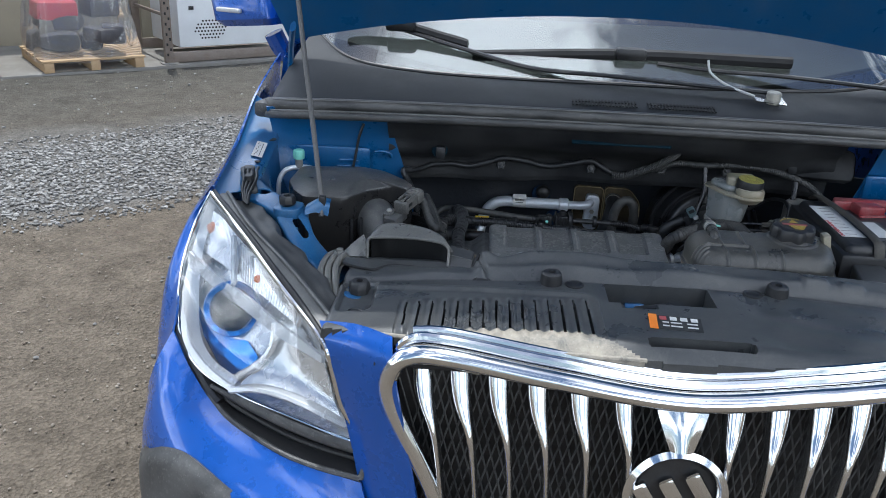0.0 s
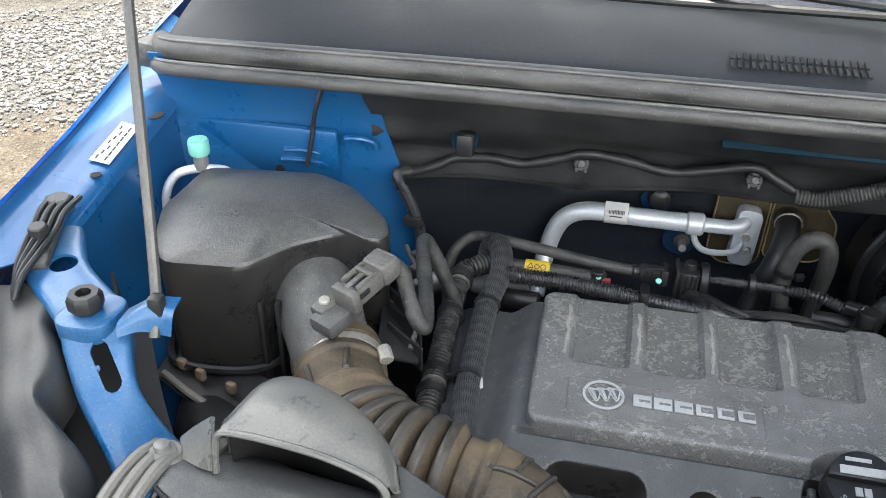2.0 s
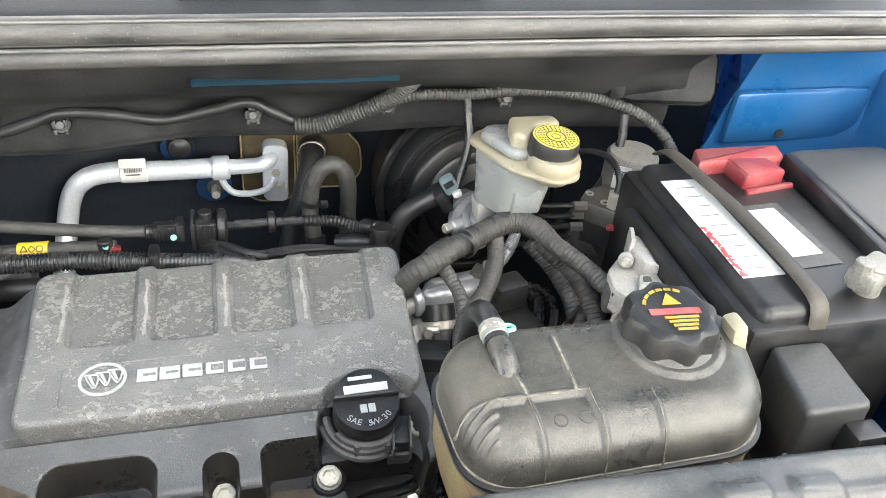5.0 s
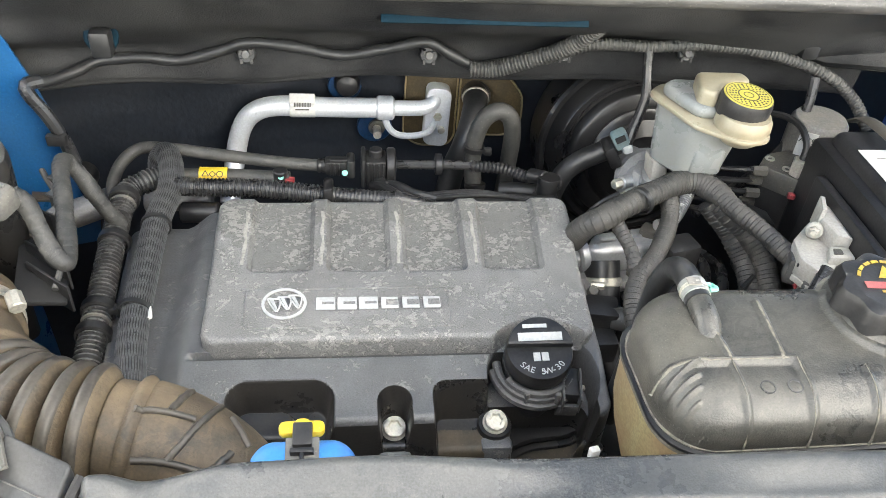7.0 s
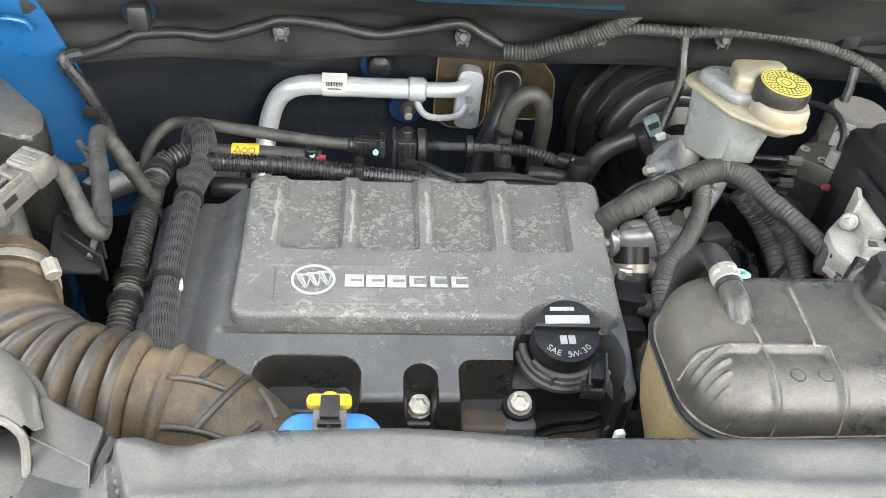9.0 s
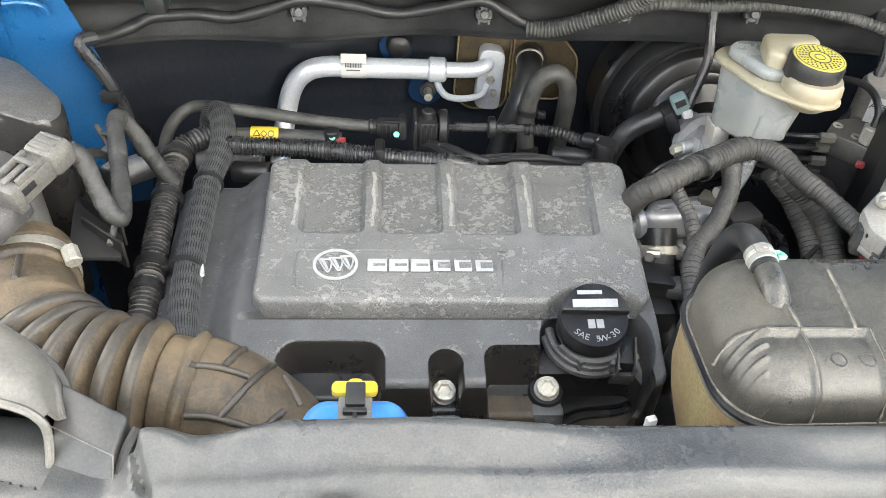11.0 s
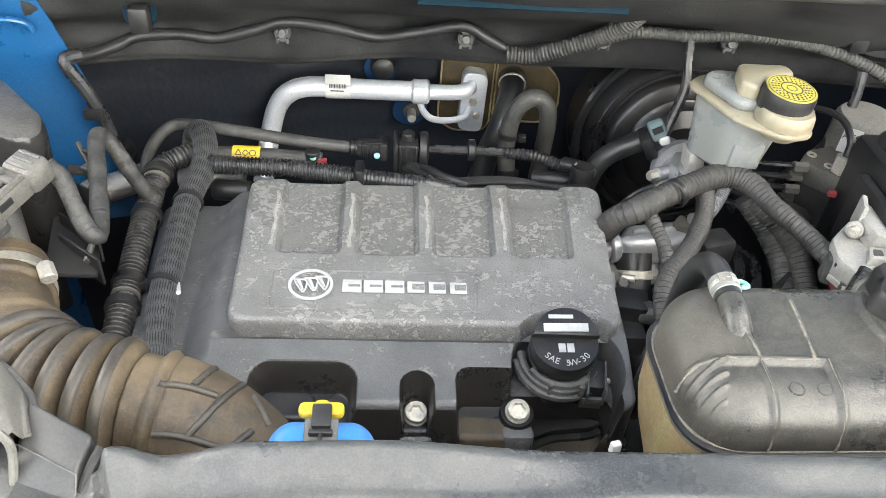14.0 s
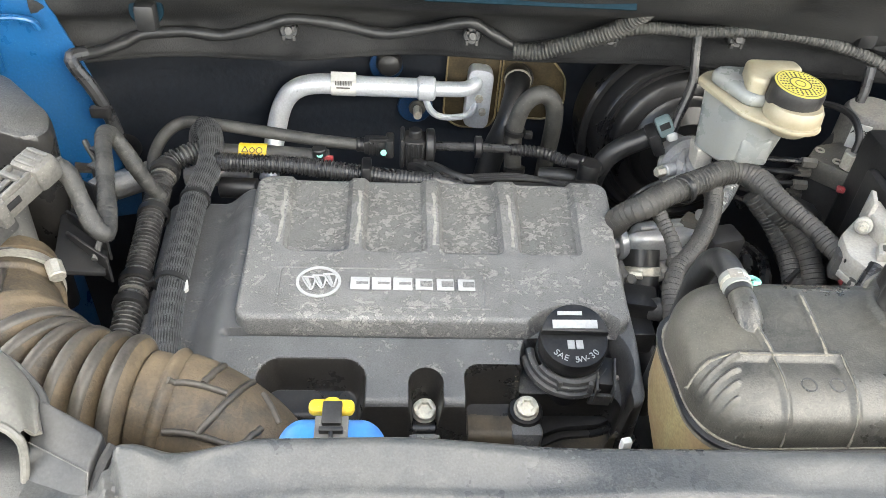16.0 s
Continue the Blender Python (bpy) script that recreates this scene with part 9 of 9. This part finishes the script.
for r0, r1 in ((0.0262, 0.0256), (0.0125, 0.0112), (0.0060, 0.0052)):
    brake_print("black_ring", lathe([(r0, 0.0238), (r0, 0.0241), (r1, 0.0241), (r1, 0.0238)], (0, 0, 0), seg=36, hollow=True), M_PRINT)
rp = random.Random(3)
for rad, n in ((0.0150, 18), (0.0185, 22), (0.0220, 26)):
    for k in range(n):
        a = 2 * math.pi * k / n
        bm = box((0, 0, 0.0240), (0.0011 + 0.0006 * rp.random(), 0.0022, 0.0004))
        bmesh.ops.transform(bm, matrix=Matrix.Rotation(a, 4, "Z") @ Matrix.Translation((0, rad, 0)), verts=bm.verts)
        brake_print("print_bar", bm, M_PRINT)
bh = thing("servo_hose", "black vacuum hose with a mint plug at the brake servo", "hose", (0.56, 2.0, 0.9))
part("hose", sweep([(0.530, 2.0, 0.82), (0.527, 2.0, 0.86), (0.537, 2.0, 0.898), (0.556, 2.0, 0.918), (0.578, 2.0, 0.930), (0.598, 2.0, 0.942)], 0.0125, 14, 0.005), M_HOSE, bh)
part("clip", box((0.588, 1.992, 0.934), (0.014, 0.03, 0.032), 0.004, ry=-30), M_BLACK, bh)
part("plug", box((0.595, 1.990, 0.955), (0.019, 0.018, 0.022), 0.004, ry=-30), M_TEAL, bh, "pale teal plug")
part("plug_window", box((0.592, 1.980, 0.960), (0.012, 0.002, 0.008), 0.0005, ry=-30), M_PRINT, bh)
part("plug_foot", box((0.604, 1.984, 0.946), (0.012, 0.014, 0.010), 0.003, ry=-20), M_LABEL, bh)
ab2 = thing("brake_control_unit", "aluminium brake control block with a grey motor and lines", "brake control unit", (0.78, 1.95, 0.88))
part("block", prism(round_outline([(0.739, 1.922), (0.783, 1.880), (0.820, 1.925), (0.790, 1.955), (0.757, 1.945)], 0.004, 3), 0.938, 0.964, 0.002), M_CASTDARK, ab2, "aluminium valve block")
# black for connectors, with the shade below the block put into it
part("block_base", prism(round_outline([(0.743, 1.922), (0.785, 1.884), (0.820, 1.925), (0.770, 1.95)], 0.004, 3), 0.84, 0.940, 0.002), M_BLACK, ab2, "black lower block, shade and connectors")
for bx, by in ((0.757, 1.934), (0.776, 1.898), (0.768, 1.912)):
    part("block_port", lathe([(0.0055, 0), (0.0055, 0.0015), (0.003, 0.0015), (0.003, 0.0)], (bx, by, 0.9638), seg=14, hollow=True), M_STEEL, ab2)
part("port_nut", rod((0.774, 1.900, 0.965), (0.774, 1.900, 0.985), 0.010, 6), M_STEEL, ab2)
part("port_line", sweep([(0.774, 1.900, 0.98), (0.778, 1.91, 1.0), (0.775, 1.94, 1.01), (0.755, 1.975, 1.0), (0.72, 1.99, 0.97)], 0.004, 8, 0.006), M_BLACK, ab2)
mt = part("motor", lathe([(0.031, -0.06), (0.0325, -0.055), (0.0325, 0.012), (0.029, 0.017), (0.010, 0.018)], (0.822, 1.966, 0.984), (0.0, 0.0, 1), 30), M_GREYPL, ab2, "grey motor can")
part("motor_label", lathe([(0.0329, -0.03), (0.0331, -0.03), (0.0331, 0.004), (0.0329, 0.004)], (0.822, 1.966, 0.984), (0, 0, 1), 30, hollow=True), M_GREYPL, mt)
part("paper_label", box((0.7985, 1.9408, 0.978), (0.020, 0.0012, 0.034), 0, rz=-32), M_LABEL, mt)
writing("print", "AT9", 0.0105, Matrix.Translation((0.7978, 1.9398, 0.985)) @ Matrix.Rotation(radians(-32), 4, "Z") @ Matrix.Rotation(radians(90), 4, "X"), M_PRINT, mt)
for k in range(5):
    z0 = 0.962 - 0.015 * k
    part("brake_line", sweep([(0.741, 1.912 + 0.004 * (k % 2), z0), (0.722, 1.914, z0 + 0.001), (0.690, 1.922, z0 - 0.002), (0.662, 1.942, z0 - 0.006), (0.640, 1.965, z0 - 0.02)], 0.0034, 8, 0.006), M_BOOST, ab2, "black brake line")
    part("line_nut", rod((0.744, 1.911 + 0.004 * (k % 2), z0), (0.728, 1.913 + 0.004 * (k % 2), z0), 0.0062, 6), M_CASTDARK, ab2)
part("red_plug", box((0.764, 1.880, 0.950), (0.009, 0.007, 0.007), 0.002, rz=-20), M_RED, ab2)
part("plug_body", box((0.728, 1.878, 0.912), (0.035, 0.03, 0.035), 0.005, ry=25), M_BLACK, ab2)

# ---------------------------------------------------------------- gearbox side
ha = thing("main_harness", "thick cloth-taped wiring harness arching over the gearbox", "wiring harness", (0.6, 1.83, 0.95))
part("trunk", sweep([(0.511, 1.848, 0.915), (0.517, 1.835, 0.942), (0.534, 1.833, 0.955), (0.562, 1.847, 0.962), (0.603, 1.870, 0.964), (0.632, 1.884, 0.965), (0.652, 1.883, 0.965), (0.667, 1.868, 0.964), (0.676, 1.846, 0.962), (0.686, 1.826, 0.960), (0.699, 1.805, 0.957), (0.709, 1.784, 0.953), (0.718, 1.765, 0.95)], lambda d: taped(0.0136, 0.0055, 0.0010)(d) - 0.0030 * smooth(0.20, 0.25, d), 18, 0.0010), M_TAPE, ha, "taped main trunk")
part("branch", sweep([(0.668, 1.858, 0.955), (0.682, 1.847, 0.945), (0.699, 1.837, 0.932), (0.714, 1.814, 0.915), (0.717, 1.785, 0.895), (0.716, 1.745, 0.87)], taped(0.0128, 0.0060, 0.0012), 14, 0.0012), M_TAPE, ha)
part("branch", sweep([(0.660, 1.864, 0.952), (0.672, 1.856, 0.940), (0.688, 1.846, 0.922), (0.700, 1.824, 0.903), (0.702, 1.79, 0.885), (0.705, 1.75, 0.86)], taped(0.0125, 0.0060, 0.0012), 14, 0.0012), M_TAPE, ha)
part("branch", sweep([(0.614, 1.876, 0.960), (0.619, 1.870, 0.950), (0.612, 1.843, 0.940), (0.588, 1.803, 0.930), (0.562, 1.773, 0.925), (0.551, 1.746, 0.915), (0.549, 1.71, 0.895)], taped(0.0104, 0.0055, 0.0011), 14, 0.0012), M_TAPE, ha)
part("branch", sweep([(0.546, 1.840, 0.956), (0.553, 1.830, 0.945), (0.561, 1.808, 0.935), (0.563, 1.787, 0.925), (0.560, 1.765, 0.91)], taped(0.0081, 0.0055, 0.0010), 12, 0.0012), M_TAPE, ha)
part("tie", lathe([(0.0138, 0), (0.0152, 0.001), (0.0152, 0.006), (0.0138, 0.007)], (0.575, 1.849, 0.964), (0.8, 0.6, 0.05), 22, hollow=True), M_BLACK, ha)
part("plug", box((0.738, 1.738, 0.940), (0.048, 0.040, 0.030), 0.006, rz=-28), M_BLACK_DUSTY, ha, "dusty harness plug")
part("plug_mouth", box((0.722, 1.756, 0.948), (0.036, 0.022, 0.032), 0.006, rz=-24), M_BLACK_DUSTY, ha)
for k in range(5):
    part("plug_rib", box((0.712 + 0.009 * k, 1.756 - 0.004 * k, 0.963), (0.0022, 0.024, 0.004), 0.0008, rz=-28), M_HOSE, ha)
part("plug_lever", sweep([(0.742, 1.758, 0.958), (0.758, 1.742, 0.960), (0.760, 1.726, 0.956), (0.742, 1.716, 0.952)], 0.005, 8, 0.004), M_BLACK_DUSTY, ha)
part("red_clip", box((0.716, 1.748, 0.938), (0.007, 0.009, 0.012), 0.002), M_RED, ha)

pu = thing("vacuum_pump", "cast silver vacuum pump on the engine's end", "vacuum pump", (0.57, 1.85, 0.88))
part("barrel", prism(round_outline([(0.530, 1.852), (0.545, 1.842), (0.619, 1.853), (0.627, 1.876), (0.614, 1.890), (0.545, 1.877)], 0.009, 5), 0.866, 0.904, 0.009, 4), M_PUMP, pu, "silver cast body")
part("top_rib", box((0.580, 1.866, 0.9045), (0.066, 0.006, 0.006), 0.0025, rz=9), M_PUMP, pu)
part("end_collar", lathe([(0.017, 0), (0.0195, 0.002), (0.0195, 0.009), (0.017, 0.011)], (0.534, 1.860, 0.886), (-1, -0.2, -0.1), 24), M_PUMP, pu)
part("top_flange", prism(round_outline([(0.592, 1.868), (0.612, 1.860), (0.622, 1.868), (0.606, 1.886)], 0.005, 4), 0.902, 0.912, 0.0015), M_CASTDARK, pu)
part("purple_clip", box((0.594, 1.838, 0.892), (0.008, 0.004, 0.010), 0.001), M_LAMPBLUE, pu)
part("flange", box((0.560, 1.845, 0.862), (0.08, 0.04, 0.018), 0.006, rz=16), M_CAST, pu)
part("nose", rod((0.532, 1.858, 0.885), (0.512, 1.852, 0.881), 0.012, 16), M_CAST, pu)
for x, y in ((0.532, 1.812), (0.585, 1.842), (0.600, 1.838)):
    part("pump_bolt", rod((x, y, 0.868), (x, y - 0.006, 0.880), 0.006, 8), M_CASTDARK, pu)
part("outlet", sweep([(0.515, 1.822, 0.878), (0.518, 1.812, 0.868), (0.530, 1.80, 0.85)], 0.010, 12, 0.004), M_CAST, pu)
part("plug", box((0.628, 1.835, 0.905), (0.04, 0.03, 0.034), 0.005, rz=15), M_BLACK, pu)
part("metal_hose", sweep([(0.612, 1.868, 0.918), (0.632, 1.878, 0.916), (0.650, 1.898, 0.922), (0.668, 1.925, 0.935), (0.682, 1.948, 0.948)], corrugated(0.0066, 0.003, 0.0006), 12, 0.0008), M_PUMP, pu, "silver braided hose")
part("hose_ferrule", rod((0.672, 1.932, 0.938), (0.684, 1.950, 0.949), 0.0088, 12), M_PUMP, pu)
rh = thing("radiator_hose", "thick black radiator hose with a bright worm clamp", "hose", (0.55, 1.80, 0.82))
part("hose", sweep([(0.552, 1.852, 0.882), (0.552, 1.838, 0.865), (0.552, 1.820, 0.842), (0.560, 1.795, 0.80), (0.58, 1.74, 0.76)], 0.020, 20, 0.005), M_HOSE, rh)
part("worm_clamp", lathe([(0.0203, 0), (0.0216, 0.001), (0.0216, 0.009), (0.0203, 0.010)], (0.552, 1.834, 0.860), (0.0, 0.62, 0.78), 30, hollow=True), M_STEEL, rh, "bright worm clamp")
part("clamp_screw", rod((0.534, 1.822, 0.872), (0.548, 1.818, 0.874), 0.0045, 8), M_STEEL, rh)
el = thing("sensor_plug", "black electrical plug at the end of the engine cover", "plug", (0.53, 1.76, 0.87))
part("plug", box((0.527, 1.762, 0.885), (0.034, 0.032, 0.030), 0.004, rz=-10), M_BLACK, el)
part("plug_tail", rod((0.535, 1.755, 0.888), (0.556, 1.748, 0.890), 0.012, 14), M_BLACK_DUSTY, el)
part("plug", box((0.524, 1.738, 0.868), (0.030, 0.03, 0.028), 0.004), M_BLACK, el)
part("wire", sweep([(0.552, 1.748, 0.889), (0.565, 1.755, 0.885), (0.578, 1.77, 0.87)], 0.006, 10, 0.004), M_HOSE, el)
gb = thing("gearbox_clutter", "dark hoses and brackets below the coolant tank", "hoses", (0.52, 1.66, 0.8))
part("hose", sweep([(0.512, 1.70, 0.83), (0.525, 1.67, 0.80), (0.53, 1.63, 0.76), (0.525, 1.58, 0.72)], 0.016, 14, 0.006), M_HOSE, gb)
part("hose", sweep([(0.498, 1.66, 0.82), (0.51, 1.63, 0.80), (0.515, 1.58, 0.77)], corrugated(0.013, 0.007, 0.001), 12, 0.002), M_CORR, gb)
part("clamp", lathe([(0.0165, 0), (0.018, 0.001), (0.018, 0.009), (0.0165, 0.01)], (0.527, 1.655, 0.785), (0.1, -0.8, -0.6), 20, hollow=True), M_STEEL, gb)
part("white_tab", box((0.455, 1.545, 0.950), (0.008, 0.006, 0.012), 0.0015, rz=12), M_LABEL, gb, "small white plastic tab")
part("bracket", box((0.67, 1.70, 0.87), (0.09, 0.06, 0.012), 0.003, rz=15), M_BLACK, gb)
part("bracket", box((0.628, 1.79, 0.86), (0.10, 0.09, 0.014), 0.004, rz=25, rx=15), M_BLACK, gb)
part("paper_tag", box((0.648, 1.850, 0.872), (0.016, 0.001, 0.026), 0, rz=-25, rx=-40, ry=20), M_LABEL, gb, "white paper tag with a printed bar")
part("tag_print", box((0.648, 1.8492, 0.8728), (0.006, 0.001, 0.016), 0, rz=-25, rx=-40, ry=20), M_PRINT, gb)
part("tray_side", surface([[(0.625, 1.70, 0.90), (0.66, 1.76, 0.905), (0.70, 1.80, 0.905)], [(0.63, 1.705, 0.86), (0.665, 1.765, 0.86), (0.705, 1.805, 0.86)], [(0.64, 1.71, 0.78), (0.675, 1.77, 0.78), (0.715, 1.81, 0.78)]], 12, 8, 0.004), M_GLOSSBLACK, gb, "glossy black tray side")
for k in range(4):
    part("grey_bracket", box((0.690 + 0.006 * k, 1.690 + 0.020 * k, 0.905 - 0.004 * k), (0.032, 0.006, 0.014), 0.002, rz=-30 + 9 * k), M_PLUGGREY, gb, "dusty grey bracket")
for k in range(3):
    part("cable", sweep([(0.60 + 0.03 * k, 1.72, 0.82), (0.63 + 0.02 * k, 1.78, 0.85), (0.66 + 0.02 * k, 1.86, 0.86), (0.68, 1.93, 0.84)], 0.007, 10, 0.006), M_CORR, gb)

# ---------------------------------------------------------------- battery corner
ba = thing("battery", "black car battery with white labels in a strap", "battery", (0.86, 1.76, 0.85))
part("case", box((0.866, 1.754, 0.925), (0.190, 0.285, 0.19), 0.008), M_BLACK, ba, "black battery case")
part("cover", pad([(0.782, 1.620), (0.852, 1.620), (0.852, 1.888), (0.784, 1.888)], 1.034, 1.015, 40, 90, 0.012, 0.014), M_BLACK, ba, "raised rounded lid")
part("label", box((0.812, 1.756, 1.0345), (0.045, 0.172, 0.001), 0, rz=0), M_LABEL, ba, "long white battery label with a red edge")
rb = random.Random(8)
for k in range(30):
    part("red_fleck", box((0.7915 + 0.0025 * rb.random(), 1.673 + 0.0027 * k, 1.0352), (0.002 + 0.006 * rb.random() ** 2, 0.0026, 0.0006), 0), M_REDPRINT, ba)
for k in range(9):
    part("text_bar", box((0.811, 1.682 + 0.018 * k, 1.0352), (0.018 + 0.006 * rb.random(), 0.0012, 0.0005), 0), M_GREYPL, ba)
part("label", box((0.888, 1.752, 1.0215), (0.038, 0.084, 0.001), 0, rz=3), M_LABEL, ba, "small white battery label")
part("label_backing", box((0.890, 1.748, 1.0208), (0.056, 0.112, 0.0008), 0, rz=3), M_BLACK_DUSTY, ba)
part("strap", sweep([(0.822, 1.91, 1.03), (0.824, 1.888, 1.042), (0.832, 1.82, 1.043), (0.838, 1.765, 1.043), (0.840, 1.705, 1.042), (0.839, 1.648, 1.041), (0.838, 1.622, 1.036), (0.838, 1.614, 1.015)], 0.0098, 10, 0.008, squash=0.28), M_STRAP, ba, "grey-brown hold-down strap")
part("negative_post", rod((0.915, 1.652, 1.018), (0.915, 1.652, 1.052), 0.013, 14), M_TERMINAL, ba)
part("negative_clamp", box((0.918, 1.655, 1.038), (0.055, 0.03, 0.022), 0.006, rz=25), M_TERMINAL, ba, "corroded terminal clamp")
part("clamp_bolt", rod((0.899, 1.650, 1.028), (0.899, 1.650, 1.058), 0.009, 8), M_TERMINAL, ba)
part("negative_cable", sweep([(0.925, 1.655, 1.038), (0.955, 1.640, 1.036), (0.985, 1.63, 1.02), (1.01, 1.65, 0.98)], 0.0075, 12, 0.006), M_TERMINAL, ba)
rc = part("red_cover", prism(round_outline([(0.852, 1.872), (0.965, 1.876), (0.972, 1.904), (0.862, 1.904)], 0.004, 3), 1.014, 1.038, 0.004), M_RED, ba, "red terminal cover")
part("cover_arm", prism(round_outline([(0.892, 1.836), (0.948, 1.844), (0.940, 1.876), (0.888, 1.880)], 0.004, 3), 1.014, 1.038, 0.004), M_RED, rc)
part("cover_lip", box((0.924, 1.834, 1.019), (0.068, 0.008, 0.010), 0.003, rz=9), M_RED, rc)
fb = thing("fuse_box", "flat dark grey fuse box lid beside the battery", "fuse box", (1.03, 1.75, 0.95))
part("lid", pad([(0.975, 1.60), (1.12, 1.60), (1.12, 1.895), (0.975, 1.895)], 1.035, 0.93, 30, 50, 0.008, 0.02), M_FLAP, fb, "flat grey lid")
part("side_bar", box((0.968, 1.76, 1.022), (0.014, 0.25, 0.030), 0.004, rz=-4), M_BLACK, fb)
sb = thing("relay_box", "small relay box with a dusty grey lid and catch", "relay box", (0.80, 1.57, 0.95))
part("box", prism(round_outline([(0.772, 1.512), (0.842, 1.512), (0.850, 1.612), (0.790, 1.612)], 0.008, 3), 0.90, 0.955, 0.004), M_BLACK, sb)
part("lid", pad([(0.776, 1.530), (0.842, 1.530), (0.848, 1.610), (0.792, 1.612)], 1.004, 0.955, 30, 34, 0.006, 0.008), M_FLAP, sb, "dusty grey lid")
part("catch", box((0.832, 1.520, 0.972), (0.030, 0.022, 0.032), 0.004), M_BLACK, sb)
part("lid_rim", sweep([(0.772, 1.53, 0.956), (0.774, 1.518, 0.956), (0.845, 1.518, 0.956), (0.852, 1.61, 0.956)], 0.0025, 6, 0.006), M_SEAM, sb)
tc_ = thing("control_module", "dusty pale metal control module beside the battery", "control module", (0.745, 1.76, 0.97))
part("body", prism(round_outline([(0.706, 1.746), (0.716, 1.726), (0.757, 1.722), (0.756, 1.800), (0.745, 1.808), (0.712, 1.776)], 0.005, 4), 0.948, 0.972, 0.003), M_PALECAST, tc_, "pale cast housing")
part("tower", prism(round_outline([(0.738, 1.782), (0.742, 1.756), (0.756, 1.750), (0.757, 1.806), (0.746, 1.808)], 0.004, 4), 0.970, 0.992, 0.003), M_PALECAST, tc_, "raised cast tower")
part("tower_wall", prism(round_outline([(0.737, 1.786), (0.741, 1.784), (0.749, 1.806), (0.745, 1.809)], 0.001, 3), 0.970, 1.002, 0.001), M_PALECAST, tc_)
part("step", prism(round_outline([(0.728, 1.736), (0.754, 1.734), (0.755, 1.752), (0.736, 1.754)], 0.003, 3), 0.971, 0.981, 0.002), M_PALECAST, tc_)
part("step_slot", prism(round_outline([(0.734, 1.740), (0.744, 1.7395), (0.745, 1.748), (0.737, 1.749)], 0.002, 3), 0.9806, 0.9816), M_CASTDARK, tc_)
part("flange_lip", prism(round_outline([(0.704, 1.748), (0.715, 1.722), (0.756, 1.718), (0.756, 1.724), (0.720, 1.729), (0.711, 1.748)], 0.002, 3), 0.944, 0.951, 0.001), M_PALECAST, tc_)
part("bolt_washer", rod((0.7345, 1.782, 0.979), (0.7300, 1.776, 0.982), 0.0085, 18), M_PALECAST, tc_)
part("bolt", rod((0.7310, 1.777, 0.9815), (0.7255, 1.7695, 0.985), 0.0055, 6), M_STEEL, tc_, "dull bolt")
part("bolt_tip", rod((0.7255, 1.7695, 0.985), (0.7220, 1.765, 0.987), 0.003, 8), M_STEEL, tc_)
part("cable_tail", sweep([(0.726, 1.73, 0.972), (0.712, 1.715, 0.958), (0.70, 1.70, 0.93)], 0.007, 10, 0.004), M_CORR, tc_)

tr = thing("battery_tray", "black battery tray wall beside the control module", "battery tray", (0.775, 1.78, 0.9))
part("wall", box((0.762, 1.730, 0.938), (0.012, 0.23, 0.13), 0.004), M_BLACK, tr)
part("back_post", box((0.808, 1.888, 0.958), (0.058, 0.042, 0.085), 0.005), M_BLACK, tr)
part("base", box((0.87, 1.76, 0.82), (0.24, 0.34, 0.02), 0.005), M_BLACK, tr)
